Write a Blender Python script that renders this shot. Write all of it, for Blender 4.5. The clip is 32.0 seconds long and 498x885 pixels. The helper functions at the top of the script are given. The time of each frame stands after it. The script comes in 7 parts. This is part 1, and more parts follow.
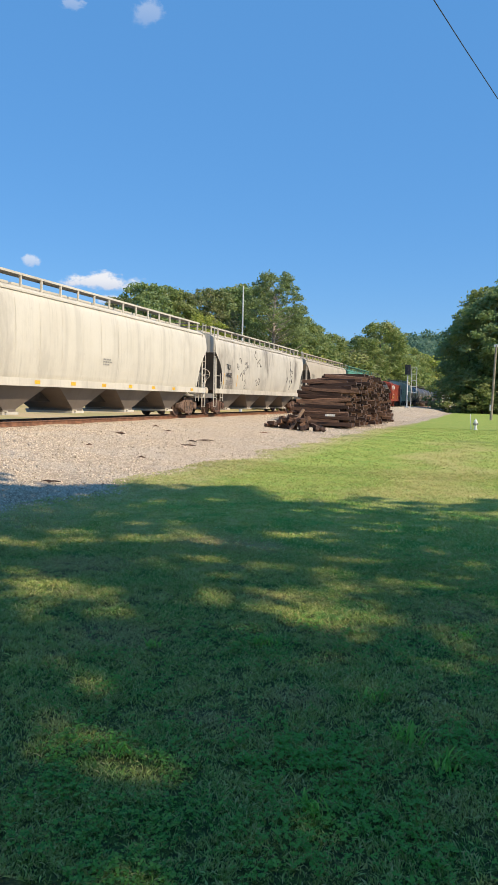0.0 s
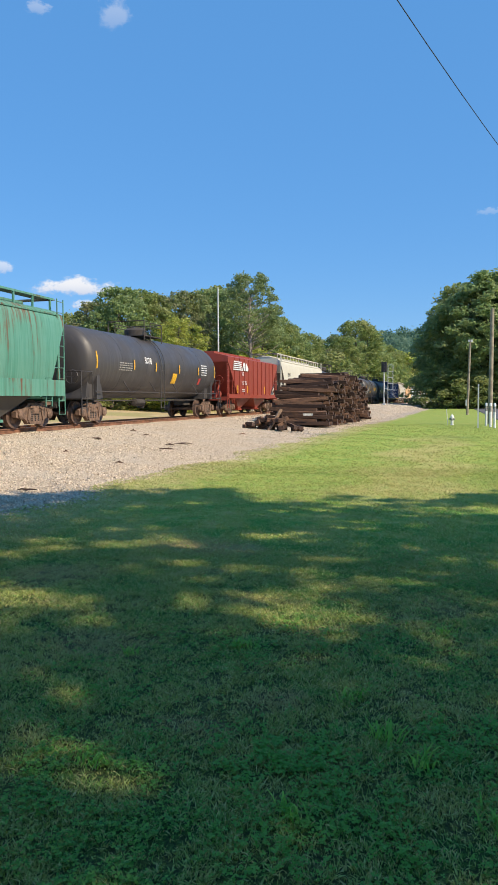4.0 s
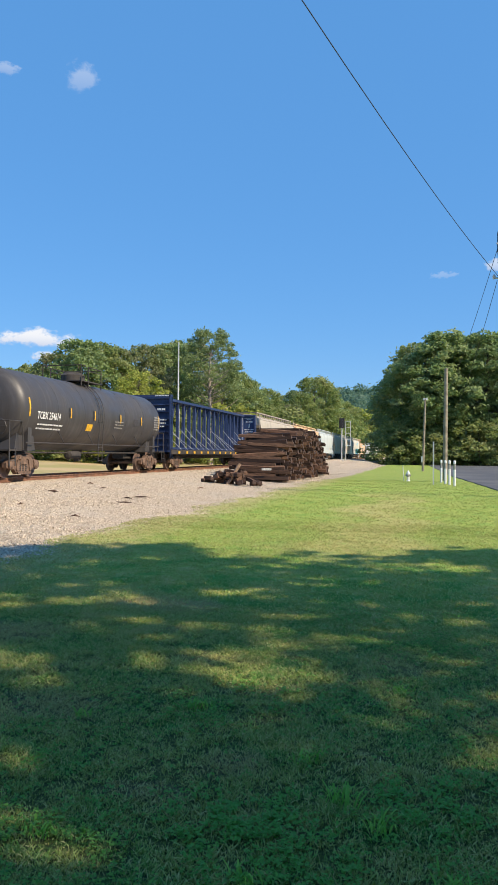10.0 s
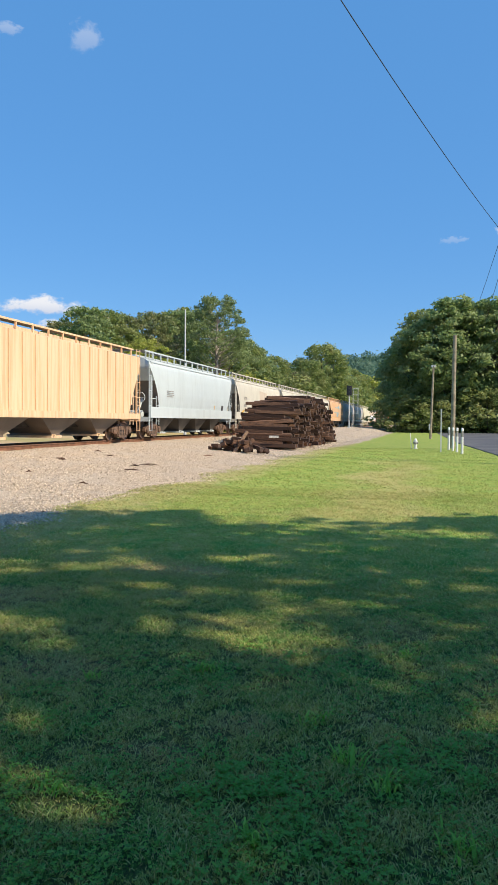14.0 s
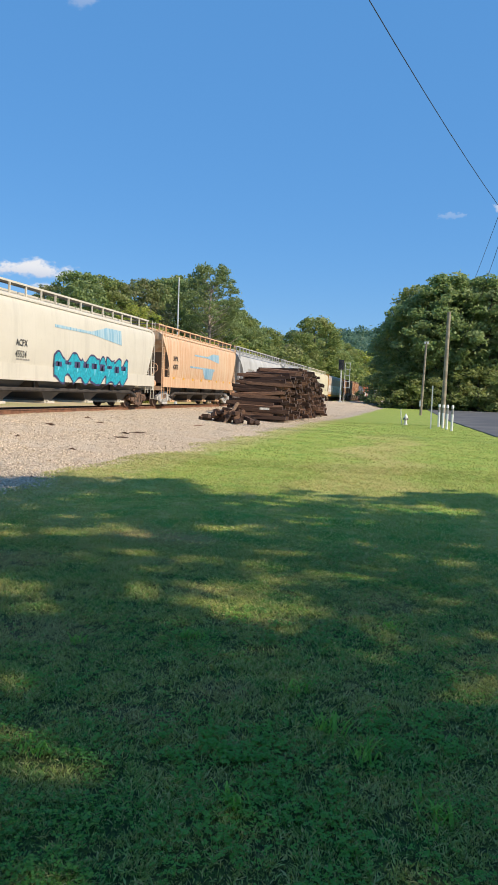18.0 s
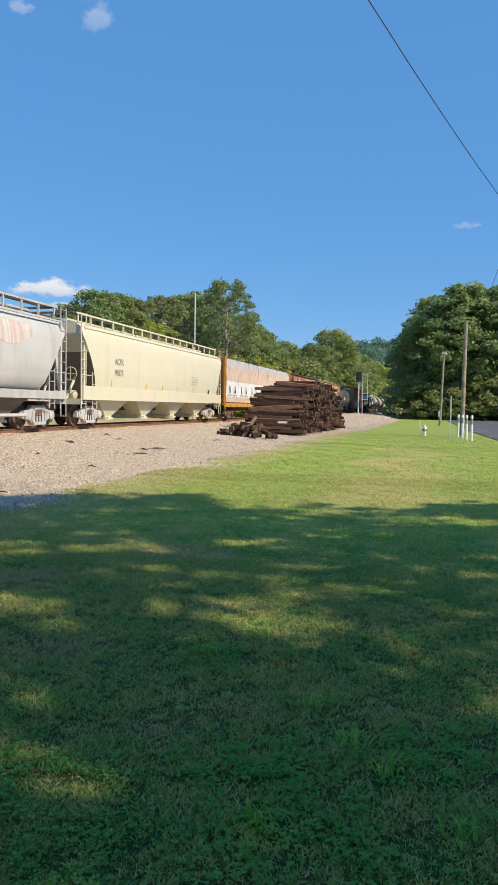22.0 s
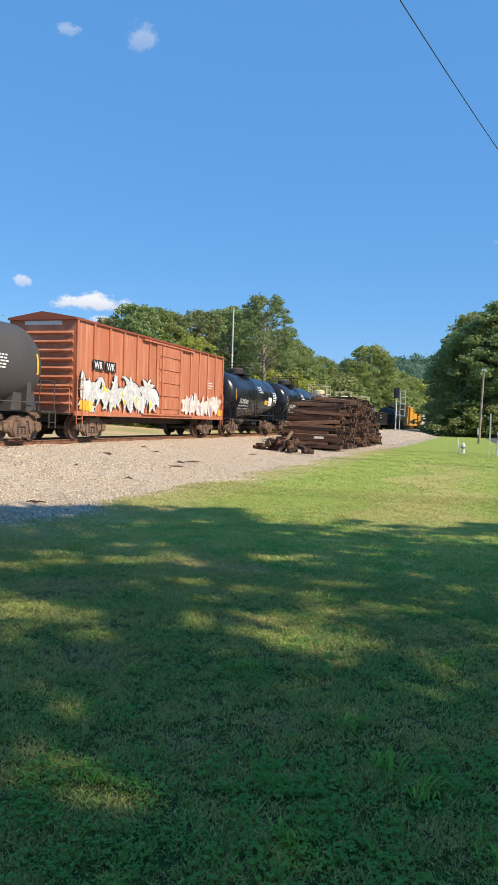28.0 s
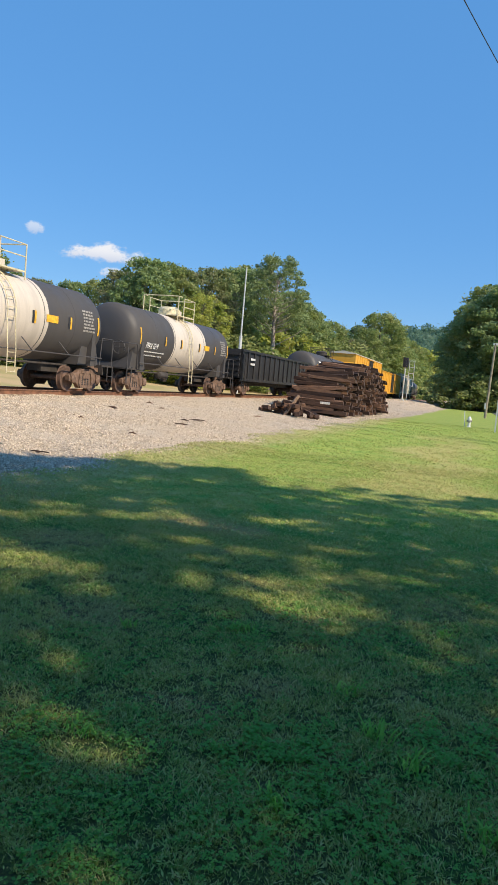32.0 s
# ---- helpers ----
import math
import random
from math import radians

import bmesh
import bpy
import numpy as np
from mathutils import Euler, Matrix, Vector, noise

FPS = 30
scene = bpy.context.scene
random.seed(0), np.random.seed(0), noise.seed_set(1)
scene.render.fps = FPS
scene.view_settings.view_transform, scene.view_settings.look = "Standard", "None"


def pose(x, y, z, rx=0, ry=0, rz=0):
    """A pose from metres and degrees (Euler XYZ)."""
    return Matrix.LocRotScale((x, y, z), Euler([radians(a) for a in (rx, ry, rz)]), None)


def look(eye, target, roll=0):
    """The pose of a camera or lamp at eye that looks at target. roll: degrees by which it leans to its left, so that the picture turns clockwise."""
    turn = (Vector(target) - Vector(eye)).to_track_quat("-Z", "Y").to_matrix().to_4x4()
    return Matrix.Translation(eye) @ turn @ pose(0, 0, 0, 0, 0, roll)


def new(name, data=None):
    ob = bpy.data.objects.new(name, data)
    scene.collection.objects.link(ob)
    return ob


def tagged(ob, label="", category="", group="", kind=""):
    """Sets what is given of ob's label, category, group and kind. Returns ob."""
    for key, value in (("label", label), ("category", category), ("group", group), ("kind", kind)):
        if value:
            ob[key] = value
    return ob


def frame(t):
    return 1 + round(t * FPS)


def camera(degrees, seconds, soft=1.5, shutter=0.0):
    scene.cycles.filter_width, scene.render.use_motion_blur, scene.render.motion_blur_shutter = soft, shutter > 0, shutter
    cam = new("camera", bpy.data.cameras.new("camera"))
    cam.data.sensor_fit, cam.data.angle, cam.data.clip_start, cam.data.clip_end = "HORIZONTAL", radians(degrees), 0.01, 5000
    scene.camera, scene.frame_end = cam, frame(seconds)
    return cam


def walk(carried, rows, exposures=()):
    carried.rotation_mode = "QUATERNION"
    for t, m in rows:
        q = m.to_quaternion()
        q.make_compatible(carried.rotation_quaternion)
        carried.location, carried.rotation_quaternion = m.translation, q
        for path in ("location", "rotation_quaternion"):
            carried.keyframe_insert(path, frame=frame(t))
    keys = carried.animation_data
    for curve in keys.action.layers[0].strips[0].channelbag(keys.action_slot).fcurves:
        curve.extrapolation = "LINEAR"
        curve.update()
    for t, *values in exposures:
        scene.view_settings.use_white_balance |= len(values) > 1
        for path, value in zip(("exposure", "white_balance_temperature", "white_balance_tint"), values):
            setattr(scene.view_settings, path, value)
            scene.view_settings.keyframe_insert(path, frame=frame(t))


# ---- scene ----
cam = camera(38.0, 32.0, 0.9)
# seconds, eye x y z, yaw, pitch, roll; y runs along the track, z is up, the lawn lies at 0
ROWS = [
    (0.0, -0.039, -0.016, 1.583, 18.250, -3.480, -1.261),
    (0.5, -0.013, -0.010, 1.583, 18.042, -3.944, -1.076),
    (1.0, -0.022, 0.003, 1.589, 17.149, -4.161, -1.027),
    (1.5, -0.017, 0.018, 1.587, 16.513, -4.601, -0.474),
    (2.0, -0.013, 0.020, 1.589, 16.063, -4.861, -0.152),
    (2.5, -0.009, 0.014, 1.591, 16.046, -4.318, 0.075),
    (4.5, -0.000, 0.010, 1.594, 16.683, -2.958, 0.408),
    (5.0, -0.002, 0.002, 1.604, 16.672, -2.254, 0.543),
    (5.5, -0.000, -0.001, 1.607, 16.623, -1.673, 0.441),
    (6.0, -0.006, -0.007, 1.610, 16.561, -1.267, 0.209),
    (6.5, -0.009, -0.008, 1.609, 16.685, -0.965, 0.257),
    (7.0, -0.007, -0.006, 1.600, 16.354, -1.260, 0.079),
    (7.5, -0.005, -0.007, 1.601, 15.617, -1.623, -0.523),
    (8.0, -0.006, -0.013, 1.603, 15.279, -1.563, -0.699),
    (8.5, 0.001, -0.010, 1.607, 15.001, -1.244, -0.341),
    (9.0, 0.000, -0.011, 1.605, 14.373, -0.473, -0.564),
    (9.5, 0.002, -0.020, 1.609, 13.678, 0.370, -0.750),
    (10.0, 0.006, -0.022, 1.610, 13.284, 0.897, -0.429),
    (10.5, 0.005, -0.023, 1.611, 13.196, 0.943, -0.126),
    (11.0, 0.008, -0.004, 1.601, 13.250, 0.155, 0.141),
    (11.5, 0.007, 0.005, 1.599, 13.030, -0.776, 0.164),
    (12.0, 0.007, 0.014, 1.598, 12.851, -1.448, -0.046),
    (12.5, 0.000, 0.022, 1.592, 12.986, -1.794, -0.377),
    (13.0, 0.000, 0.022, 1.591, 13.340, -1.953, -0.549),
    (13.5, 0.002, 0.007, 1.597, 13.863, -1.831, -0.356),
    (15.5, 0.013, -0.014, 1.599, 13.704, -1.300, -0.429),
    (16.0, 0.009, -0.013, 1.598, 13.562, -2.180, -1.067),
    (16.5, 0.011, -0.008, 1.591, 13.150, -2.963, -1.704),
    (17.0, 0.009, -0.000, 1.588, 12.941, -3.632, -1.858),
    (17.5, 0.002, -0.000, 1.588, 13.041, -3.858, -1.904),
    (18.0, -0.007, 0.014, 1.584, 13.147, -3.894, -2.049),
    (18.5, -0.006, 0.013, 1.584, 13.425, -4.114, -2.013),
    (19.0, -0.009, 0.019, 1.583, 13.812, -3.988, -1.774),
    (19.5, -0.008, 0.017, 1.584, 14.152, -3.904, -1.488),
    (20.0, -0.005, 0.017, 1.584, 14.327, -3.747, -1.166),
    (20.5, -0.003, 0.020, 1.584, 14.119, -3.532, -0.970),
    (21.0, 0.001, 0.012, 1.588, 13.892, -3.239, -0.945),
    (21.5, 0.005, -0.000, 1.591, 14.130, -2.949, -1.042),
    (22.0, 0.011, 0.000, 1.590, 14.565, -2.832, -0.955),
    (22.5, 0.022, -0.001, 1.592, 14.563, -2.851, -0.392),
    (23.0, 0.017, -0.006, 1.596, 14.408, -2.358, -0.222),
    (23.5, 0.019, -0.010, 1.600, 14.513, -1.589, 0.002),
    (24.0, 0.026, -0.007, 1.599, 14.657, -1.417, 0.029),
    (24.5, 0.017, -0.013, 1.600, 14.942, -1.361, -0.370),
    (25.0, 0.021, -0.019, 1.602, 15.247, -1.125, -0.628),
    (25.5, 0.018, -0.026, 1.603, 15.586, -1.045, -0.906),
    (27.5, 0.004, -0.015, 1.596, 17.015, -1.517, -1.497),
    (28.0, 0.002, -0.008, 1.592, 17.434, -1.755, -1.780),
    (28.5, -0.002, -0.006, 1.591, 17.639, -1.906, -1.982),
    (29.0, -0.006, -0.015, 1.595, 17.915, -1.706, -2.134),
    (29.5, 0.002, -0.022, 1.600, 18.027, -1.200, -1.777),
    (30.0, 0.004, -0.016, 1.598, 17.813, -0.922, -1.558),
    (30.5, -0.000, -0.013, 1.596, 17.884, -1.069, -1.527),
    (31.0, -0.005, 0.013, 1.588, 17.890, -1.841, -1.659),
    (31.5, -0.012, 0.038, 1.583, 17.829, -2.927, -2.199),
    (32.0, -0.037, 0.061, 1.591, 17.969, -4.839, -4.973),
]
walk(cam, [(t, pose(x, y, z, 90 + pitch, roll, yaw)) for t, x, y, z, yaw, pitch, roll in ROWS],
     exposures=[(0.0, 0.77), (2.0, 0.82), (5.0, 0.82), (9.0, 0.86), (12.0, 0.82), (16.0, 0.74), (18.0, 0.72), (20.0, 0.70), (23.0, 0.71), (25.0, 0.80), (28.0, 0.85), (31.0, 0.75), (32.0, 0.78)])

# ---- light ----
SUN_AZ, SUN_EL = 105.3, 42.0  # degrees clockwise from the track's direction, and above the horizon
sun_way = Vector((math.sin(radians(SUN_AZ)) * math.cos(radians(SUN_EL)), math.cos(radians(SUN_AZ)) * math.cos(radians(SUN_EL)), math.sin(radians(SUN_EL))))
world = bpy.data.worlds.new("sky")
scene.world = world
world.use_nodes = True
wn, wl = world.node_tree.nodes, world.node_tree.links
sky = wn.new("ShaderNodeTexSky")
sky.sky_type, sky.sun_disc = "NISHITA", False
sky.sun_elevation, sky.sun_rotation = radians(SUN_EL), radians(SUN_AZ)
sky.altitude, sky.air_density, sky.dust_density, sky.ozone_density = 0, 1.0, 0.0, 3.0
vivid = wn.new("ShaderNodeHueSaturation")
vivid.inputs["Saturation"].default_value = 1.2
wl.new(sky.outputs[0], vivid.inputs["Color"])
deep = wn.new("ShaderNodeMix")
deep.data_type = "RGBA"
deep.inputs[0].default_value = 0.80
deep.inputs[7].default_value = (0.40, 1.25, 2.75, 1)
wl.new(vivid.outputs[0], deep.inputs[6])
wl.new(deep.outputs[2], wn["Background"].inputs[0])
wn["Background"].inputs[1].default_value = 0.144
sun = new("sun", bpy.data.lights.new("sun", "SUN"))
sun.data.energy, sun.data.angle, sun.data.color = 3.4, radians(0.53), (1.0, 0.86, 0.67)
sun.matrix_world = look(sun_way * 100, (0, 0, 0))


# ---- materials ----
class Mat:
    """A short way to write node materials."""

    def __init__(self, name):
        self.m = bpy.data.materials.new(name)
        self.m.use_nodes = True
        self.n, self.l = self.m.node_tree.nodes, self.m.node_tree.links
        self.b = self.n["Principled BSDF"]

    def coords(self, scale=(1, 1, 1), vary=False, world_space=False):
        if world_space:
            src = self.n.new("ShaderNodeNewGeometry").outputs["Position"]
        else:
            src = self.n.new("ShaderNodeTexCoord").outputs["Object"]
        if vary:
            add = self.n.new("ShaderNodeVectorMath")
            self.l.new(src, add.inputs[0])
            mul = self.n.new("ShaderNodeMath")
            mul.operation = "MULTIPLY"
            self.l.new(self.n.new("ShaderNodeObjectInfo").outputs["Random"], mul.inputs[0])
            mul.inputs[1].default_value = 53.0
            self.l.new(mul.outputs[0], add.inputs[1])
            src = add.outputs[0]
        mp = self.n.new("ShaderNodeMapping")
        self.l.new(src, mp.inputs[0])
        mp.inputs["Scale"].default_value = scale
        return mp.outputs[0]

    def noise(self, vec, scale, detail=4.0, rough=0.55):
        nd = self.n.new("ShaderNodeTexNoise")
        self.l.new(vec, nd.inputs["Vector"])
        nd.inputs["Scale"].default_value, nd.inputs["Detail"].default_value, nd.inputs["Roughness"].default_value = scale, detail, rough
        return nd.outputs[0]

    def ramp(self, fac, lo, hi, a=0.0, b=1.0):
        nd = self.n.new("ShaderNodeMapRange")
        nd.interpolation_type = "SMOOTHSTEP"
        self.l.new(fac, nd.inputs[0])
        nd.inputs[1].default_value, nd.inputs[2].default_value = lo, hi
        nd.inputs[3].default_value, nd.inputs[4].default_value = a, b
        return nd.outputs[0]

    def mix(self, fac, a, b, how="MIX"):
        nd = self.n.new("ShaderNodeMix")
        nd.data_type, nd.blend_type = "RGBA", how
        for i, v in ((0, fac), (6, a), (7, b)):
            if isinstance(v, (int, float)):
                nd.inputs[i].default_value = v
            elif isinstance(v, tuple):
                nd.inputs[i].default_value = (*v, 1)
            else:
                self.l.new(v, nd.inputs[i])
        return nd.outputs[2]

    def math(self, op, a, b=0.0):
        nd = self.n.new("ShaderNodeMath")
        nd.operation = op
        for i, v in ((0, a), (1, b)):
            if isinstance(v, (int, float)):
                nd.inputs[i].default_value = v
            else:
                self.l.new(v, nd.inputs[i])
        return nd.outputs[0]

    def bump(self, height, strength, dist):
        nd = self.n.new("ShaderNodeBump")
        self.l.new(height, nd.inputs["Height"])
        nd.inputs["Strength"].default_value, nd.inputs["Distance"].default_value = strength, dist
        self.l.new(nd.outputs[0], self.b.inputs["Normal"])

    def done(self, colour, rough=0.6, metal=0.0, spec=0.5):
        if isinstance(colour, tuple):
            self.b.inputs["Base Color"].default_value = (*colour, 1)
        else:
            self.l.new(colour, self.b.inputs["Base Color"])
        if isinstance(rough, (int, float)):
            self.b.inputs["Roughness"].default_value = rough
        else:
            self.l.new(rough, self.b.inputs["Roughness"])
        self.b.inputs["Metallic"].default_value = metal
        self.b.inputs["Specular IOR Level"].default_value = spec
        return self.m


def paint(name, rgb, rust=0.0, dirt=0.35, rough=0.5, rust_rgb=(0.16, 0.055, 0.025), pale=None, much=0.60, soot=0.0):
    """Weathered railcar paint: blotches, run-down streaks, grime and rust."""
    if min(rgb) > 0.3:
        rgb = tuple(c * 0.88 for c in rgb)
    k = Mat(name)
    blot = k.noise(k.coords(vary=True), 0.55, 5)
    streak = k.noise(k.coords((1.0, 5.0, 0.22), vary=True), 1.6, 6, 0.65)
    fine = k.noise(k.coords(), 26, 3)
    grime = tuple(c * 0.55 + g * 0.25 for c, g in zip(rgb, (0.16, 0.13, 0.10)))
    col = k.mix(k.ramp(blot, 0.35, 0.75, 0, dirt * 0.75), rgb, grime)
    col = k.mix(k.ramp(streak, 0.52, 0.78, 0, dirt), col, grime)
    runs = k.noise(k.coords((0.6, 1.5, 0.10), vary=True), 1.0, 5, 0.6)
    col = k.mix(k.ramp(runs, 0.52, 0.66, 0, dirt * 0.9), col, grime)
    thin = k.noise(k.coords((1.0, 4.5, 0.16), vary=True), 1.7, 6, 0.72)
    col = k.mix(k.math("MULTIPLY", k.ramp(thin, 0.54, 0.72, 0, dirt), k.ramp(blot, 0.38, 0.6)), col, tuple(g * 0.62 for g in grime))
    speck = k.noise(k.coords((1, 1, 0.7), vary=True), 7.0, 6, 0.75)
    col = k.mix(k.ramp(speck, 0.62, 0.72, 0, dirt), col, tuple(0.5 * g + 0.5 * h for g, h in zip(grime, rust_rgb)))
    if soot:
        smear = k.noise(k.coords((0.5, 0.42, 0.16), vary=True), 1.0, 6, 0.68)
        col = k.mix(k.ramp(smear, 0.52, 0.70, 0, soot), col, (0.10, 0.075, 0.058))
    if pale:
        col = k.mix(k.ramp(streak, much - 0.2, much, 0.9, 0.0), col, pale)
    if rust:
        both = k.math("ADD", k.math("MULTIPLY", streak, 0.6), k.math("MULTIPLY", blot, 0.5))
        col = k.mix(k.ramp(both, 0.76 - 0.32 * rust, 0.86 - 0.24 * rust, 0, min(1, 0.55 + rust)), col, rust_rgb)
    col = k.mix(k.ramp(fine, 0.4, 0.7, 0, 0.12), col, grime)
    k.bump(k.noise(k.coords((1, 1, 0.5), vary=True), 1.1, 3), 0.35, 0.03)
    return k.done(col, k.ramp(blot, 0.3, 0.7, rough - 0.1, rough + 0.15))


def scabbed(name, red, cream, dark):
    """Old paint gone to rust: every panel between ribs has bleached or rusted differently, with runs down it."""
    k = Mat(name)
    p = k.coords()
    xyz = k.n.new("ShaderNodeSeparateXYZ")
    k.l.new(p, xyz.inputs[0])
    cell = k.n.new("ShaderNodeTexWhiteNoise")
    cell.noise_dimensions = "1D"
    k.l.new(k.math("FLOOR", k.math("MULTIPLY", xyz.outputs[1], 1.13)), cell.inputs["W"])
    wide = k.noise(k.coords((0.3, 0.16, 0.1), vary=True), 1.0, 2)
    runs = k.noise(k.coords((1, 1.9, 0.32), vary=True), 1.2, 5, 0.58)
    bleach = k.math("ADD", k.math("ADD", k.math("MULTIPLY", cell.outputs["Value"], 0.14), k.math("MULTIPLY", runs, 0.9)), k.math("MULTIPLY", wide, 0.9))
    col = k.mix(k.ramp(bleach, 0.80, 1.14, 0, 0.92), red, cream)
    scab = k.noise(k.coords((1, 1.3, 0.45), vary=True), 1.5, 7, 0.66)
    col = k.mix(k.ramp(scab, 0.53, 0.64, 0, 0.85), col, dark)
    k.bump(scab, 0.4, 0.02)
    return k.done(col, 0.8, spec=0.25)


def plain(name, rgb, rough=0.6, metal=0.0, vary=0.25, scale=9.0):
    k = Mat(name)
    n = k.noise(k.coords(vary=True), scale, 5)
    col = k.mix(k.ramp(n, 0.3, 0.7, 0, 1), tuple(c * (1 + vary) for c in rgb), tuple(c * (1 - vary) for c in rgb))
    return k.done(col, rough, metal)


def foliage(name, a, b, c):
    a, b, c = (tuple(v * s for v, s in zip(q, (1.55, 1.6, 2.0))) for q in (a, b, c))
    k = Mat(name)
    isl = k.n.new("ShaderNodeNewGeometry").outputs["Random Per Island"]
    col = k.mix(isl, a, b)
    col = k.mix(k.ramp(k.noise(k.coords(vary=True), 0.35, 2), 0.42, 0.68), col, c)
    k.b.inputs["Subsurface Weight"].default_value = 0.0
    tr = k.n.new("ShaderNodeBsdfTranslucent")
    k.l.new(col, tr.inputs[0])
    mx = k.n.new("ShaderNodeMixShader")
    mx.inputs[0].default_value = 0.52
    k.l.new(k.b.outputs[0], mx.inputs[1])
    k.l.new(tr.outputs[0], mx.inputs[2])
    k.l.new(mx.outputs[0], k.n["Material Output"].inputs[0])
    return k.done(col, 0.5, spec=0.45)


def turf(k, p):
    """The lawn's colours: fresh, dry and deep green patches that the soil and the blades share."""
    big, mid, low = k.noise(p, 0.32, 4), k.noise(p, 1.5, 5, 0.65), k.noise(p, 6.5, 5, 0.65)
    xyz = k.n.new("ShaderNodeSeparateXYZ")
    k.l.new(p, xyz.inputs[0])
    wild = k.ramp(xyz.outputs[1], 13, 9, 0.3, 1.0)  # the near lawn is weedy, the open one is evenly mown
    col = k.mix(k.ramp(low, 0.36, 0.62), (0.25, 0.345, 0.060), (0.40, 0.44, 0.108))
    col = k.mix(k.math("MULTIPLY", wild, k.ramp(mid, 0.49, 0.60, 0, 0.85)), col, (0.10, 0.335, 0.052))
    col = k.mix(k.math("MULTIPLY", wild, k.ramp(mid, 0.46, 0.34, 0, 0.85)), col, (0.55, 0.47, 0.165))
    col = k.mix(k.math("MULTIPLY", wild, k.ramp(big, 0.53, 0.66, 0, 0.6)), col, (0.53, 0.46, 0.165))
    # a drier, trodden strip up the middle of the open lawn, and another along the stone
    off = k.math("ABSOLUTE", k.math("ADD", k.math("ADD", xyz.outputs[0], 1.0), k.math("MULTIPLY", k.math("SUBTRACT", big, 0.5), 5.0)))
    strip = k.math("MULTIPLY", k.ramp(off, 0.2, 1.6, 1, 0), k.math("MULTIPLY", k.ramp(xyz.outputs[1], 10, 13), k.ramp(xyz.outputs[1], 36, 24)))
    rim = k.math("MULTIPLY", k.ramp(k.math("ADD", xyz.outputs[0], k.math("MULTIPLY", mid, 1.6)), -3.6, -4.8), k.ramp(low, 0.35, 0.6, 0.25, 0.85))
    col = k.mix(k.math("MULTIPLY", strip, k.ramp(low, 0.36, 0.56, 0.3, 0.7)), col, (0.53, 0.43, 0.185))
    col = k.mix(rim, col, (0.52, 0.43, 0.21))
    # scuffed, nearly bare ground in a few spots
    for x, y, rx, ry in ((-1.25, 3.25, 0.28, 0.13), (-0.92, 3.62, 0.22, 0.2), (-2.3, 4.2, 0.5, 0.3), (-2.6, 7.3, 0.7, 0.5), (-3.6, 5.9, 0.6, 0.4)):
        far = k.math("ADD", k.math("POWER", k.math("DIVIDE", k.math("ADD", xyz.outputs[0], -x), rx), 2.0), k.math("POWER", k.math("DIVIDE", k.math("ADD", xyz.outputs[1], -y), ry), 2.0))
        col = k.mix(k.ramp(k.math("ADD", far, k.math("MULTIPLY", low, 2.0)), 1.0, 2.2, 0.8, 0.0), col, (0.52, 0.38, 0.17))
    return col


def blade_mat(name, vary):
    """Grass: the lawn's colours, with every blade off them by its own amount."""
    k = Mat(name)
    col = turf(k, k.coords())
    isl = k.n.new("ShaderNodeNewGeometry").outputs["Random Per Island"]
    col = k.mix(k.ramp(isl, 0.0, 1.0, 0.1, vary), col, k.mix(isl, (0.03, 0.10, 0.015), (0.66, 0.74, 0.26)))
    straw = k.math("FRACT", k.math("MULTIPLY", isl, 17.0))
    col = k.mix(k.ramp(straw, 0.74, 0.80, 0.0, min(1.0, vary * 1.3)), col, (0.64, 0.53, 0.22))
    tr = k.n.new("ShaderNodeBsdfTranslucent")
    k.l.new(col, tr.inputs[0])
    mx = k.n.new("ShaderNodeMixShader")
    mx.inputs[0].default_value = 0.35
    k.l.new(k.b.outputs[0], mx.inputs[1])
    k.l.new(tr.outputs[0], mx.inputs[2])
    k.l.new(mx.outputs[0], k.n["Material Output"].inputs[0])
    return k.done(col, 0.45, spec=0.4)


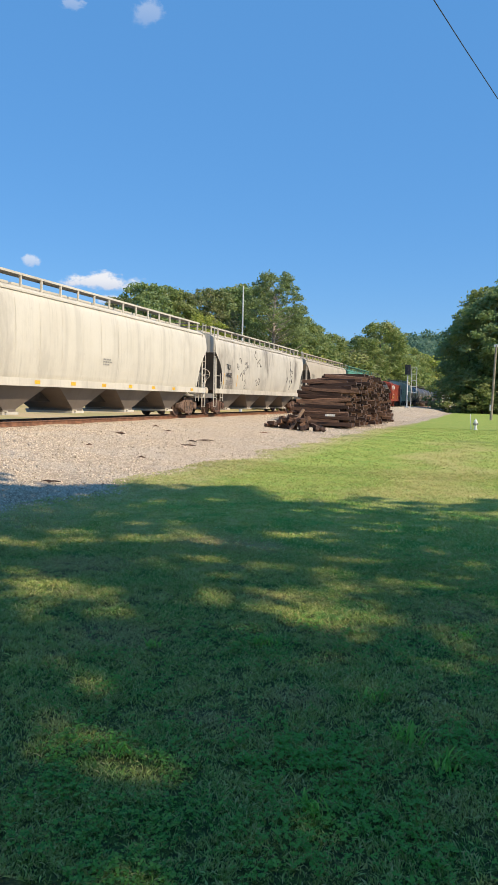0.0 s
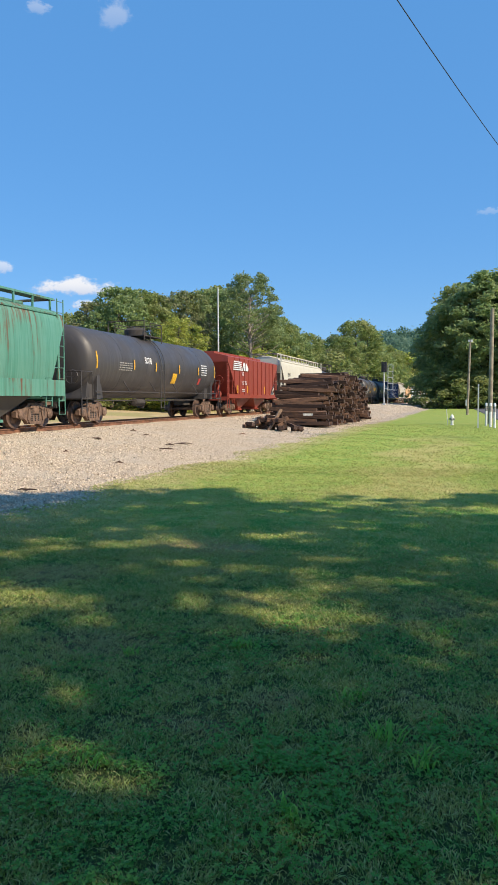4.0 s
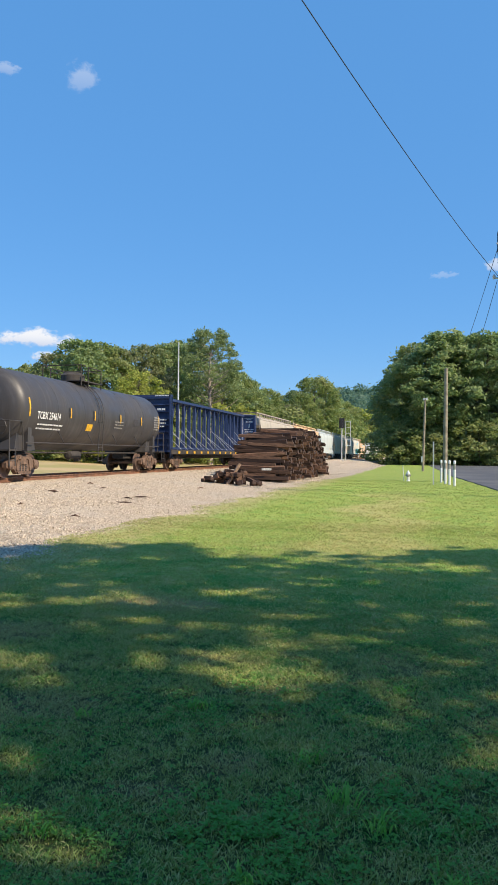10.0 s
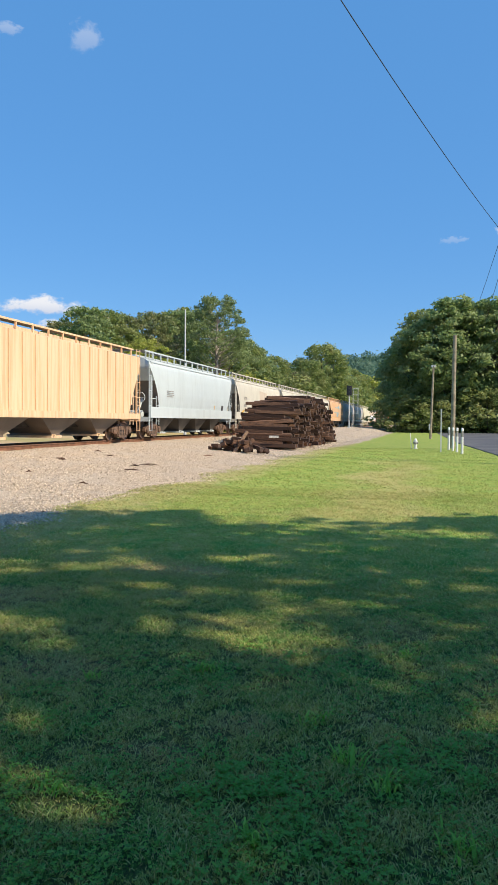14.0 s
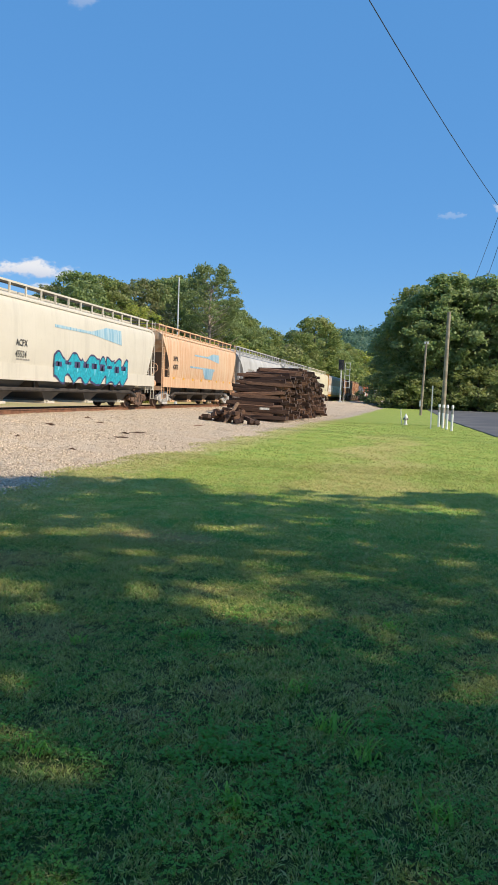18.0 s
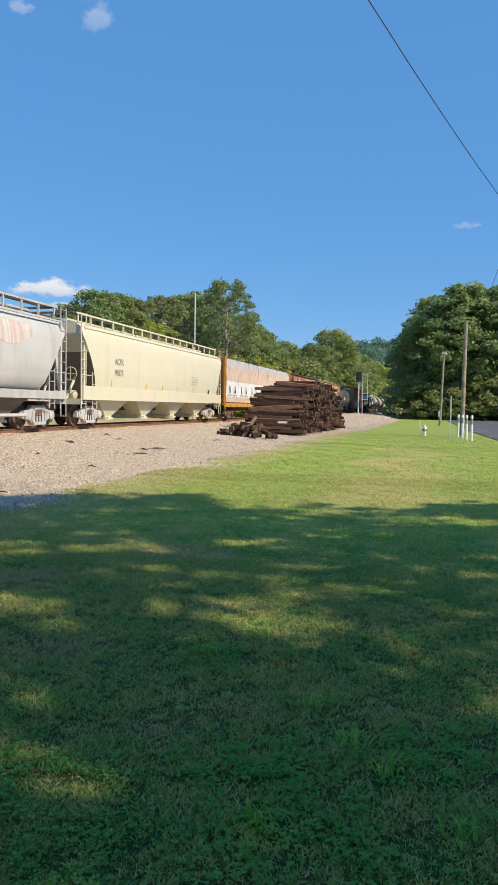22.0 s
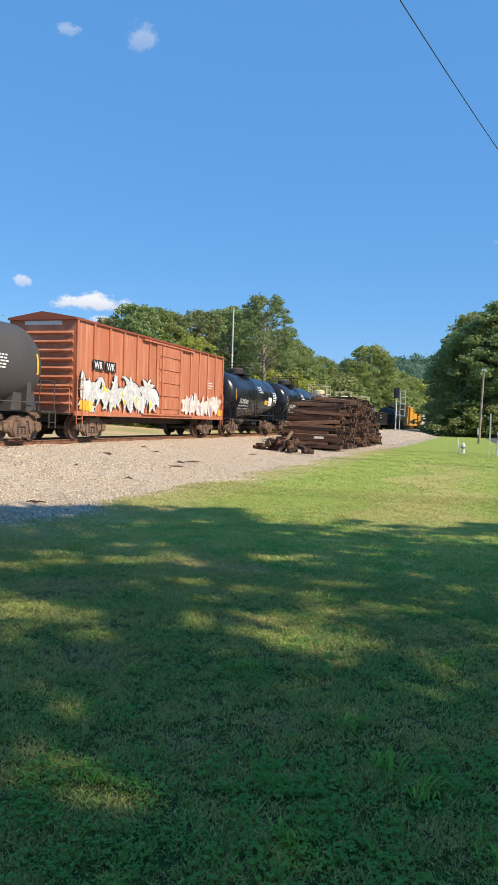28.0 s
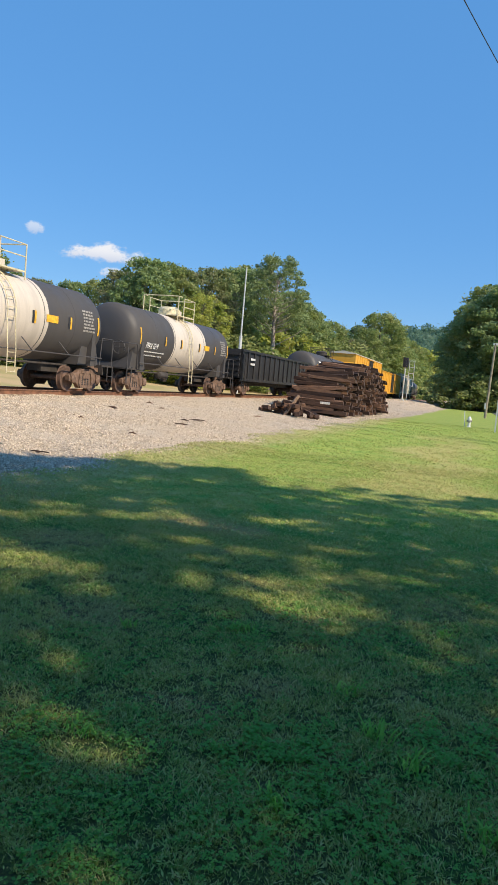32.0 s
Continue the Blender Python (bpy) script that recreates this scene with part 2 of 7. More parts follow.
def ground_mat():
    """Mown lawn with worn, dry and clover patches, going over to crushed stone along the track."""
    k = Mat("lawn_and_ballast")
    p = k.coords(world_space=True)
    fine = k.noise(p, 38, 4, 0.7)
    grass = turf(k, p)
    far_y = k.n.new("ShaderNodeSeparateXYZ")
    k.l.new(p, far_y.inputs[0])
    # between the near blades, dark thatch and soil with the gaps' shade coloured in
    shaded_thatch = k.mix(k.ramp(fine, 0.35, 0.7, 0.95, 0.55), grass, (0.028, 0.032, 0.016))
    grass = k.mix(k.ramp(far_y.outputs[1], 4.5, 10), shaded_thatch, grass)
    # past the last blades, the shade they would give is mixed into the colour
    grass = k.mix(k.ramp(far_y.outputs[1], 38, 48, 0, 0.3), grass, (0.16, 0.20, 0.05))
    vor = k.n.new("ShaderNodeTexVoronoi")
    k.l.new(p, vor.inputs["Vector"])
    vor.inputs["Scale"].default_value = 36.0
    hsv = k.n.new("ShaderNodeSeparateColor")
    k.l.new(vor.outputs["Color"], hsv.inputs[0])
    stone = k.mix(hsv.outputs[0], (0.74, 0.605, 0.45), (0.46, 0.37, 0.27))
    stone = k.mix(k.ramp(vor.outputs["Distance"], 0.45, 0.8), stone, (0.16, 0.12, 0.09))
    stone = k.mix(k.ramp(k.noise(p, 0.5, 3), 0.45, 0.62, 0, 0.35), stone, (0.54, 0.475, 0.39))
    xyz = k.n.new("ShaderNodeSeparateXYZ")
    k.l.new(k.n.new("ShaderNodeNewGeometry").outputs["Position"], xyz.inputs[0])
    edge = k.math("ADD", xyz.outputs[0], k.math("MULTIPLY", k.math("SUBTRACT", k.noise(p, 0.7, 6, 0.65), 0.5), 2.0))
    # the stone ends 6.1 m from the walker's line, and a little nearer further up the line
    edge = k.math("SUBTRACT", edge, k.math("MULTIPLY", k.ramp(xyz.outputs[1], 30, 60), 1.0))
    near = k.ramp(edge, -6.35, -6.0, 1, 0)
    far = k.ramp(edge, -21.5, -20.6)
    mask = k.math("MULTIPLY", near, far)
    field = k.mix(k.ramp(k.noise(p, 0.12, 4), 0.4, 0.62), (0.50, 0.37, 0.20), (0.36, 0.31, 0.13))
    grass = k.mix(k.ramp(edge, -24, -20), field, grass)
    k.bump(k.mix(mask, fine, vor.outputs["Distance"]), 0.9, 0.03)
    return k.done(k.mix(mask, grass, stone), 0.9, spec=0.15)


def tie_mat():
    k = Mat("creosoted_timber")
    grain = k.noise(k.coords((1.5, 22, 22), vary=True), 2.0, 6, 0.7)
    rnd = k.n.new("ShaderNodeObjectInfo").outputs["Random"]
    isl = k.n.new("ShaderNodeNewGeometry").outputs["Random Per Island"]
    tone = k.math("FRACT", k.math("ADD", rnd, isl))
    col = k.mix(k.math("POWER", tone, 1.7), (0.036, 0.021, 0.016), (0.34, 0.185, 0.11))
    col = k.mix(k.ramp(grain, 0.42, 0.68), col, (0.05, 0.03, 0.022))
    k.bump(grain, 0.7, 0.02)
    return k.done(col, 0.85, spec=0.25)


def asphalt_mat():
    k = Mat("old_asphalt")
    p = k.coords(world_space=True)
    col = k.mix(k.ramp(k.noise(p, 0.25, 4), 0.4, 0.65), (0.10, 0.10, 0.104), (0.16, 0.155, 0.15))
    col = k.mix(k.ramp(k.noise(p, 60, 2), 0.4, 0.7, 0, 0.5), col, (0.05, 0.05, 0.05))
    return k.done(col, 0.85, spec=0.3)


def stone_mat():
    k = Mat("crushed_stone")
    isl = k.n.new("ShaderNodeNewGeometry").outputs["Random Per Island"]
    col = k.mix(isl, (0.81, 0.665, 0.495), (0.37, 0.295, 0.21))
    col = k.mix(k.ramp(k.noise(k.coords(), 0.5, 3), 0.45, 0.62, 0, 0.35), col, (0.54, 0.47, 0.385))
    col = k.mix(k.ramp(k.noise(k.coords(), 40, 3), 0.4, 0.7, 0, 0.4), col, (0.2, 0.16, 0.13))
    return k.done(col, 0.9, spec=0.2)


GROUND, TIE, ASPHALT, STONE = ground_mat(), tie_mat(), asphalt_mat(), stone_mat()
STEEL_RUST = plain("rusty_steel", (0.115, 0.062, 0.042), 0.8, 0.0, 0.4, 6)
TRUCK_BROWN = plain("road_grimed_cast_steel", (0.16, 0.10, 0.068), 0.75, 0.0, 0.4, 5)
WHEEL = plain("wheel_steel", (0.15, 0.095, 0.07), 0.6, 0.2, 0.3, 7)
SPRING = plain("dark_spring_steel", (0.045, 0.036, 0.03), 0.7)
UNDER = plain("undercarriage_black", (0.05, 0.042, 0.036), 0.8, 0.0, 0.35, 3)
GRATE = plain("walkway_grating", (0.16, 0.145, 0.125), 0.7)
RAIL = plain("rail_steel", (0.21, 0.10, 0.055), 0.7, 0.1, 0.35, 4)
RAILHEAD = plain("polished_railhead", (0.45, 0.42, 0.40), 0.3, 0.8, 0.1)
YELLOW = plain("reflector_yellow", (0.75, 0.42, 0.03), 0.45)
WHITE = plain("white_lettering", (0.78, 0.77, 0.74), 0.5, 0, 0.06)
BLACK = plain("black_lettering", (0.025, 0.025, 0.028), 0.5, 0, 0.1)
GREYMARK = plain("worn_grey_stencil", (0.30, 0.28, 0.25), 0.6)
GALV = plain("galvanised_steel", (0.58, 0.59, 0.57), 0.55, 0.1, 0.12)
POLEWOOD = plain("weathered_pole_wood", (0.29, 0.245, 0.17), 0.85, 0, 0.3, 3)
WIRE = plain("black_cable", (0.02, 0.02, 0.022), 0.6, 0, 0.05)
BARK = plain("bark", (0.14, 0.11, 0.085), 0.9, 0, 0.4, 2)
PALEBARK = plain("pale_pine_bark", (0.36, 0.30, 0.25), 0.9, 0, 0.3, 2)
LEAF_OAK = foliage("oak_leaves", (0.110, 0.150, 0.034), (0.208, 0.240, 0.058), (0.235, 0.242, 0.072))
LEAF_LIGHT = foliage("young_yellow_green_leaves", (0.19, 0.225, 0.032), (0.29, 0.295, 0.046), (0.28, 0.27, 0.05))
LEAF_DARK = foliage("dark_leaves", (0.115, 0.170, 0.048), (0.225, 0.270, 0.080), (0.225, 0.26, 0.09))
LEAF_DRY = foliage("late_summer_leaves", (0.115, 0.144, 0.039), (0.19, 0.201, 0.063), (0.207, 0.19, 0.081))
NEEDLE = foliage("pine_needles", (0.125, 0.168, 0.054), (0.211, 0.24, 0.076), (0.172, 0.207, 0.065))
# the far hill's haze is put into this bluish leaf colour
LEAF_FAR = foliage("haze_tinted_far_leaves", (0.074, 0.130, 0.068), (0.110, 0.168, 0.086), (0.09, 0.15, 0.078))
BLADE, BLADE_FAR = blade_mat("grass_blades", 0.62), blade_mat("mown_grass_blades", 0.22)
TUFT = foliage("broad_grass_leaves", (0.09, 0.24, 0.022), (0.26, 0.42, 0.060), (0.16, 0.33, 0.040))
CLOVER = foliage("clover_leaves", (0.05, 0.175, 0.020), (0.18, 0.33, 0.045), (0.11, 0.27, 0.034))


# ---- building blocks ----
class Geo:
    """Vertices and faces that become one mesh."""

    def __init__(self):
        self.v, self.f, self.k = [], [], []

    def add(self, vs, fs, k=0):
        n = len(self.v)
        self.v += [tuple(p) for p in vs]
        self.f += [tuple(i + n for i in q) for q in fs]
        self.k += [k] * len(fs)
        return self

    def box(self, x0, x1, y0, y1, z0, z1, k=0, c=0.0):
        if c:
            a = [(x0 + c, y0), (x1 - c, y0), (x1, y0 + c), (x1, y1 - c), (x1 - c, y1), (x0 + c, y1), (x0, y1 - c), (x0, y0 + c)]
            return self.prism_z(a, z0, z1, k)
        vs = [(x, y, z) for z in (z0, z1) for y in (y0, y1) for x in (x0, x1)]
        return self.add(vs, [(0, 2, 3, 1), (4, 5, 7, 6), (0, 1, 5, 4), (2, 6, 7, 3), (0, 4, 6, 2), (1, 3, 7, 5)], k)

    def prism_z(self, a, z0, z1, k=0):
        n = len(a)
        vs = [(x, y, z0) for x, y in a] + [(x, y, z1) for x, y in a]
        return self.add(vs, [tuple(range(n))[::-1], tuple(range(n, 2 * n))] + [(i, (i + 1) % n, n + (i + 1) % n, n + i) for i in range(n)], k)

    def prism_x(self, a, x0, x1, k=0):
        n = len(a)
        vs = [(x0, y, z) for y, z in a] + [(x1, y, z) for y, z in a]
        return self.add(vs, [tuple(range(n))[::-1], tuple(range(n, 2 * n))] + [(i, (i + 1) % n, n + (i + 1) % n, n + i) for i in range(n)], k)

    def tube(self, p, q, r, n=6, r2=None, k=0):
        p, q = Vector(p), Vector(q)
        w = (q - p).normalized()
        u = w.orthogonal().normalized()
        s = w.cross(u)
        r2 = r if r2 is None else r2
        vs = []
        for c, rad in ((p, r), (q, r2)):
            vs += [c + (u * math.cos(a) + s * math.sin(a)) * rad for a in [2 * math.pi * i / n + 0.4 for i in range(n)]]
        return self.add(vs, [(i, (i + 1) % n, n + (i + 1) % n, n + i) for i in range(n)] + [tuple(range(n))[::-1], tuple(range(n, 2 * n))], k)

    def path(self, pts, r, n=6, k=0):
        """One bent tube through the points."""
        pts = [Vector(p) for p in pts]
        vs = []
        u = None
        for i, p in enumerate(pts):
            w = (pts[min(i + 1, len(pts) - 1)] - pts[max(i - 1, 0)]).normalized()
            u = w.orthogonal().normalized() if u is None or (u - w * u.dot(w)).length < 0.1 else (u - w * u.dot(w)).normalized()
            s = w.cross(u)
            vs += [p + (u * math.cos(a) + s * math.sin(a)) * r for a in [2 * math.pi * q / n + 0.4 for q in range(n)]]
        m = len(pts)
        fs = [(j * n + i, j * n + (i + 1) % n, (j + 1) * n + (i + 1) % n, (j + 1) * n + i) for j in range(m - 1) for i in range(n)]
        return self.add(vs, fs + [tuple(range(n))[::-1], tuple(range((m - 1) * n, m * n))], k)

    def lathe(self, prof, centre, axis="x", n=20, k=0):
        """prof: (along, radius) pairs round an axis through centre."""
        vs, fs = [], []
        for a, r in prof:
            for i in range(n):
                c, s = math.cos(2 * math.pi * i / n) * r, math.sin(2 * math.pi * i / n) * r
                o = (a, c, s) if axis == "x" else (c, a, s) if axis == "y" else (c, s, a)
                vs.append(tuple(o[j] + centre[j] for j in range(3)))
        for j in range(len(prof) - 1):
            for i in range(n):
                q = (j * n + i, j * n + (i + 1) % n, (j + 1) * n + (i + 1) % n, (j + 1) * n + i)
                fs.append(q if axis != "y" else q[::-1])
        fs += [tuple(range(n))[::-1], tuple(range((len(prof) - 1) * n, len(prof) * n))]
        return self.add(vs, fs, k)

    def mesh(self, name, mats, smooth=False):
        me = bpy.data.meshes.new(name)
        me.from_pydata(self.v, [], self.f)
        for m in mats:
            me.materials.append(m)
        me.polygons.foreach_set("material_index", self.k)
        if smooth:
            me.polygons.foreach_set("use_smooth", [True] * len(self.f))
            try:
                me.set_sharp_from_angle(angle=radians(40))
            except AttributeError:
                pass
        me.update()
        return me


def part(name, geo, material, parent, label="", smooth=False):
    mats = material if isinstance(material, (list, tuple)) else [material]
    me = geo if isinstance(geo, bpy.types.Mesh) else geo.mesh(name, mats, smooth)
    ob = new(name, me)
    ob.parent = parent
    if label:
        tagged(ob, label)
    return ob


def thing(name, label, category, m=None, group="", kind=""):
    ob = tagged(new(name), label, category, group, kind)
    ob.matrix_world = m or Matrix()
    return ob


def solid(name, geo, material, label, category, group="", kind="", smooth=False):
    mats = material if isinstance(material, (list, tuple)) else [material]
    return tagged(new(name, geo.mesh(name, mats, smooth)), label, category, group, kind)


def soup(name, verts, faces, mats):
    """A big mesh of equal-sided faces, straight from arrays."""
    me = bpy.data.meshes.new(name)
    verts, faces = np.asarray(verts, np.float32), np.asarray(faces, np.int32)
    k = faces.shape[1]
    me.vertices.add(len(verts))
    me.vertices.foreach_set("co", verts.ravel())
    me.loops.add(faces.size)
    me.loops.foreach_set("vertex_index", faces.ravel())
    me.polygons.add(len(faces))
    me.polygons.foreach_set("loop_start", np.arange(len(faces), dtype=np.int32) * k)
    me.update(calc_edges=True)
    for m in mats:
        me.materials.append(m)
    return me


# ---- ground and track ----
TRACK, RAILTOP = -15.7, 0.65
rng = np.random.default_rng(7)


def smooth(a, b, v):
    t = np.clip((v - a) / (b - a), 0, 1)
    return t * t * (3 - 2 * t)


def ground_z(x, y):
    """The lawn at 0, the stone shoulder that climbs to the track, the pad by the signal, the field beyond."""
    x, y = np.asarray(x, float), np.asarray(y, float)
    near = 0.42 * smooth(-6.0, -13.2, x)
    near = np.where(x < -13.2, 0.42 + 0.06 * smooth(-13.2, -14.0, x), near)
    pad = 0.42 * smooth(58, 85, y) * smooth(190, 130, y) * smooth(-5.6, -8.6, x) * smooth(-14.4, -12.6, x)
    far = 0.48 * smooth(-21.5, -17.6, x)
    z = np.where(x > TRACK, near, np.minimum(0.48, far)) + pad
    z = z - 0.25 * smooth(-21, -26, x) + 1.15 * smooth(-24, -54, x)
    rough = 0.02 * np.sin(x * 1.3 + y * 0.7) * np.sin(y * 0.9 - x * 0.4) * smooth(0, -4, x) + 0.012 * np.sin(x * 2.1 + 0.6 * y) * np.cos(y * 1.7)
    return z + rough * smooth(160, 90, np.hypot(x, y))


def axis(stops):
    return np.concatenate([np.arange(a, b, s) for a, b, s in stops] + [[stops[-1][1]]])


gx = axis([(-3000, -300, 300), (-300, -60, 30), (-60, -24, 3), (-24, 6, 0.35), (6, 30, 3), (30, 300, 30), (300, 3000, 300)])
gy = axis([(-3000, -300, 300), (-300, -20, 20), (-20, 0, 2), (0, 60, 0.5), (60, 200, 2), (200, 400, 20), (400, 4000, 300)])
GX, GY = np.meshgrid(gx, gy)
gv = np.stack([GX.ravel(), GY.ravel(), ground_z(GX.ravel(), GY.ravel())], 1)
idx = np.arange(gv.shape[0]).reshape(GX.shape)
gf = np.stack([idx[:-1, :-1].ravel(), idx[:-1, 1:].ravel(), idx[1:, 1:].ravel(), idx[1:, :-1].ravel()], 1)
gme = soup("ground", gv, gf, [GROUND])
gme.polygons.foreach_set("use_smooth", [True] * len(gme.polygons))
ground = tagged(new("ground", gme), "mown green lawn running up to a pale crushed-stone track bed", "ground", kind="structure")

# the road beside the lawn: its edge draws slowly in to the left as it runs away
road = Geo()
edge = [(4.3, -60), (4.25, 20), (3.58, 33), (3.09, 43.5), (2.4, 58), (1.2, 130), (1.6, 172)]
far_edge = [(60, y) for y in (-60, 20, 33, 43.5, 58, 130, 180)]
n = len(edge)
road.add([(x, y, 0.045) for x, y in edge] + [(x, y, 0.045) for x, y in far_edge] + [(x - 0.05, y, -0.1) for x, y in edge],
         [(i, n + i, n + i + 1, i + 1) for i in range(n - 1)] + [(i, i + 1, 2 * n + i + 1, 2 * n + i) for i in range(n - 1)])
solid("road", road, ASPHALT, "worn dark grey asphalt road beside the lawn", "road", kind="structure")

track = thing("railway_track", "single track of rusty rails on timber ties in stone ballast", "railway track", kind="structure")
rail_profile = [(-0.075, -0.17), (0.075, -0.17), (0.075, -0.155), (0.012, -0.125), (0.012, -0.045), (0.036, -0.035), (0.036, -0.008), (0.026, 0), (-0.026, 0), (-0.036, -0.008), (-0.036, -0.035), (-0.012, -0.045), (-0.012, -0.125), (-0.075, -0.155)]
for sx in (-0.753, 0.753):
    g = Geo()
    vs = [(TRACK + sx + a, y, RAILTOP + b) for y in (-150, 900) for a, b in rail_profile]
    m = len(rail_profile)
    g.add(vs, [(i, m + i, m + (i + 1) % m, (i + 1) % m) for i in range(m)] + [tuple(range(m)), tuple(range(m, 2 * m))[::-1]])
    part("rail", g, RAIL, track, "rust-brown steel rail")
    part("rail_head", Geo().box(TRACK + sx - 0.022, TRACK + sx + 0.022, -150, 900, RAILTOP - 0.004, RAILTOP + 0.003), RAILHEAD, track, "polished running surface")
tie_me = Geo().box(-1.3, 1.3, -0.11, 0.11, -0.16, 0, c=0.015).mesh("tie", [TIE])
plate_me = Geo().box(-0.18, 0.18, -0.09, 0.09, 0, 0.02).mesh("tie_plate", [STEEL_RUST])
for i in range(230):
    y = 4 + i * 0.52
    t_ob = part("tie", tie_me, TIE, track)
    t_ob.matrix_world = pose(TRACK, y, RAILTOP - 0.185, 0, 0, rng.normal(0, 0.6))


def scatter_stones(count, xr, yr, size, seed):
    """Crushed stones lying on the bed, as one mesh."""
    r = np.random.default_rng(seed)
    x, y = r.uniform(*xr, count), yr[0] + (yr[1] - yr[0]) * r.uniform(0, 1, count) ** 1.5
    lim = -6.15 + 0.5 * np.sin(y * 1.1) * np.sin(y * 0.37 + 1) + r.normal(0, 0.12, count)
    keep = (x < lim) & ((np.abs(x - TRACK - 0.753) > 0.1) & (np.abs(x - TRACK + 0.753) > 0.1))
    x, y = x[keep], y[keep]
    k = len(x)
    base = np.array([(1, 0, -0.5), (-1, 0, -0.5), (0, 1, -0.5), (0, -1, -0.5), (0.2, 0.1, 0.75), (-0.35, -0.2, 0.6)])
    tri = np.array([(0, 2, 4), (2, 1, 5), (2, 5, 4), (1, 3, 5), (3, 0, 4), (3, 4, 5)])
    s = size * r.uniform(0.45, 1.4, (k, 1, 1)) * r.uniform(0.6, 1.25, (k, 6, 1))
    v = base[None] * s
    # a random turn for each stone
    q = r.normal(size=(k, 4)) * np.array([1.6, 0.35, 0.35, 1.6])
    q /= np.linalg.norm(q, axis=1)[:, None]
    w, a, b, c = q.T
    rot = np.stack([1 - 2 * (b * b + c * c), 2 * (a * b - c * w), 2 * (a * c + b * w), 2 * (a * b + c * w), 1 - 2 * (a * a + c * c), 2 * (b * c - a * w), 2 * (a * c - b * w), 2 * (b * c + a * w), 1 - 2 * (a * a + b * b)], 1).reshape(k, 3, 3)
    v = np.einsum("nij,nkj->nki", rot, v)
    v += np.stack([x, y, ground_z(x, y) + size * 0.2], 1)[:, None]
    f = tri[None] + 6 * np.arange(k)[:, None, None]
    return soup("ballast_stones", v.reshape(-1, 3), f.reshape(-1, 3), [STONE])


tagged(new("ballast_stones", scatter_stones(115000, (-17.5, -5.4), (6, 45), 0.023, 3)), "loose pinkish-grey crushed stones of the track bed", "ballast", kind="stuff")
tagged(new("ballast_stones", scatter_stones(16000, (-17.5, -5.6), (42, 130), 0.045, 4)), "loose pinkish-grey crushed stones further along the bed", "ballast", kind="stuff")


# ---- lawn ----
def view_mask(x, y, spare=0.6):
    """Lawn that lies between the stone and the road, within the fan that is ever looked at."""
    return (x > -6.4 + 0.45 * np.sin(y * 1.1) * np.sin(y * 0.37 + 1)) & (x < 0.16 * y + spare) & (x > -0.82 * y - spare)


def lattice(x, y, cell, seed):
    """Smooth random values over the ground, one knot a cell."""
    g = np.random.default_rng(seed).uniform(0, 1, (512, 512))
    u, v = x / cell + 200.0, y / cell + 40.0
    i, j = np.floor(u).astype(int), np.floor(v).astype(int)
    fu, fv = u - i, v - j
    fu, fv = fu * fu * (3 - 2 * fu), fv * fv * (3 - 2 * fv)
    at = lambda a, c: g[a % 512, c % 512]
    return (at(i, j) * (1 - fu) + at(i + 1, j) * fu) * (1 - fv) + (at(i, j + 1) * (1 - fu) + at(i + 1, j + 1) * fu) * fv


def grass_mesh(name, count, y0, y1, height, width, seed, mat, bias=1.6):
    r = np.random.default_rng(seed)
    y = y0 + (y1 - y0) * r.uniform(0, 1, count * 3) ** bias
    x = r.uniform(-8, 4, count * 3)
    m = view_mask(x, y)
    x, y = x[m], y[m]
    clump = 0.55 * lattice(x, y, 0.035 + 0.006 * y0, 5) + 0.45 * lattice(x, y, 0.15 + 0.01 * y0, 6)
    keep = r.uniform(0, 1, len(x)) < np.clip((clump - 0.27) * 3.4, 0.22 if y0 < 5 else 0.4, 1)
    x, y, clump = x[keep][:count], y[keep][:count], clump[keep][:count]
    k = len(x)
    lush = lattice(x, y, 0.7, 8)
    h = height * r.uniform(0.4, 1.3, k) * (0.45 + 0.6 * lush + 0.5 * clump)
    a, lean, la = r.uniform(0, 6.28, k), np.abs(r.normal(0.9, 0.55, k)), r.uniform(0, 6.28, k)
    w = width * r.uniform(0.55, 1.45, k)
    base = np.stack([x, y, ground_z(x, y) - 0.003], 1)
    side = np.stack([np.cos(a), np.sin(a), r.normal(0, 0.3, k)], 1) * w[:, None] / 2
    tip = np.stack([np.cos(la) * lean * h, np.sin(la) * lean * h, h], 1)
    mid = tip * np.array([0.35, 0.35, 0.6])
    v = np.stack([base, base + mid + side, base + mid - side, base + tip], 1).reshape(-1, 3)
    o = 4 * np.arange(k)[:, None]
    f = np.concatenate([np.array([[0, 1, 2]]) + o, np.array([[2, 1, 3]]) + o])
    return soup(name, v, f, [mat])


tagged(new("lawn_grass", grass_mesh("lawn_grass", 380000, 1.9, 7.2, 0.023, 0.0056, 11, BLADE, 1.25)), "short uneven green lawn grass in tree shade", "grass", kind="stuff")
tagged(new("lawn_grass", grass_mesh("lawn_grass", 190000, 6.5, 17.0, 0.024, 0.010, 12, BLADE, 1.2)), "short green lawn grass in dappled shade", "grass", kind="stuff")
tagged(new("lawn_grass", grass_mesh("lawn_grass", 60000, 15.0, 46.0, 0.030, 0.020, 13, BLADE_FAR, 1.3)), "sunlit yellow-green lawn grass", "grass", kind="stuff")


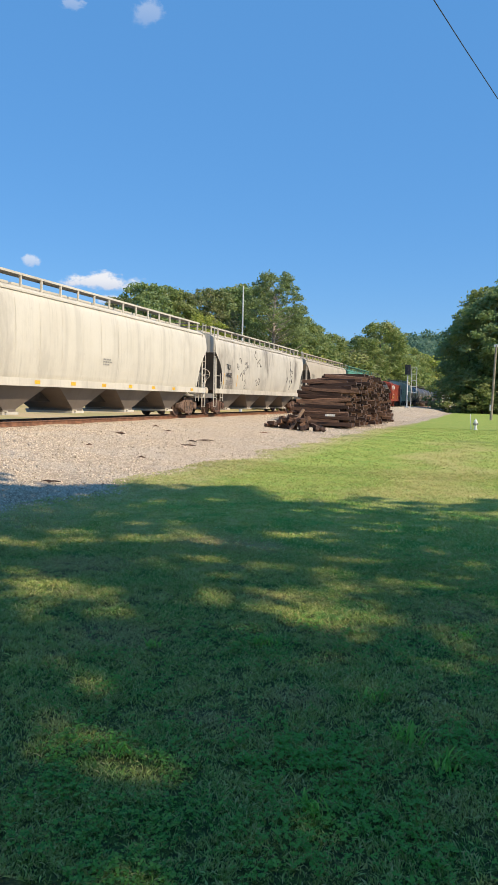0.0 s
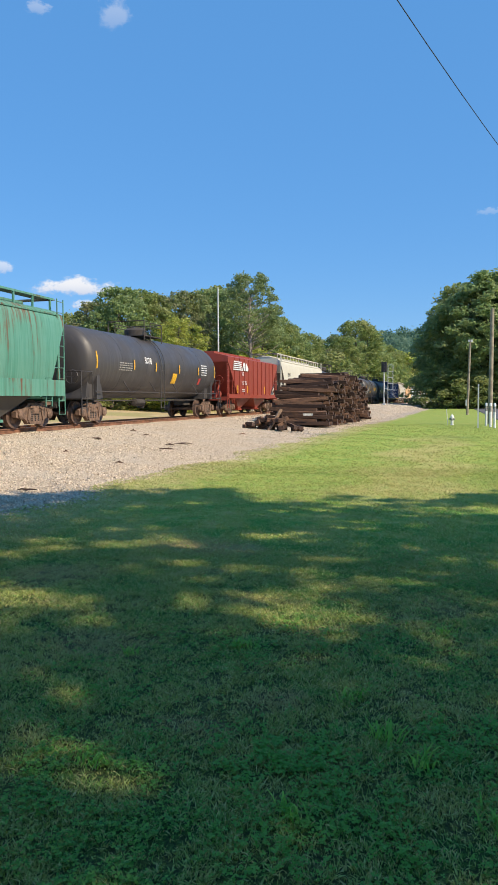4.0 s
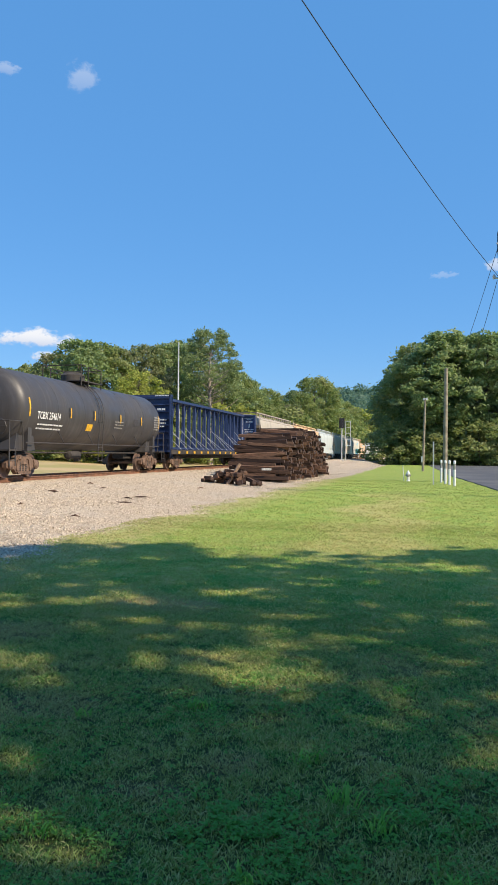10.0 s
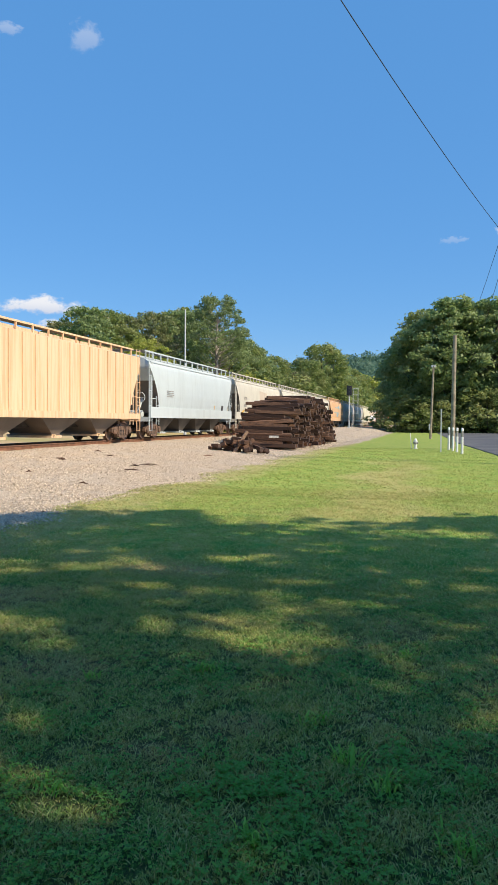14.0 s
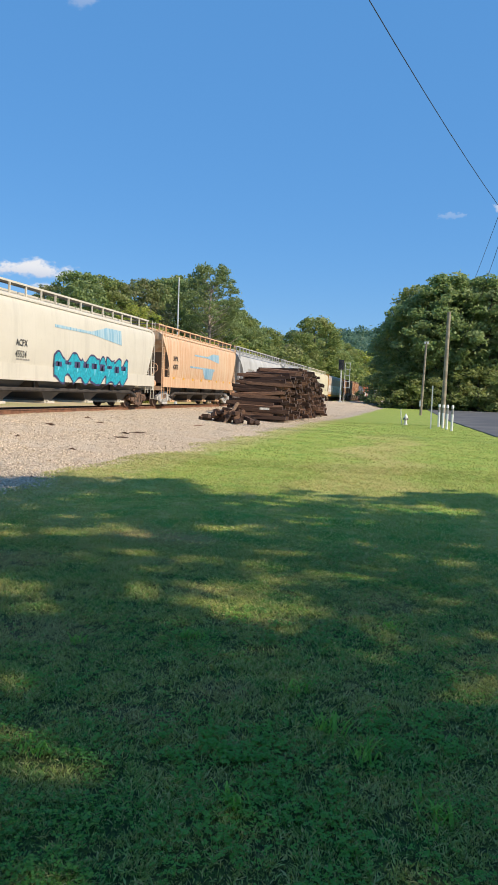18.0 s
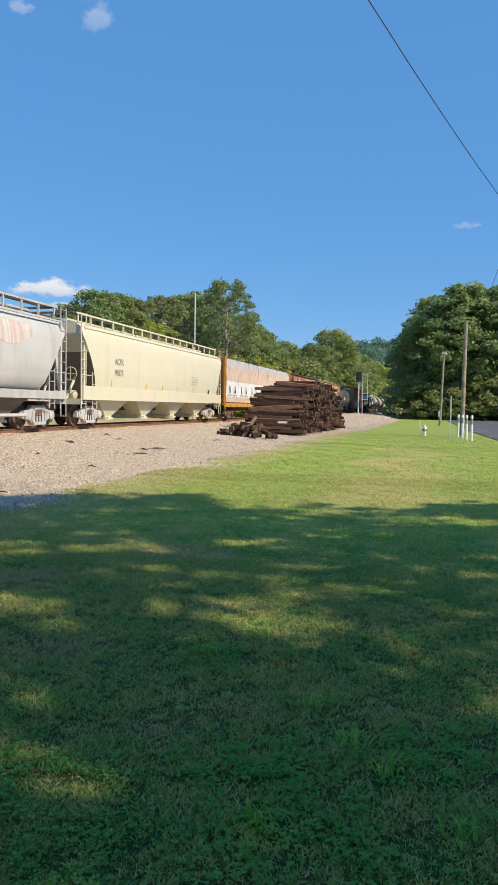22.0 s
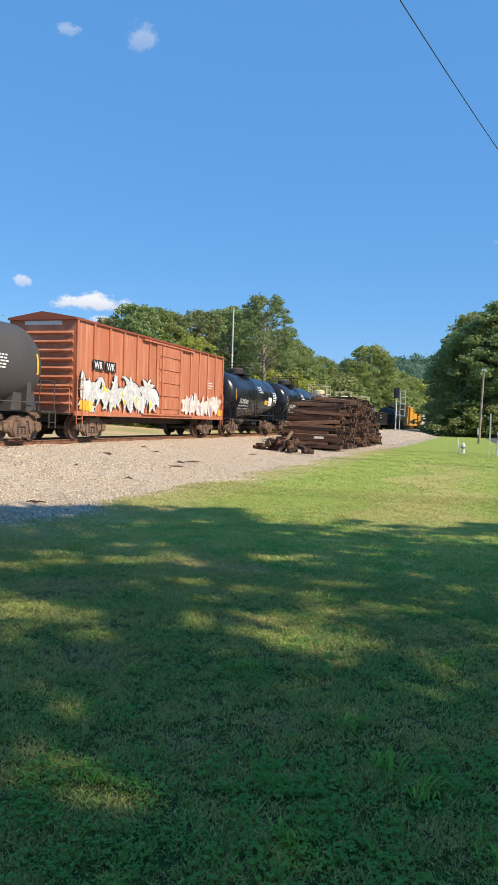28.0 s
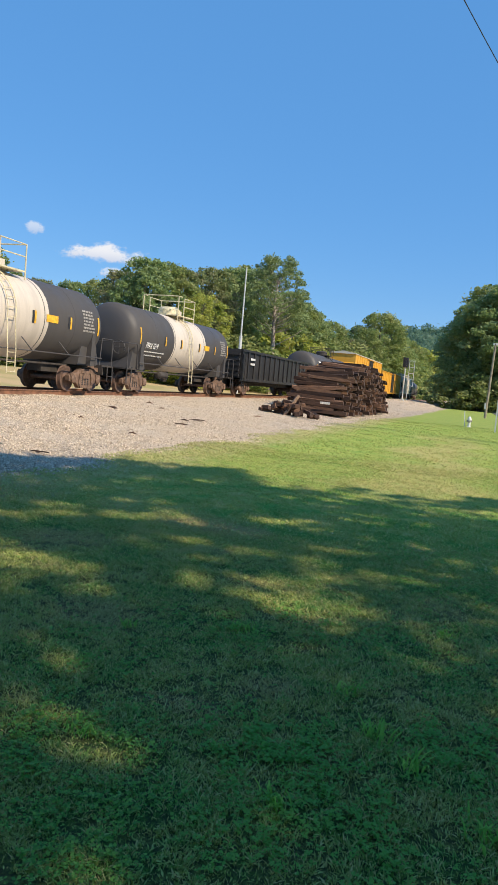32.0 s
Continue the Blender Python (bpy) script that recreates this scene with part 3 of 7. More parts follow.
def clover_mesh(count, seed):
    """Low three-leaved weeds, thick in drifts and thin everywhere else."""
    r = np.random.default_rng(seed)
    drifts = [(-0.2, 5.9, 0.9), (0.5, 4.3, 0.7), (0.1, 3.2, 0.6), (-0.9, 3.0, 0.4), (-1.5, 4.4, 0.5), (-0.3, 2.6, 0.6), (-1.6, 2.7, 0.4), (0.3, 8.0, 0.8), (-0.9, 4.7, 0.5), (-2.0, 3.6, 0.4), (-0.6, 2.3, 0.7), (0.4, 2.6, 0.6), (-1.2, 2.2, 0.6), (-0.1, 4.6, 0.8), (0.3, 6.3, 0.7), (-0.5, 7.2, 0.6), (-0.65, 3.05, 0.35), (-1.9, 2.3, 0.6), (0.05, 3.4, 0.3)]
    c = np.array(drifts)[r.integers(0, len(drifts), count)]
    x, y = c[:, 0] + r.normal(0, 1, count) * c[:, 2] * 0.5, c[:, 1] + r.normal(0, 1, count) * c[:, 2] * 0.5
    stray = r.uniform(0, 1, count) < 0.25
    y = np.where(stray, 1.9 + 7 * r.uniform(0, 1, count) ** 1.3, y)
    x = np.where(stray, r.uniform(-0.75, 0.2, count) * y + 0.2, x)
    m = lattice(x, y, 0.12, 17) + 0.12 * r.normal(size=count) > 0.53
    x, y = x[m], y[m]
    n = len(x)
    p = np.stack([x, y, ground_z(x, y) + r.uniform(0.012, 0.045, n)], 1)
    t0, s = r.uniform(0, 6.28, n), r.uniform(0.0045, 0.011, n)[:, None]
    out = []
    for j in range(3):
        a = t0 + j * 2.094
        d = np.stack([np.cos(a), np.sin(a), r.uniform(-0.35, 0.6, n)], 1)
        e = np.stack([-np.sin(a), np.cos(a), r.normal(0, 0.25, n)], 1)
        out.append(np.stack([p, p + s * (0.9 * d + 0.75 * e), p + s * 1.55 * d, p + s * (0.9 * d - 0.75 * e)], 1))
    v = np.concatenate(out).reshape(-1, 3)
    return soup("clover", v, np.arange(len(v)).reshape(-1, 4), [CLOVER])


tagged(new("clover", clover_mesh(27000, 21)), "drifts of low green clover in the lawn", "clover", kind="stuff")


def weed(x, y, size, seed):
    """A tuft of broad, arching grass."""
    r = random.Random(seed)
    ob = thing("grass_tuft", "tuft of broad arching bright green grass in the lawn", "grass tuft", group="tufts in the lawn")
    g = Geo()
    for i in range(26):
        a, h, w = r.uniform(0, 6.28), 0.55 * size * r.uniform(0.6, 1.2), 0.003 + r.uniform(0, 0.003)
        bx, by = x + r.gauss(0, 0.035), y + r.gauss(0, 0.035)
        s, c = math.sin(a), math.cos(a)
        pts = [(0, 0), (0.35, 0.6), (0.75, 0.85), (1.15, 0.62)]
        z0 = float(ground_z(bx, by))
        vs = []
        for (d, z), ww in zip(pts, (1, 1, 0.7, 0.05)):
            for e in (-1, 1):
                vs.append((bx + c * d * h * 0.8 - s * e * w * ww, by + s * d * h * 0.8 + c * e * w * ww, z0 + z * h))
        g.add(vs, [(0, 1, 3, 2), (2, 3, 5, 4), (4, 5, 7, 6)])
    part("tuft_foliage", g, TUFT, ob)


for i, (x, y, s) in enumerate([(-0.34, 3.33, 0.17), (-0.15, 3.12, 0.15), (-1.35, 4.4, 0.12), (-0.55, 3.75, 0.12), (0.15, 2.75, 0.14), (-1.55, 2.75, 0.1), (-0.62, 2.62, 0.12), (-2.0, 4.1, 0.1), (-0.1, 5.0, 0.1)]):
    weed(x, y, s, i)


# ---- discarded ties ----
def worn_tie(length, w, h, seed):
    """A split, bent-cornered timber tie."""
    r = random.Random(seed)
    g = Geo()
    ys = [0, 0.3, 0.7, 1]
    vs = []
    for k in ys:
        for e, z in ((-1, 0), (1, 0), (1, 1), (-1, 1)):
            vs.append((length * (k - 0.5) + r.uniform(-0.03, 0.03) * (k in (0, 1)), e * w / 2 + r.uniform(-0.018, 0.018), (z - 0.5) * h + r.uniform(-0.016, 0.016)))
    fs, ks = [(3, 2, 1, 0), (12, 13, 14, 15)], [1, 1] + [0] * 12
    for j in range(3):
        for e in range(4):
            fs.append((4 * j + e, 4 * j + (e + 1) % 4, 4 * j + 4 + (e + 1) % 4, 4 * j + 4 + e))
    g.add(vs, fs)
    g.k = ks
    return g


ENDGRAIN = plain("dark_end_grain", (0.075, 0.045, 0.034), 0.9, 0, 0.5, 14)
tie_kinds = [worn_tie(2.62 + 0.05 * (i % 3), 0.215 + 0.01 * (i % 4), 0.17 + 0.008 * (i % 3), i).mesh("timber_tie", [TIE, ENDGRAIN]) for i in range(9)]
stack = thing("tie_stack", "tall stack of dark weathered creosoted railway ties on the stone", "tie stack", group="discarded ties")
rest_v, rest_f, near_ties = [], [], 0
PILE_Y0, PILE_Y1 = 38.6, 57.5
pr = random.Random(5)
layer_h = 0.182
for lev in range(19):
    z = 0.17 + layer_h * lev
    shrink = 0.16 * lev
    y = PILE_Y0 + shrink + pr.uniform(-0.05, 0.1)
    top = PILE_Y1 - 0.25 * lev
    while y < top:
        # the heap is highest behind its front
        limit = 10.8 + 4.6 * float(smooth(39.5, 46.5, y)) - 0.5 * max(0, y - 53) + pr.uniform(-0.9, 0.9)
        if lev < limit:
            lean_in = 0.035 * lev
            cx = -8.62 - lean_in * 0.3 + pr.gauss(0, 0.24) + (0.25 if lev < 3 else 0) * pr.random()
            m = pose(cx, y, z + 0.02 * math.sin(y * 2.1) + float(ground_z(-8.6, 45)), pr.gauss(0, 6.0), pr.gauss(0, 2.4) + 0.8, pr.gauss(0, 3.6))
            front = y < PILE_Y0 + shrink + 0.5 or cx > -8.45 and y < 54
            me = tie_kinds[pr.randrange(9)]
            if front and near_ties < 300:
                near_ties += 1
                part("tie", me, TIE, stack).matrix_world = m
            else:
                n0 = len(rest_v)
                rest_v += [m @ v.co for v in me.vertices]
                rest_f += [tuple(i + n0 for i in p.vertices) for p in me.polygons]
        y += 0.225 + pr.uniform(0, 0.03) + (0.2 if pr.random() < 0.1 else 0)
rest = bpy.data.meshes.new("stack_core")
rest.from_pydata([tuple(v) for v in rest_v], [], rest_f)
rest.materials.append(TIE)
rest.materials.append(ENDGRAIN)
rest.polygons.foreach_set("material_index", [1 if i % 14 < 2 else 0 for i in range(len(rest_f))])
heap = part("stack_core", rest, TIE, stack)
tagged(heap, "weathered ties deeper in the stack", kind="stuff")
# two pale new ends and a pale tag among the dark timber
part("pale_tag", Geo().box(-8.35, -7.82, 38.40, 38.43, 0.72, 0.84), plain("pale_board", (0.72, 0.68, 0.58), 0.7), stack, "pale board on the stack's face")

scraps = thing("scrap_tie_heap", "low heap of broken dark tie pieces on the stone", "scrap wood", group="discarded ties")
sr = random.Random(17)
for i in range(34):
    u = i / 33
    x, y = -8.72 + max(-1.2, min(1.2, sr.gauss(0, 0.62))) * (1.1 - 0.75 * u), 33.6 + sr.gauss(0, 0.3)
    m = pose(x, y, float(ground_z(x, y)) + 0.08 + 0.52 * u, sr.gauss(0, 14), sr.gauss(0, 10 + 8 * u), sr.uniform(-90, 90))
    part("tie_piece", worn_tie(sr.uniform(0.35, 0.7), 0.23, 0.18, 40 + i), [TIE, ENDGRAIN], scraps).matrix_world = m
part("tie_piece", worn_tie(1.15, 0.20, 0.13, 90), [plain("bleached_timber", (0.34, 0.22, 0.14), 0.85), ENDGRAIN], scraps, "bleached slanting tie end").matrix_world = pose(-8.6, 33.3, float(ground_z(-8.6, 33.3)) + 0.52, 8, -58, 14)
def splinter(length, seed):
    """A torn sliver of tie: a thick ragged middle that runs out in points."""
    r = random.Random(seed)
    g = Geo()
    ys = [-0.5, -0.25, 0.0, 0.22, 0.5]
    vs = []
    for q in ys:
        w, h = length * (0.02 + 0.17 * (0.5 - abs(q)) * r.uniform(0.6, 1.5)), 0.012 + 0.055 * (0.5 - abs(q)) * r.uniform(0.6, 1.6)
        o, lift = r.uniform(-0.05, 0.05) * length, r.uniform(0, 0.03)
        vs += [(length * q, o - w, lift), (length * q, o + w, lift), (length * q, o + w * 0.4, lift + h), (length * q, o - w * 0.6, lift + h * 0.8)]
    fs = [(3, 2, 1, 0), (16, 17, 18, 19)]
    fs += [(4 * a + e, 4 * a + (e + 1) % 4, 4 * a + 4 + (e + 1) % 4, 4 * a + 4 + e) for a in range(4) for e in range(4)]
    return g.add(vs, fs)


for i, (x, y, size, rz) in enumerate([(-8.75, 21.9, 0.60, 8), (-8.48, 19.95, 0.55, -12), (-8.95, 21.3, 0.30, 10), (-11.44, 21.1, 0.45, -25), (-11.2, 20.8, 0.42, -30), (-7.96, 15.8, 0.22, 5), (-7.27, 10.9, 0.36, 14), (-8.85, 28.8, 0.4, 30), (-10.07, 16.9, 0.16, 40), (-10.9, 23.7, 0.26, 15), (-12.1, 25.2, 0.3, -8)]):
    ob = tagged(new("wood_splinter", splinter(size, 70 + i).mesh("wood_splinter", [TIE])), "broken dark tie splinter lying on the stones", "splinter", "tie splinters")
    ob.matrix_world = pose(x, y, float(ground_z(x, y)) + 0.012, 0, 0, rz)


# ---- the train ----
# All cars are built about the middle of their length, on the rail top; +x faces the lawn.
def side_x(section, z):
    """Half width of a section at height z."""
    for (w0, z0), (w1, z1) in zip(section, section[1:]):
        if z0 <= z <= z1:
            return w0 + (w1 - w0) * (z - z0) / max(1e-6, z1 - z0)
    return section[0][0]


TEXTS = {}


def text_mesh(words, size, wide=1.0):
    key = (words, size, wide)
    if key not in TEXTS:
        cu = bpy.data.curves.new("lettering", "FONT")
        cu.body, cu.size, cu.resolution_u, cu.align_x, cu.offset = words, size, 2, "LEFT", 0.012 * size
        ob = bpy.data.objects.new("lettering", cu)
        scene.collection.objects.link(ob)
        me = bpy.data.meshes.new_from_object(ob.evaluated_get(bpy.context.evaluated_depsgraph_get()))
        TEXTS[key] = [(v.co.x * wide, v.co.y) for v in me.vertices], [tuple(p.vertices) for p in me.polygons]
        bpy.data.objects.remove(ob)
        bpy.data.meshes.remove(me)
    return TEXTS[key]


def letter(car, words, y, z, size, mat, surf, wide=0.9, label=""):
    """Writing on the side that faces the lawn; surf gives the side's x at a height."""
    vs, fs = text_mesh(words, size, wide)
    g = Geo().add([(surf(z + v) + 0.02, y + u, z + v) for u, v in vs], fs)
    part("lettering", g, mat, car, label or "stencilled reporting mark")


def bars(car, y, z, n, w, mat, surf, h=0.05, gap=0.1, seed=0):
    """Lines of small print that cannot be read."""
    r = random.Random(seed)
    g = Geo()
    for i in range(n):
        zz, u = z - i * gap, y
        while u < y + w:
            l = r.uniform(0.06, 0.22)
            g.add([(surf(zz) + 0.015, u, zz), (surf(zz) + 0.015, u + l, zz), (surf(zz + h) + 0.015, u + l, zz + h), (surf(zz + h) + 0.015, u, zz + h)], [(0, 1, 2, 3)])
            u += l + 0.04
    part("small_print", g, mat, car)


def patch(car, name, y0, y1, z0, z1, mat, surf, off=0.012, label="", shape=None, ny=10, nz=8):
    """A painted field that lies on the curved side. shape(u): the low and high share of its height at u along it."""
    g = Geo()
    vs = []
    for j in range(ny + 1):
        u = j / ny
        lo, hi = shape(u) if shape else (0, 1)
        for i in range(nz + 1):
            z = z0 + (z1 - z0) * (lo + (hi - lo) * i / nz)
            vs.append((surf(z) + off, y0 + (y1 - y0) * u, z))
    q = nz + 1
    fs = [(j * q + i, (j + 1) * q + i, (j + 1) * q + i + 1, j * q + i + 1) for j in range(ny) for i in range(nz)]
    g.add(vs, fs)
    return part(name, g, mat, car, label, smooth=True)


def tagging(car, y0, y1, z0, z1, mats, surf, seed, letters=6):
    """Graffiti as plain interlocking shapes: an outline, a fill and a highlight for each."""
    r = random.Random(seed)
    w = (y1 - y0) / letters
    for k in range(letters):
        a, b = y0 + w * (k - 0.08), y0 + w * (k + 1.08)
        ph, am = r.uniform(0, 6), r.uniform(0.05, 0.16)
        lo = lambda u, ph=ph, am=am: am * (1 + math.sin(ph + 4 * u))
        hi = lambda u, ph=ph, am=am: 1 - am * (1 + math.sin(ph * 2 + 5 * u))
        patch(car, "graffiti_outline", a, b, z0, z1, mats[0], surf, 0.014 + 0.002 * (k % 2), shape=lambda u: (lo(u), hi(u)))
        patch(car, "graffiti_fill", a + 0.07 * w, b - 0.07 * w, z0, z1, mats[1], surf, 0.020 + 0.002 * (k % 2), shape=lambda u: (lo(u) + 0.06, hi(u) - 0.06))
        c = a + w * r.uniform(0.3, 0.5)
        patch(car, "graffiti_stroke", c, c + w * r.uniform(0.12, 0.2), z0, z1, mats[2], surf, 0.026, shape=lambda u: (0.25 + 0.1 * u + am, 0.75 - am + 0.1 * u), ny=3)
        patch(car, "graffiti_stroke", a + 0.15 * w, a + w * 0.8, z0 + (z1 - z0) * r.uniform(0.4, 0.6), z0 + (z1 - z0) * r.uniform(0.66, 0.72), mats[0], surf, 0.026, ny=4, nz=2)


def scribble(car, y0, y1, z0, z1, mats, surf, seed, strokes=26):
    """Wild graffiti: curved strokes that taper to points, each a pale fill on a wider dark one."""
    r = random.Random(seed)
    for k in range(strokes):
        cy = y0 + (y1 - y0) * (k + r.uniform(0.1, 0.9)) / strokes
        cz, a, bend = z0 + (z1 - z0) * r.uniform(0.3, 0.7), r.choice([1.2, 1.5, 1.8, 0.5, 2.6]) + r.gauss(0, 0.25), r.gauss(0, 1.3)
        size, wide = (z1 - z0) * r.uniform(0.35, 0.62), r.uniform(0.10, 0.2)
        for name, grow_by, mat, off in (("graffiti_outline", 1.45, mats[0], 0.0), ("graffiti_fill", 1.0, mats[1 + (k % 7 == 3) + 2 * (k % 9 == 5)], 0.004)):
            vs, n = [], 9
            for i in range(n):
                u = i / (n - 1) * 2 - 1
                d = a + bend * u * 0.6
                py, pz = cy + math.cos(d) * u * size, cz + math.sin(d) * u * size
                w = wide * grow_by * (1 - abs(u) ** 2.5) + 0.012 * grow_by
                for e in (-1, 1):
                    z = min(z1 + 0.1, max(z0 - 0.03, pz + e * math.cos(d) * w))
                    vs.append((surf(z) + 0.02 + 0.0006 * k + off, py - e * math.sin(d) * w, z))
            part(name, Geo().add(vs, [(2 * i, 2 * i + 2, 2 * i + 3, 2 * i + 1) for i in range(n - 1)]), mat, car)


# trucks
def wheelset_geo():
    g = Geo()
    prof = [(-0.07, 0.12), (-0.07, 0.20), (-0.045, 0.24), (-0.045, 0.34), (-0.07, 0.385), (-0.07, 0.455), (0.055, 0.465), (0.065, 0.49), (0.085, 0.49), (0.085, 0.385), (0.03, 0.34), (0.03, 0.22), (0.085, 0.19), (0.085, 0.12)]
    g.lathe([(-a, r) for a, r in prof][::-1], (0.79, 0, 0), n=24)
    g.lathe(prof, (-0.79, 0, 0), n=24)
    g.lathe([(-1.12, 0.075), (-0.75, 0.09), (0.75, 0.09), (1.12, 0.075)], (0, 0, 0), n=10)
    return g


WHEELSET = wheelset_geo().mesh("wheelset", [WHEEL], True)


def side_frame_geo():
    g = Geo()
    outline = [(-1.16, 0.58), (-1.16, 0.40), (-1.05, 0.36), (-0.74, 0.36), (-0.60, 0.30), (-0.42, 0.13), (0.42, 0.13), (0.60, 0.30), (0.74, 0.36), (1.05, 0.36), (1.16, 0.40), (1.16, 0.58), (0.98, 0.66), (0.66, 0.70), (0.40, 0.86), (-0.40, 0.86), (-0.66, 0.70), (-0.98, 0.66)]
    g.prism_x(outline, 0.95, 1.12)
    g.prism_x([(-0.36, 0.70), (0.36, 0.70), (0.30, 0.80), (-0.30, 0.80)], 1.12, 1.17)
    g.prism_x([(-0.42, 0.13), (0.42, 0.13), (0.46, 0.23), (-0.46, 0.23)], 1.12, 1.18)
    for s in (-1, 1):
        g.prism_x([(s * 0.42, 0.26), (s * 0.52, 0.30), (s * 0.44, 0.68), (s * 0.34, 0.68)][::s], 1.12, 1.16)
        g.lathe([(1.10, 0.155), (1.17, 0.155), (1.19, 0.12), (1.21, 0.07)], (0, s * 0.89, 0.46), n=12)
        g.box(0.98, 1.15, s * 0.89 - 0.17, s * 0.89 + 0.17, 0.56, 0.66)
    return g


SIDE_FRAME = side_frame_geo().mesh("side_frame", [TRUCK_BROWN])
SIDE_FRAME_L = Geo()
SIDE_FRAME_L.add([(-v.co.x, v.co.y, v.co.z) for v in SIDE_FRAME.vertices], [tuple(p.vertices)[::-1] for p in SIDE_FRAME.polygons])
SIDE_FRAME_L = SIDE_FRAME_L.mesh("side_frame", [TRUCK_BROWN])
COIL = Geo().lathe([(0.24 + 0.035 * q, 0.088 if q % 2 else 0.07) for q in range(11)], (0, 0, 0), axis="z", n=8).mesh("spring", [SPRING], True)
BOLSTER = Geo().box(-1.17, 1.17, -0.21, 0.21, 0.50, 0.74, c=0.04).box(-0.2, 0.2, -0.3, 0.3, 0.74, 0.82).box(-0.8, 0.8, -0.52, -0.42, 0.38, 0.48).box(-0.8, 0.8, 0.42, 0.52, 0.38, 0.48).mesh("truck", [TRUCK_BROWN])
FRAME_TINTS = {}
WHEELSETS, CARS = [], []


def add_truck(car, y, tint=None):
    """Two axles, two side frames, a bolster and its springs."""
    t_ob = part("truck", BOLSTER, TRUCK_BROWN, car, "four-wheel freight truck, road-grimed")
    t_ob.location = (0, y, 0)
    for me in (SIDE_FRAME, SIDE_FRAME_L):
        if tint:
            key = (me.name, tint.name)
            if key not in FRAME_TINTS:
                FRAME_TINTS[key] = me.copy()
                FRAME_TINTS[key].materials[0] = tint
            me = FRAME_TINTS[key]
        part("side_frame", me, TRUCK_BROWN, t_ob)
    for sx in (-1.06, 1.06):
        for sy in (-0.2, 0.0, 0.2):
            part("spring", COIL, SPRING, t_ob).location = (sx, sy, 0)
    for s in (-0.89, 0.89):
        w = part("wheelset", WHEELSET, WHEEL, t_ob)
        w.location = (0, s, 0.46)
        WHEELSETS.append((w, s))


COUPLER = Geo().box(-0.09, 0.09, 0, 0.55, 0.78, 0.95).box(-0.17, 0.17, 0.5, 0.78, 0.74, 1.0, c=0.06).mesh("coupler", [TRUCK_BROWN])
HOSE = Geo().path([(0.32, 0.1, 0.8), (0.34, 0.25, 0.62), (0.3, 0.45, 0.42), (0.2, 0.62, 0.38)], 0.025).mesh("air_hose", [UNDER])


def running_gear(car, length, tint=None, inset=1.45):
    half = (length - 1.25) / 2
    for s in (-1, 1):
        add_truck(car, s * (half - inset), tint)
        c = part("coupler", COUPLER, TRUCK_BROWN, car)
        c.matrix_local = pose(0, s * (half - 0.1), 0, 0, 0, 0 if s > 0 else 180)
        h = part("air_hose", HOSE, UNDER, car)
        h.matrix_local = pose(0, s * half, 0, 0, 0, 0 if s > 0 else 180)
    return half


def rungs(g, x, y0, y1, zs, r=0.014):
    for z in zs:
        g.tube((x, y0, z), (x, y1, z), r, 5)


def end_ladder(car, y, z0, z1, mat, x=1.50, w=0.42, name="ladder"):
    g = Geo()
    for yy in (y - w / 2, y + w / 2):
        g.box(x - 0.015, x + 0.015, yy - 0.018, yy + 0.018, z0, z1)
    k = int((z1 - z0) / 0.36)
    rungs(g, x + 0.01, y - w / 2, y + w / 2, [z0 + 0.2 + i * (z1 - z0 - 0.3) / max(1, k - 1) for i in range(k)])
    return part(name, g, mat, car)


def brake_wheel(car, y, z, mat, x=0.85):
    g = Geo()
    pts = [(x + 0.28 * math.cos(a), y, z + 0.28 * math.sin(a)) for a in [2 * math.pi * i / 12 for i in range(13)]]
    g.path(pts, 0.018, 5)
    for i in range(0, 12, 3):
        g.tube((x, y, z), pts[i], 0.012, 4)
    part("brake_wheel", g, mat, car)


ROUND = [(1.40, 1.38), (1.47, 1.50), (1.53, 1.9), (1.57, 2.4), (1.57, 2.9), (1.54, 3.4), (1.49, 3.75), (1.40, 3.98), (1.15, 4.13), (0.8, 4.22), (0.45, 4.28), (0.0, 4.30)]
SLAB = [(1.50, 1.25), (1.50, 1.7), (1.50, 2.3), (1.50, 2.9), (1.50, 3.5), (1.50, 3.98), (1.40, 4.02), (1.0, 4.12), (0.5, 4.22), (0.0, 4.26)]
SLAB_HIGH = [(1.50, 1.62)] + SLAB[2:]
BARREL = [(1.05, 1.30), (1.32, 1.48), (1.50, 1.75), (1.60, 2.3), (1.60, 2.9), (1.52, 3.4), (1.38, 3.75), (1.12, 4.02), (0.7, 4.20), (0.3, 4.27), (0.0, 4.28)]


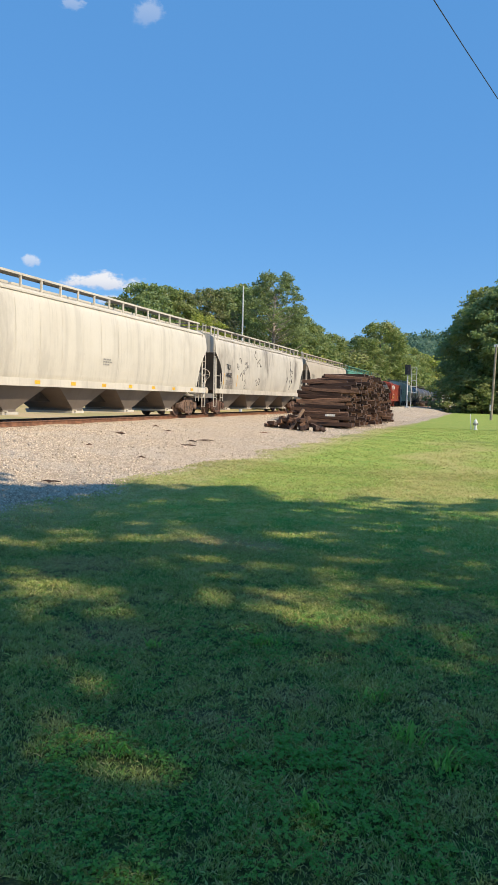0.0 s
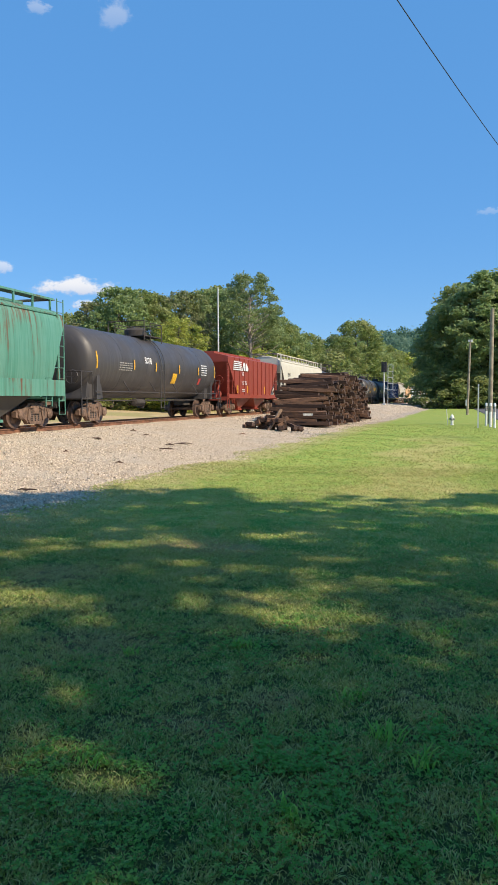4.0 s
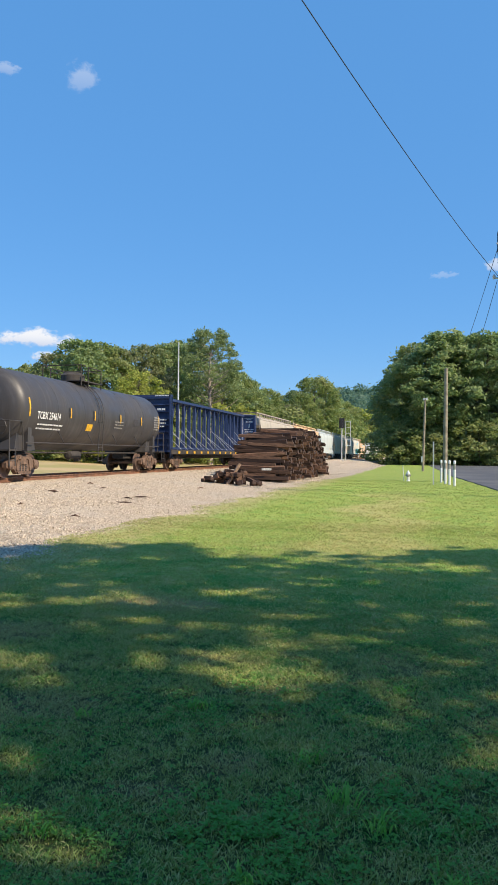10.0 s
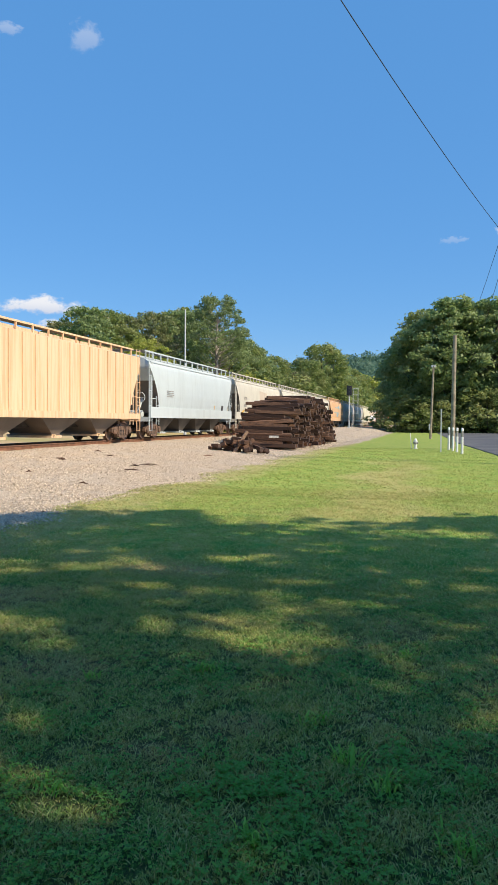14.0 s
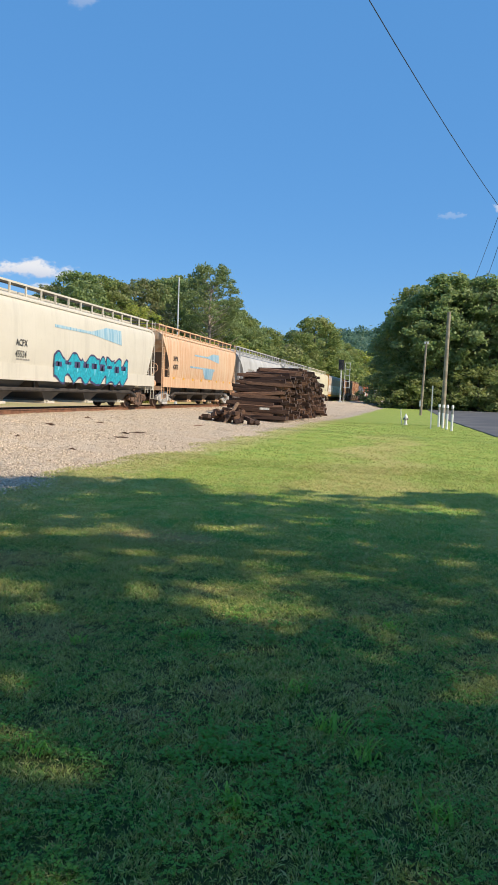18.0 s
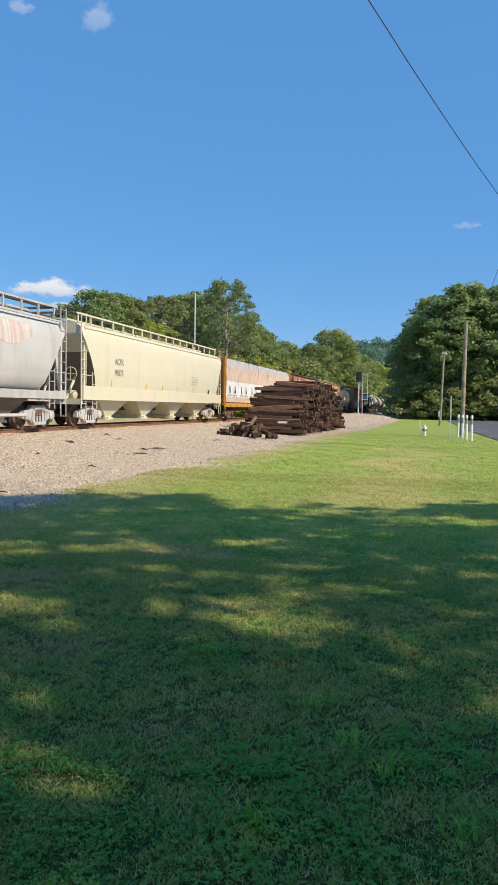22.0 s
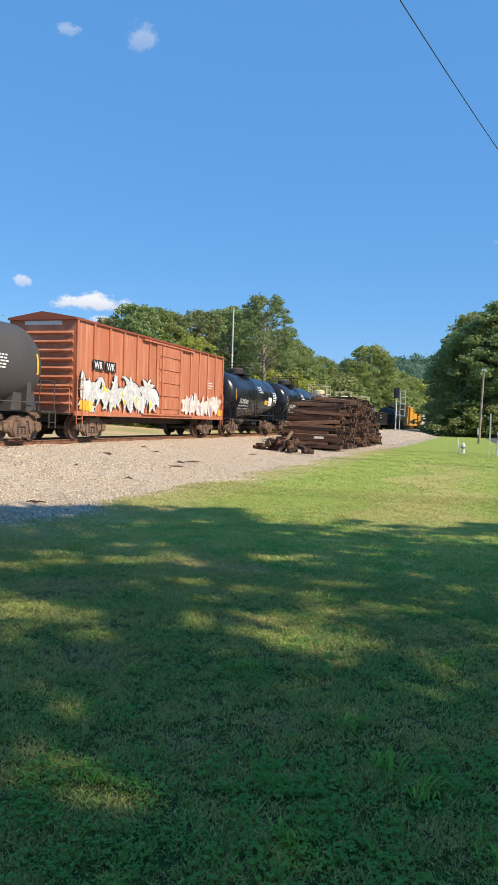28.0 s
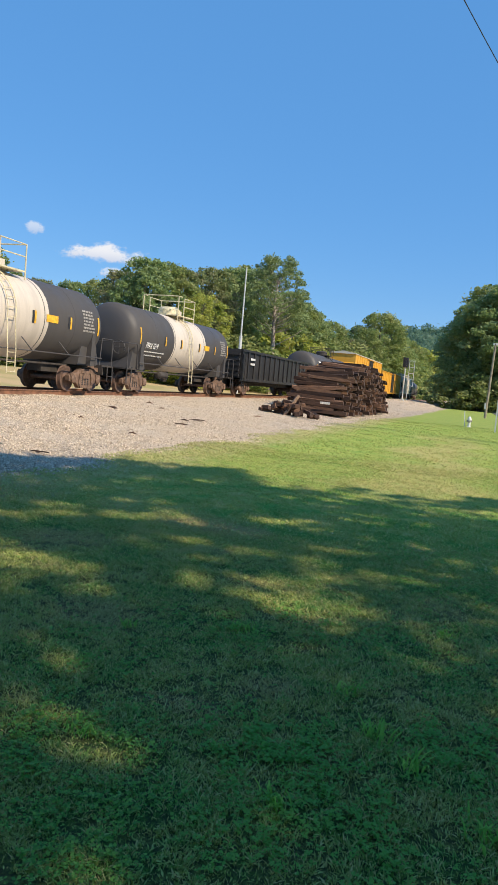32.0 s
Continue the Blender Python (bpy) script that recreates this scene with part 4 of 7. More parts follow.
def hopper_car(label, length, section, body, cut="round", bays=3, ribs=0, seams=0, trim=None, under=None, top=0.0, tint=None, group="train cars", depth=2.0, ribmat=None, reflect=None, open_top=False, board=True, rise=None, walk_z=0.24):
    """Covered hopper: shell, slope ends, sills, bays, walkway, ladders and platforms."""
    car = thing("hopper_car", label, "hopper car", group=group)
    CARS.append((car, length))
    trim, under = trim or body, under or body
    top += 0.12
    sec = [(w, z if z < 3.3 else z + top) for w, z in section]
    half = running_gear(car, length, tint)
    surf = lambda z: side_x(sec, z)
    z_sill, z_top = sec[0][1], sec[-1][1]

    def inset(z):
        u = min(1, max(0, (z - z_sill) / ((z_top - z_sill) * (rise or 0.78))))
        if cut == "round":
            return 0.06 + depth * max(0, 1 - u ** 2.6) ** 0.75
        if cut == "slant":
            return 0.12 + depth * (1 - u)
        return 0.06 + depth * (1 - u ** 1.5)

    # shell
    fine = []
    for (w0, z0), (w1, z1) in zip(sec, sec[1:]):
        steps = 3 if z1 - z0 > 0.3 else 1
        fine += [(w0 + (w1 - w0) * i / steps, z0 + (z1 - z0) * i / steps) for i in range(steps)]
    fine.append(sec[-1])
    n, st = len(fine), [-1, -0.96, -0.85, -0.6, -0.3, 0, 0.3, 0.6, 0.85, 0.96, 1]
    vs = []
    for sgn in (1, -1):
        for t in st:
            for w, z in fine:
                vs.append((sgn * w, t * (half - inset(z)), z))
    g = Geo()
    m = len(st)
    fs = []
    for j in range(m - 1):
        for i in range(n - 1):
            a = j * n + i
            fs.append((a, a + n, a + n + 1, a + 1))
            b = m * n + a
            fs.append((b, b + 1, b + n + 1, b + n))
    for j, flip in ((0, False), (m - 1, True)):
        for i in range(n - 1):
            a, b = j * n + i, (m + j) * n + i
            q = (a, a + 1, b + 1, b)
            fs.append(q[::-1] if flip else q)
    for j in range(m - 1):
        fs.append((j * n, (m + j) * n, (m + j + 1) * n, (j + 1) * n))
    g.add(vs, fs)
    # the cut-away end's shade is put in: its lower sheet takes a darker colour
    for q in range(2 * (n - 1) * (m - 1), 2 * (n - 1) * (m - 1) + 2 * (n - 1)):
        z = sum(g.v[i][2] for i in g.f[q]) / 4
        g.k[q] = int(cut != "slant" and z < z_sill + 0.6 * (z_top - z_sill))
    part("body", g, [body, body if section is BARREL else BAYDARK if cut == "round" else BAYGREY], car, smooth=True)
    # sills, centre sill, platforms
    for s in (-1, 1):
        part("side_sill", Geo().box(*sorted((s * 1.40, s * 1.545)), -half + 0.1, half - 0.1, *((1.12, 1.42) if section is BARREL else (1.12, 1.70) if cut == "tri" else (z_sill - 0.2, z_sill + 0.06)), c=0.02), trim, car)
        part("end_sill", Geo().box(-1.45, 1.45, *sorted((s * half, s * (half - 0.18))), 0.92, 1.16).box(-0.95, 0.95, *sorted((s * (half - 0.18), s * (half - 1.9))), 1.02, 1.08), trim, car)
        for x in (-0.6, 0.6):
            part("slope_brace", Geo().tube((x, s * (half - 0.3), 1.1), (x, s * (half - 1.2), 2.2), 0.06), trim, car)
    part("centre_sill", Geo().box(-0.28, 0.28, -half, half, 0.66, 1.0), UNDER, car)
    # bays
    span = 2 * half - 2 * (depth + 0.35)
    if cut == "slant":
        span = 2 * half - 2 * depth - 0.2
    bl = span / bays
    for b in range(bays):
        yc = -span / 2 + bl * (b + 0.5)
        o = [(1.33, bl * 0.49, z_sill), (0.95, 0.34, 0.42), (0.95, 0.34, 0.30)]
        vs = []
        for w, l, z in o:
            vs += [(-w, yc - l, z), (w, yc - l, z), (w, yc + l, z), (-w, yc + l, z)]
        fs = [(8, 11, 10, 9)] + [(4 * k + i, 4 * k + 4 + i, 4 * k + 4 + (i + 1) % 4, 4 * k + (i + 1) % 4)[::-1] for k in range(2) for i in range(4)]
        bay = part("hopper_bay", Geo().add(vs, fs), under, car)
        part("outlet_gate", Geo().box(-1.02, 1.02, yc - 0.42, yc + 0.42, 0.24, 0.33, c=0.03).tube((-1.1, yc - 0.3, 0.34), (1.1, yc - 0.3, 0.34), 0.04), trim, bay)
    # ribs and seams
    if ribs:
        for s in (-1, 1):
            for i in range(ribs):
                y = -half + 0.35 + (2 * half - 0.7) * i / (ribs - 1)
                zl = z_sill
                if cut == "slant":
                    zl = max(z_sill, z_sill + (z_top - z_sill) * (rise or 0.78) * (1 - (half - abs(y) - 0.12) / depth))
                if zl < z_top - 0.9:
                    part("rib", Geo().box(*sorted((s * 1.49, s * 1.56)), y - 0.05, y + 0.05, zl, z_top - 0.30, c=0.015), ribmat or trim, car)
    if seams:
        for i in range(seams):
            y = (-1 + 2 * (i + 0.5) / seams) * (half - depth * 0.55 - 0.4)
            patch(car, "panel_seam", y - 0.02, y + 0.02, z_sill + 0.06, 3.9 + top, trim, surf, 0.008, ny=1, nz=10)
    # roof: eave, hatches, walkways
    for x in (-1.46, 1.36):
        part("roof_eave", Geo().box(x, x + 0.1, -half + 0.3, half - 0.3, 3.93 + top, 3.99 + top), trim, car)
    nh = 10
    for i in range(nh):
        y = (-1 + 2 * (i + 0.5) / nh) * (half - 0.8)
        part("roof_hatch", Geo().box(-0.36, 0.36, y - (half - 0.8) / nh * 0.92, y + (half - 0.8) / nh * 0.92, z_top - 0.03, z_top + 0.12, c=0.03), trim, car)
    if board:
        for s in (-1, 1):
            part("roof_walkway", Geo().box(*sorted((s * 0.62, s * 1.14)), -half + 0.15, half - 0.15, z_top + walk_z, z_top + walk_z + 0.04), GRATE, car, "grey grated roof walkway")
            part("walkway_edge", Geo().box(*sorted((s * 1.14, s * 1.17)), -half + 0.15, half - 0.15, z_top + walk_z - 0.02, z_top + walk_z + 0.05), trim, car)
            npost = int(half * 2 / 1.15)
            for i in range(npost + 1):
                y = (-1 + 2 * i / npost) * (half - 0.35)
                part("walkway_post", Geo().box(*sorted((s * 1.09, s * 1.155)), y - 0.03, y + 0.03, z_top - 0.2, z_top + walk_z + 0.01), trim, car)
        for s in (-1, 1):
            part("end_walkway", Geo().box(-1.1, 1.1, *sorted((s * (half - 0.35), s * (half + 0.05))), z_top + walk_z, z_top + walk_z + 0.04), GRATE, car)
    # ladders, posts and rails at the corners
    for s in (-1, 1):
        yy = s * (half - 0.22)
        end_ladder(car, yy, 0.75, z_top + walk_z if board else z_top - 0.25, trim, x=1.46)
        end_ladder(car, s * (half - 1.15), 0.75, 2.3, trim, x=1.50, w=0.4)
        for x in (-1.45, 1.36):
            part("corner_post", Geo().box(x, x + 0.09, yy - s * 0.12 - 0.05, yy - s * 0.12 + 0.05, 1.1, 3.9 + top), trim, car)
        part("hand_rail", Geo().path([(1.45, s * (half - 0.05), 1.2), (1.45, s * (half - 0.05), 2.15), (1.45, s * (half - 1.3), 2.15)], 0.02), trim, car)
        part("stirrup", Geo().path([(1.47, yy - 0.2, 1.0), (1.47, yy - 0.2, 0.45), (1.47, yy + 0.2, 0.45), (1.47, yy + 0.2, 1.0)], 0.02), trim, car)
    brake_wheel(car, -half + 0.25, 2.2, trim)
    part("air_reservoir", Geo().lathe([(-0.55, 0.1), (-0.5, 0.2), (0.5, 0.2), (0.55, 0.1)], (0.2, -half + 0.95, 1.32), n=12), trim, car, smooth=True)
    if reflect:
        for i in range(reflect):
            y = (-1 + 2 * (i + 0.5) / reflect) * (half - 0.9)
            part("reflector", Geo().box(1.548, 1.554, y - 0.15, y + 0.15, *((1.60, 1.74) if cut == "tri" else (z_sill - 0.12, z_sill))), YELLOW, car, "yellow reflective strip")
    return car, surf, half


def tank_car(label, length, radius, shell, trim=None, band=None, band_at=(0.3, 0.62), railing="dark", dome=True, tint=None, wheel_in=1.5, strips=6, group="train cars", zc=None, mid=-0.7):
    """Tank car: shell with dished ends, saddles, sills, ladder, manway with its platform and rails."""
    car = thing("tank_car", label, "tank car", group=group)
    CARS.append((car, length))
    trim = trim or shell
    half = running_gear(car, length, tint, wheel_in)
    zc = zc or 1.05 + radius
    lt = half - 0.55
    n = 36
    rings = [(-lt, 0.02), (-lt + 0.02, radius * 0.35), (-lt + 0.08, radius * 0.62), (-lt + 0.18, radius * 0.82), (-lt + 0.32, radius * 0.94), (-lt + 0.5, radius)]
    inner = [-lt * 0.62, -lt * 0.3, 0, lt * 0.3, lt * 0.62]
    if band:
        inner = sorted(inner + [lt * (2 * b - 1) for b in band_at] + [lt * (2 * b - 1) + 1e-3 for b in band_at])
    rings += [(y, radius) for y in inner] + [(-y, r) for y, r in rings[::-1]]
    g = Geo()
    vs = [(radius_ * math.cos(a), y, zc + radius_ * math.sin(a)) for y, radius_ in rings for a in [2 * math.pi * i / n for i in range(n)]]
    for j in range(len(rings) - 1):
        ym = (rings[j][0] + rings[j + 1][0]) / 2
        inside = band and lt * (2 * band_at[0] - 1) < ym < lt * (2 * band_at[1] - 1)
        g.k += [1 if inside else 0] * n
        g.f += [(j * n + i, (j + 1) * n + i, (j + 1) * n + (i + 1) % n, j * n + (i + 1) % n) for i in range(n)]
    g.v = vs
    part("tank_shell", g, [shell, band or shell], car, smooth=True)
    surf = lambda z: math.sqrt(max(0.01, radius * radius - (z - zc) ** 2))
    for u in (-0.62, -0.3, 0.3, 0.62):
        part("weld_seam", Geo().lathe([(-0.02, radius + 0.004), (0.02, radius + 0.004)], (0, lt * u, zc), axis="y", n=36), shell, car, smooth=True)
    for s in (-1, 1):
        ys = s * (half - wheel_in)
        part("saddle", Geo().prism_x([(ys - 0.75, 1.0), (ys + 0.75, 1.0), (ys + 0.45, zc - radius * 0.25), (ys - 0.45, zc - radius * 0.25)], -1.18, 1.18).prism_x([(ys - 0.16, 1.0), (ys + 0.16, 1.0), (ys + 0.1, zc - 0.1), (ys - 0.1, zc - 0.1)], -1.38, 1.38), trim, car)
        part("stub_sill", Geo().box(-0.3, 0.3, *sorted((s * half, s * (half - 3.2))), 0.66, 1.02), UNDER, car)
        part("end_platform", Geo().box(-1.45, 1.45, *sorted((s * half, s * (half - 0.85))), 1.0, 1.06), UNDER, car)
        part("end_rail", Geo().path([(1.42, s * (half - 0.05), 1.05), (1.42, s * (half - 0.05), 2.1), (1.42, s * (half - 0.9), 2.1), (1.42, s * (half - 1.0), 1.05)], 0.022).path([(-1.42, s * (half - 0.05), 1.05), (-1.42, s * (half - 0.05), 2.1), (1.42, s * (half - 0.05), 2.1)], 0.022), trim, car)
        end_ladder(car, s * (half - 0.2), 0.45, 1.1, trim, x=1.45, w=0.4, name="step")
        part("side_rail", Geo().path([(s * 1.5, -half + 1.0, 1.32), (s * 1.5, half - 1.0, 1.32)], 0.022), trim, car)
        for u in (-0.45, -0.15, 0.15, 0.45):
            part("rail_bracket", Geo().tube((s * 1.5, u * lt * 1.2, 1.32), (s * surf(zc - radius * 0.5), u * lt * 1.2 - 0.25, zc - radius * 0.5), 0.02), trim, car)
    part("train_pipe", Geo().tube((0.7, -half + 1.5, 0.95), (0.7, half - 1.5, 0.95), 0.035), UNDER, car)
    part("bottom_outlet", Geo().lathe([(0.55, 0.14), (0.75, 0.2), (zc - radius + 0.05, 0.24)], (0, 0.1, 0), axis="z", n=12), UNDER, car)
    part("air_reservoir", Geo().lathe([(-0.5, 0.08), (-0.45, 0.18), (0.45, 0.18), (0.5, 0.08)], (0.75, -1.8, 0.85), axis="y", n=12), UNDER, car, smooth=True)
    brake_wheel(car, -half + 0.3, 1.9, trim)
    # ladder up to the manway
    g = Geo()
    for yy in (mid - 0.21, mid + 0.21):
        arc = [(math.cos(a) * (radius + 0.09), yy, zc + math.sin(a) * (radius + 0.09)) for a in [radians(d) for d in range(-8, 83, 10)]]
        g.path([(1.55, yy, 0.55), (1.55, yy, 1.3)] + arc, 0.02)
    for z in (0.6, 0.9, 1.2):
        g.tube((1.55, mid - 0.21, z), (1.55, mid + 0.21, z), 0.013, 5)
    for d in range(-6, 82, 12):
        a = radians(d)
        g.tube((math.cos(a) * (radius + 0.09), mid - 0.21, zc + math.sin(a) * (radius + 0.09)), (math.cos(a) * (radius + 0.09), mid + 0.21, zc + math.sin(a) * (radius + 0.09)), 0.013, 5)
    lmat = trim if not railing == "cream" else railmat(railing)
    part("ladder", g, lmat, car)
    zt = zc + radius
    rm = railmat(railing)
    if dome:
        part("manway", Geo().lathe([(zt - 0.12, 0.55), (zt + 0.36, 0.55), (zt + 0.38, 0.50), (zt + 0.48, 0.42), (zt + 0.50, 0.1)], (0, mid + 0.3, 0), axis="z", n=18), UNDER if railing == "dark" else rm, car, smooth=True)
        part("platform", Geo().box(-0.95, 0.95, mid - 0.75, mid + 1.3, zt + 0.0, zt + 0.05), UNDER if railing == "dark" else rm, car)
    g = Geo()
    hgt = 0.95 if railing == "cream" else 0.72
    for x in (-0.95, 0.95):
        g.path([(x, mid - 0.75, zt - 0.25), (x, mid - 0.75, zt + hgt), (x, mid - 0.35, zt + hgt)], 0.026)
        g.path([(x, mid - 0.05, zt - 0.25), (x, mid - 0.05, zt + hgt - 0.05), (x, mid + 1.3, zt + hgt - 0.05), (x, mid + 1.3, zt - 0.25)], 0.026)
        g.path([(x, mid - 0.05, zt + 0.5), (x, mid + 1.3, zt + 0.5)], 0.02)
    g.path([(-0.95, mid + 1.3, zt + hgt - 0.05), (0.95, mid + 1.3, zt + hgt - 0.05)], 0.026)
    g.path([(-0.95, mid - 0.75, zt + hgt), (0.95, mid - 0.75, zt + hgt)], 0.026)
    part("safety_railing", g, rm, car)
    for y, z0, z1 in ((-lt + 0.65, -0.3, 0.4), (-0.475 * lt, -0.22, 0.2), (-0.17 * lt, -0.22, 0.2), (0.21 * lt, -0.22, 0.2), (0.57 * lt, -0.22, 0.2), (lt - 0.65, -0.3, 0.4))[:: 1 if strips > 2 else 5]:
        if abs(y) < lt - 0.5:
            patch(car, "reflector", y - 0.05, y + 0.05, zc + z0, zc + z1, YELLOW, surf, 0.012, "yellow reflective strip", ny=1, nz=5)
            if z1 < 0.3:
                patch(car, "black_backing", y - 0.17, y - 0.05, zc + z0, zc + z1, BLACK, surf, 0.010, ny=1, nz=4)
    return car, surf, half, zc


RAILMATS = {}


def railmat(kind):
    if kind not in RAILMATS:
        RAILMATS[kind] = {"dark": UNDER, "cream": plain("cream_rail_paint", (0.62, 0.55, 0.36), 0.5)}[kind]
    return RAILMATS[kind]


def centre_beam(label, length, mat, trim, loaded=False):
    """Bulkhead flat car with a trussed beam along its middle."""
    car = thing("centre_beam_car", label, "flat car", group="train cars")
    CARS.append((car, length))
    half = running_gear(car, length, None, 1.9)
    zt = 4.42
    part("deck", Geo().box(-1.42, 1.42, -half, half, 1.02, 1.14), mat, car)
    for s in (-1, 1):
        part("side_sill", Geo().box(*sorted((s * 1.36, s * 1.46)), -half, half, 0.90, 1.18), mat if loaded else UNDER, car)
        bulkhead = part("bulkhead", Geo().box(-1.38, 1.38, *sorted((s * (half - 0.20), s * (half - 0.14))), 1.14, zt), mat, car)
        for w in (-1.38, 1.28):
            part("corner_post", Geo().box(w, w + 0.1, *sorted((s * half, s * (half - 0.35))), 1.14, zt), mat, bulkhead)
        for i in range(8):
            z = 1.4 + i * 0.4
            part("stiffener", Geo().box(-1.28, 1.28, *sorted((s * (half - 0.14), s * half)), z, z + 0.08), mat, bulkhead)
        part("top_rail", Geo().box(-1.40, 1.40, *sorted((s * half, s * (half - 0.36))), zt - 0.12, zt + 0.01), mat, bulkhead)
        end_ladder(car, s * (half - 0.1), 0.7, zt, trim, x=1.40, w=0.36)
        part("end_plate", Geo().box(-0.32, 0.32, *sorted((s * (half - 0.95), s * (half - 0.2))), 1.14, zt - 0.1), mat, car)
        part("gusset", Geo().prism_x([(s * (half - 0.35), zt), (s * (half - 0.35), zt - 1.2), (s * (half - 1.3), zt)][::s], -0.3, 0.3), mat, car)
    part("top_chord", Geo().box(-0.42, 0.42, -half + 0.2, half - 0.2, zt - 0.16, zt, c=0.02), mat, car)
    part("floor_chord", Geo().box(-0.3, 0.3, -half + 0.2, half - 0.2, 1.14, 1.34), mat, car)
    part("centre_sill", Geo().box(-0.35, 0.35, -half, half, 0.62, 1.02), UNDER, car)
    k = 17
    for i in range(k + 1):
        y = -half + 1.0 + (2 * half - 2.0) * i / k
        for x in (-0.30, 0.20):
            part("post", Geo().box(x, x + 0.1, y - 0.09, y + 0.09, 1.3, zt - 0.16), mat, car)
        if i < k and not loaded and i % 2 == 0:
            y2 = -half + 1.0 + (2 * half - 2.0) * (i + 1) / k
            part("diagonal", Geo().tube((0.0, y, 1.34), (0.0, y2, zt - 0.2), 0.06, 6), mat, car)
    for i in range(0 if loaded else k):
        y = -half + 1.0 + (2 * half - 2.0) * (i + 0.5) / k
        part("tie_down_cable", Geo().tube((0.3, y - 0.5, 2.5 + 0.3 * math.sin(i * 2.2)), (1.36, y + 0.5, 1.2), 0.014, 5), GALV, car)
    for i in range(14):
        y = (-1 + 2 * (i + 0.5) / 14) * (half - 0.6)
        part("winch", Geo().box(1.40, 1.50, y - 0.13, y + 0.13, 0.94, 1.10, c=0.02), YELLOW if not loaded else mat, car)
        for x in (-1.36, 0.4):
            part("deck_riser", Geo().box(x, x + 0.96, y - 0.05, y + 0.05, 1.14, 1.22), mat, car)
    return car, half, zt


def box_car(label, length, body, roofmat, ends, top=4.42, ribs=14, door_at=0.0, door_w=3.0, doormat=None):
    car = thing("box_car", label, "boxcar", group="train cars")
    CARS.append((car, length))
    half = running_gear(car, length, None, 1.9)
    g = Geo().box(-1.42, 1.42, -half + 0.1, half - 0.1, 1.0, top - 0.2, c=0.03)
    part("body", g, body, car)
    ridge = [(-1.50, top - 0.22), (1.50, top - 0.22), (1.50, top - 0.14), (0, top + 0.1), (-1.50, top - 0.14)]
    vs = [(x, s * (half + 0.02), z) for s in (-1, 1) for x, z in ridge]
    part("roof", Geo().add(vs, [(0, 1, 2, 3, 4), (9, 8, 7, 6, 5)] + [(i, 5 + i, 5 + (i + 1) % 5, (i + 1) % 5) for i in range(5)]), roofmat, car)
    nr = 14
    for i in range(nr):
        y = (-1 + 2 * (i + 0.5) / nr) * half
        part("roof_rib", Geo().add([(-1.48, y - 0.04, top - 0.11), (0, y - 0.04, top + 0.14), (1.48, y - 0.04, top - 0.11), (-1.48, y + 0.04, top - 0.11), (0, y + 0.04, top + 0.14), (1.48, y + 0.04, top - 0.11), (0, y - 0.04, top - 0.0), (0, y + 0.04, top - 0.0)],
                                   [(0, 1, 4, 3), (1, 2, 5, 4), (0, 6, 2, 1), (3, 4, 5, 7)]), roofmat, car)
    for s in (-1, 1):
        part("side_sill", Geo().box(*sorted((s * 1.40, s * 1.48)), -half, half, 0.92, 1.1), body, car)
        for i in range(ribs):
            y = -half + 0.15 + (2 * half - 0.3) * i / (ribs - 1)
            if abs(y - door_at) > door_w / 2 + 0.1:
                part("rib", Geo().box(*sorted((s * 1.41, s * 1.49)), y - 0.055, y + 0.055, 1.1, top - 0.22, c=0.02), body, car)
        for i in range(9):
            z = 1.35 + i * 0.33
            part("end_corrugation", Geo().add([(-1.3, s * (half - 0.1), z - 0.09), (1.3, s * (half - 0.1), z - 0.09), (1.3, s * (half - 0.0), z), (-1.3, s * (half - 0.0), z), (1.3, s * (half - 0.1), z + 0.09), (-1.3, s * (half - 0.1), z + 0.09)],
                                              [(0, 1, 2, 3)[::s], (3, 2, 4, 5)[::s], (1, 4, 2)[::s], (0, 3, 5)[::s]]), ends, car)
        end_ladder(car, s * (half - 0.3), 0.6, 2.4, body, x=1.5)
        end = part("end_rail", Geo().path([(1.3, s * (half + 0.1), 1.0), (1.3, s * (half + 0.1), 1.9), (-1.3, s * (half + 0.1), 1.9), (-1.3, s * (half + 0.1), 1.0)], 0.02), body, car)
        part("end_platform", Geo().box(-1.3, 1.3, *sorted((s * (half - 0.1), s * (half + 0.2))), 0.95, 1.0), UNDER, car)
        part("stirrup", Geo().path([(1.45, s * (half - 0.5), 0.95), (1.45, s * (half - 0.5), 0.45), (1.45, s * (half - 0.1), 0.45), (1.45, s * (half - 0.1), 0.95)], 0.02), UNDER, car)
    door = part("door", Geo().box(1.42, 1.50, door_at - door_w / 2, door_at + door_w / 2, 1.12, top - 0.34, c=0.02), doormat or body, car)
    for i in range(5):
        z = 1.35 + i * 0.62
        part("door_panel", Geo().box(1.50, 1.535, door_at - door_w / 2 + 0.2, door_at + door_w / 2 - 0.2, z, z + 0.46, c=0.012), doormat or body, door)
    for u in (-0.36, 0.36):
        part("lock_rod", Geo().tube((1.56, door_at + u * door_w, 1.1), (1.56, door_at + u * door_w, top - 0.3), 0.025), doormat or body, door)
    for z in (1.04, top - 0.35):
        part("door_track", Geo().box(1.42, 1.56, door_at - door_w, door_at + door_w, z, z + 0.07), body, car)
    part("centre_sill", Geo().box(-0.3, 0.3, -half, half, 0.64, 1.0).box(-1.2, 1.2, -half + 3.4, -half + 3.6, 0.8, 1.0).box(-1.2, 1.2, half - 3.6, half - 3.4, 0.8, 1.0), UNDER, car)
    return car, (lambda z: 1.42), half


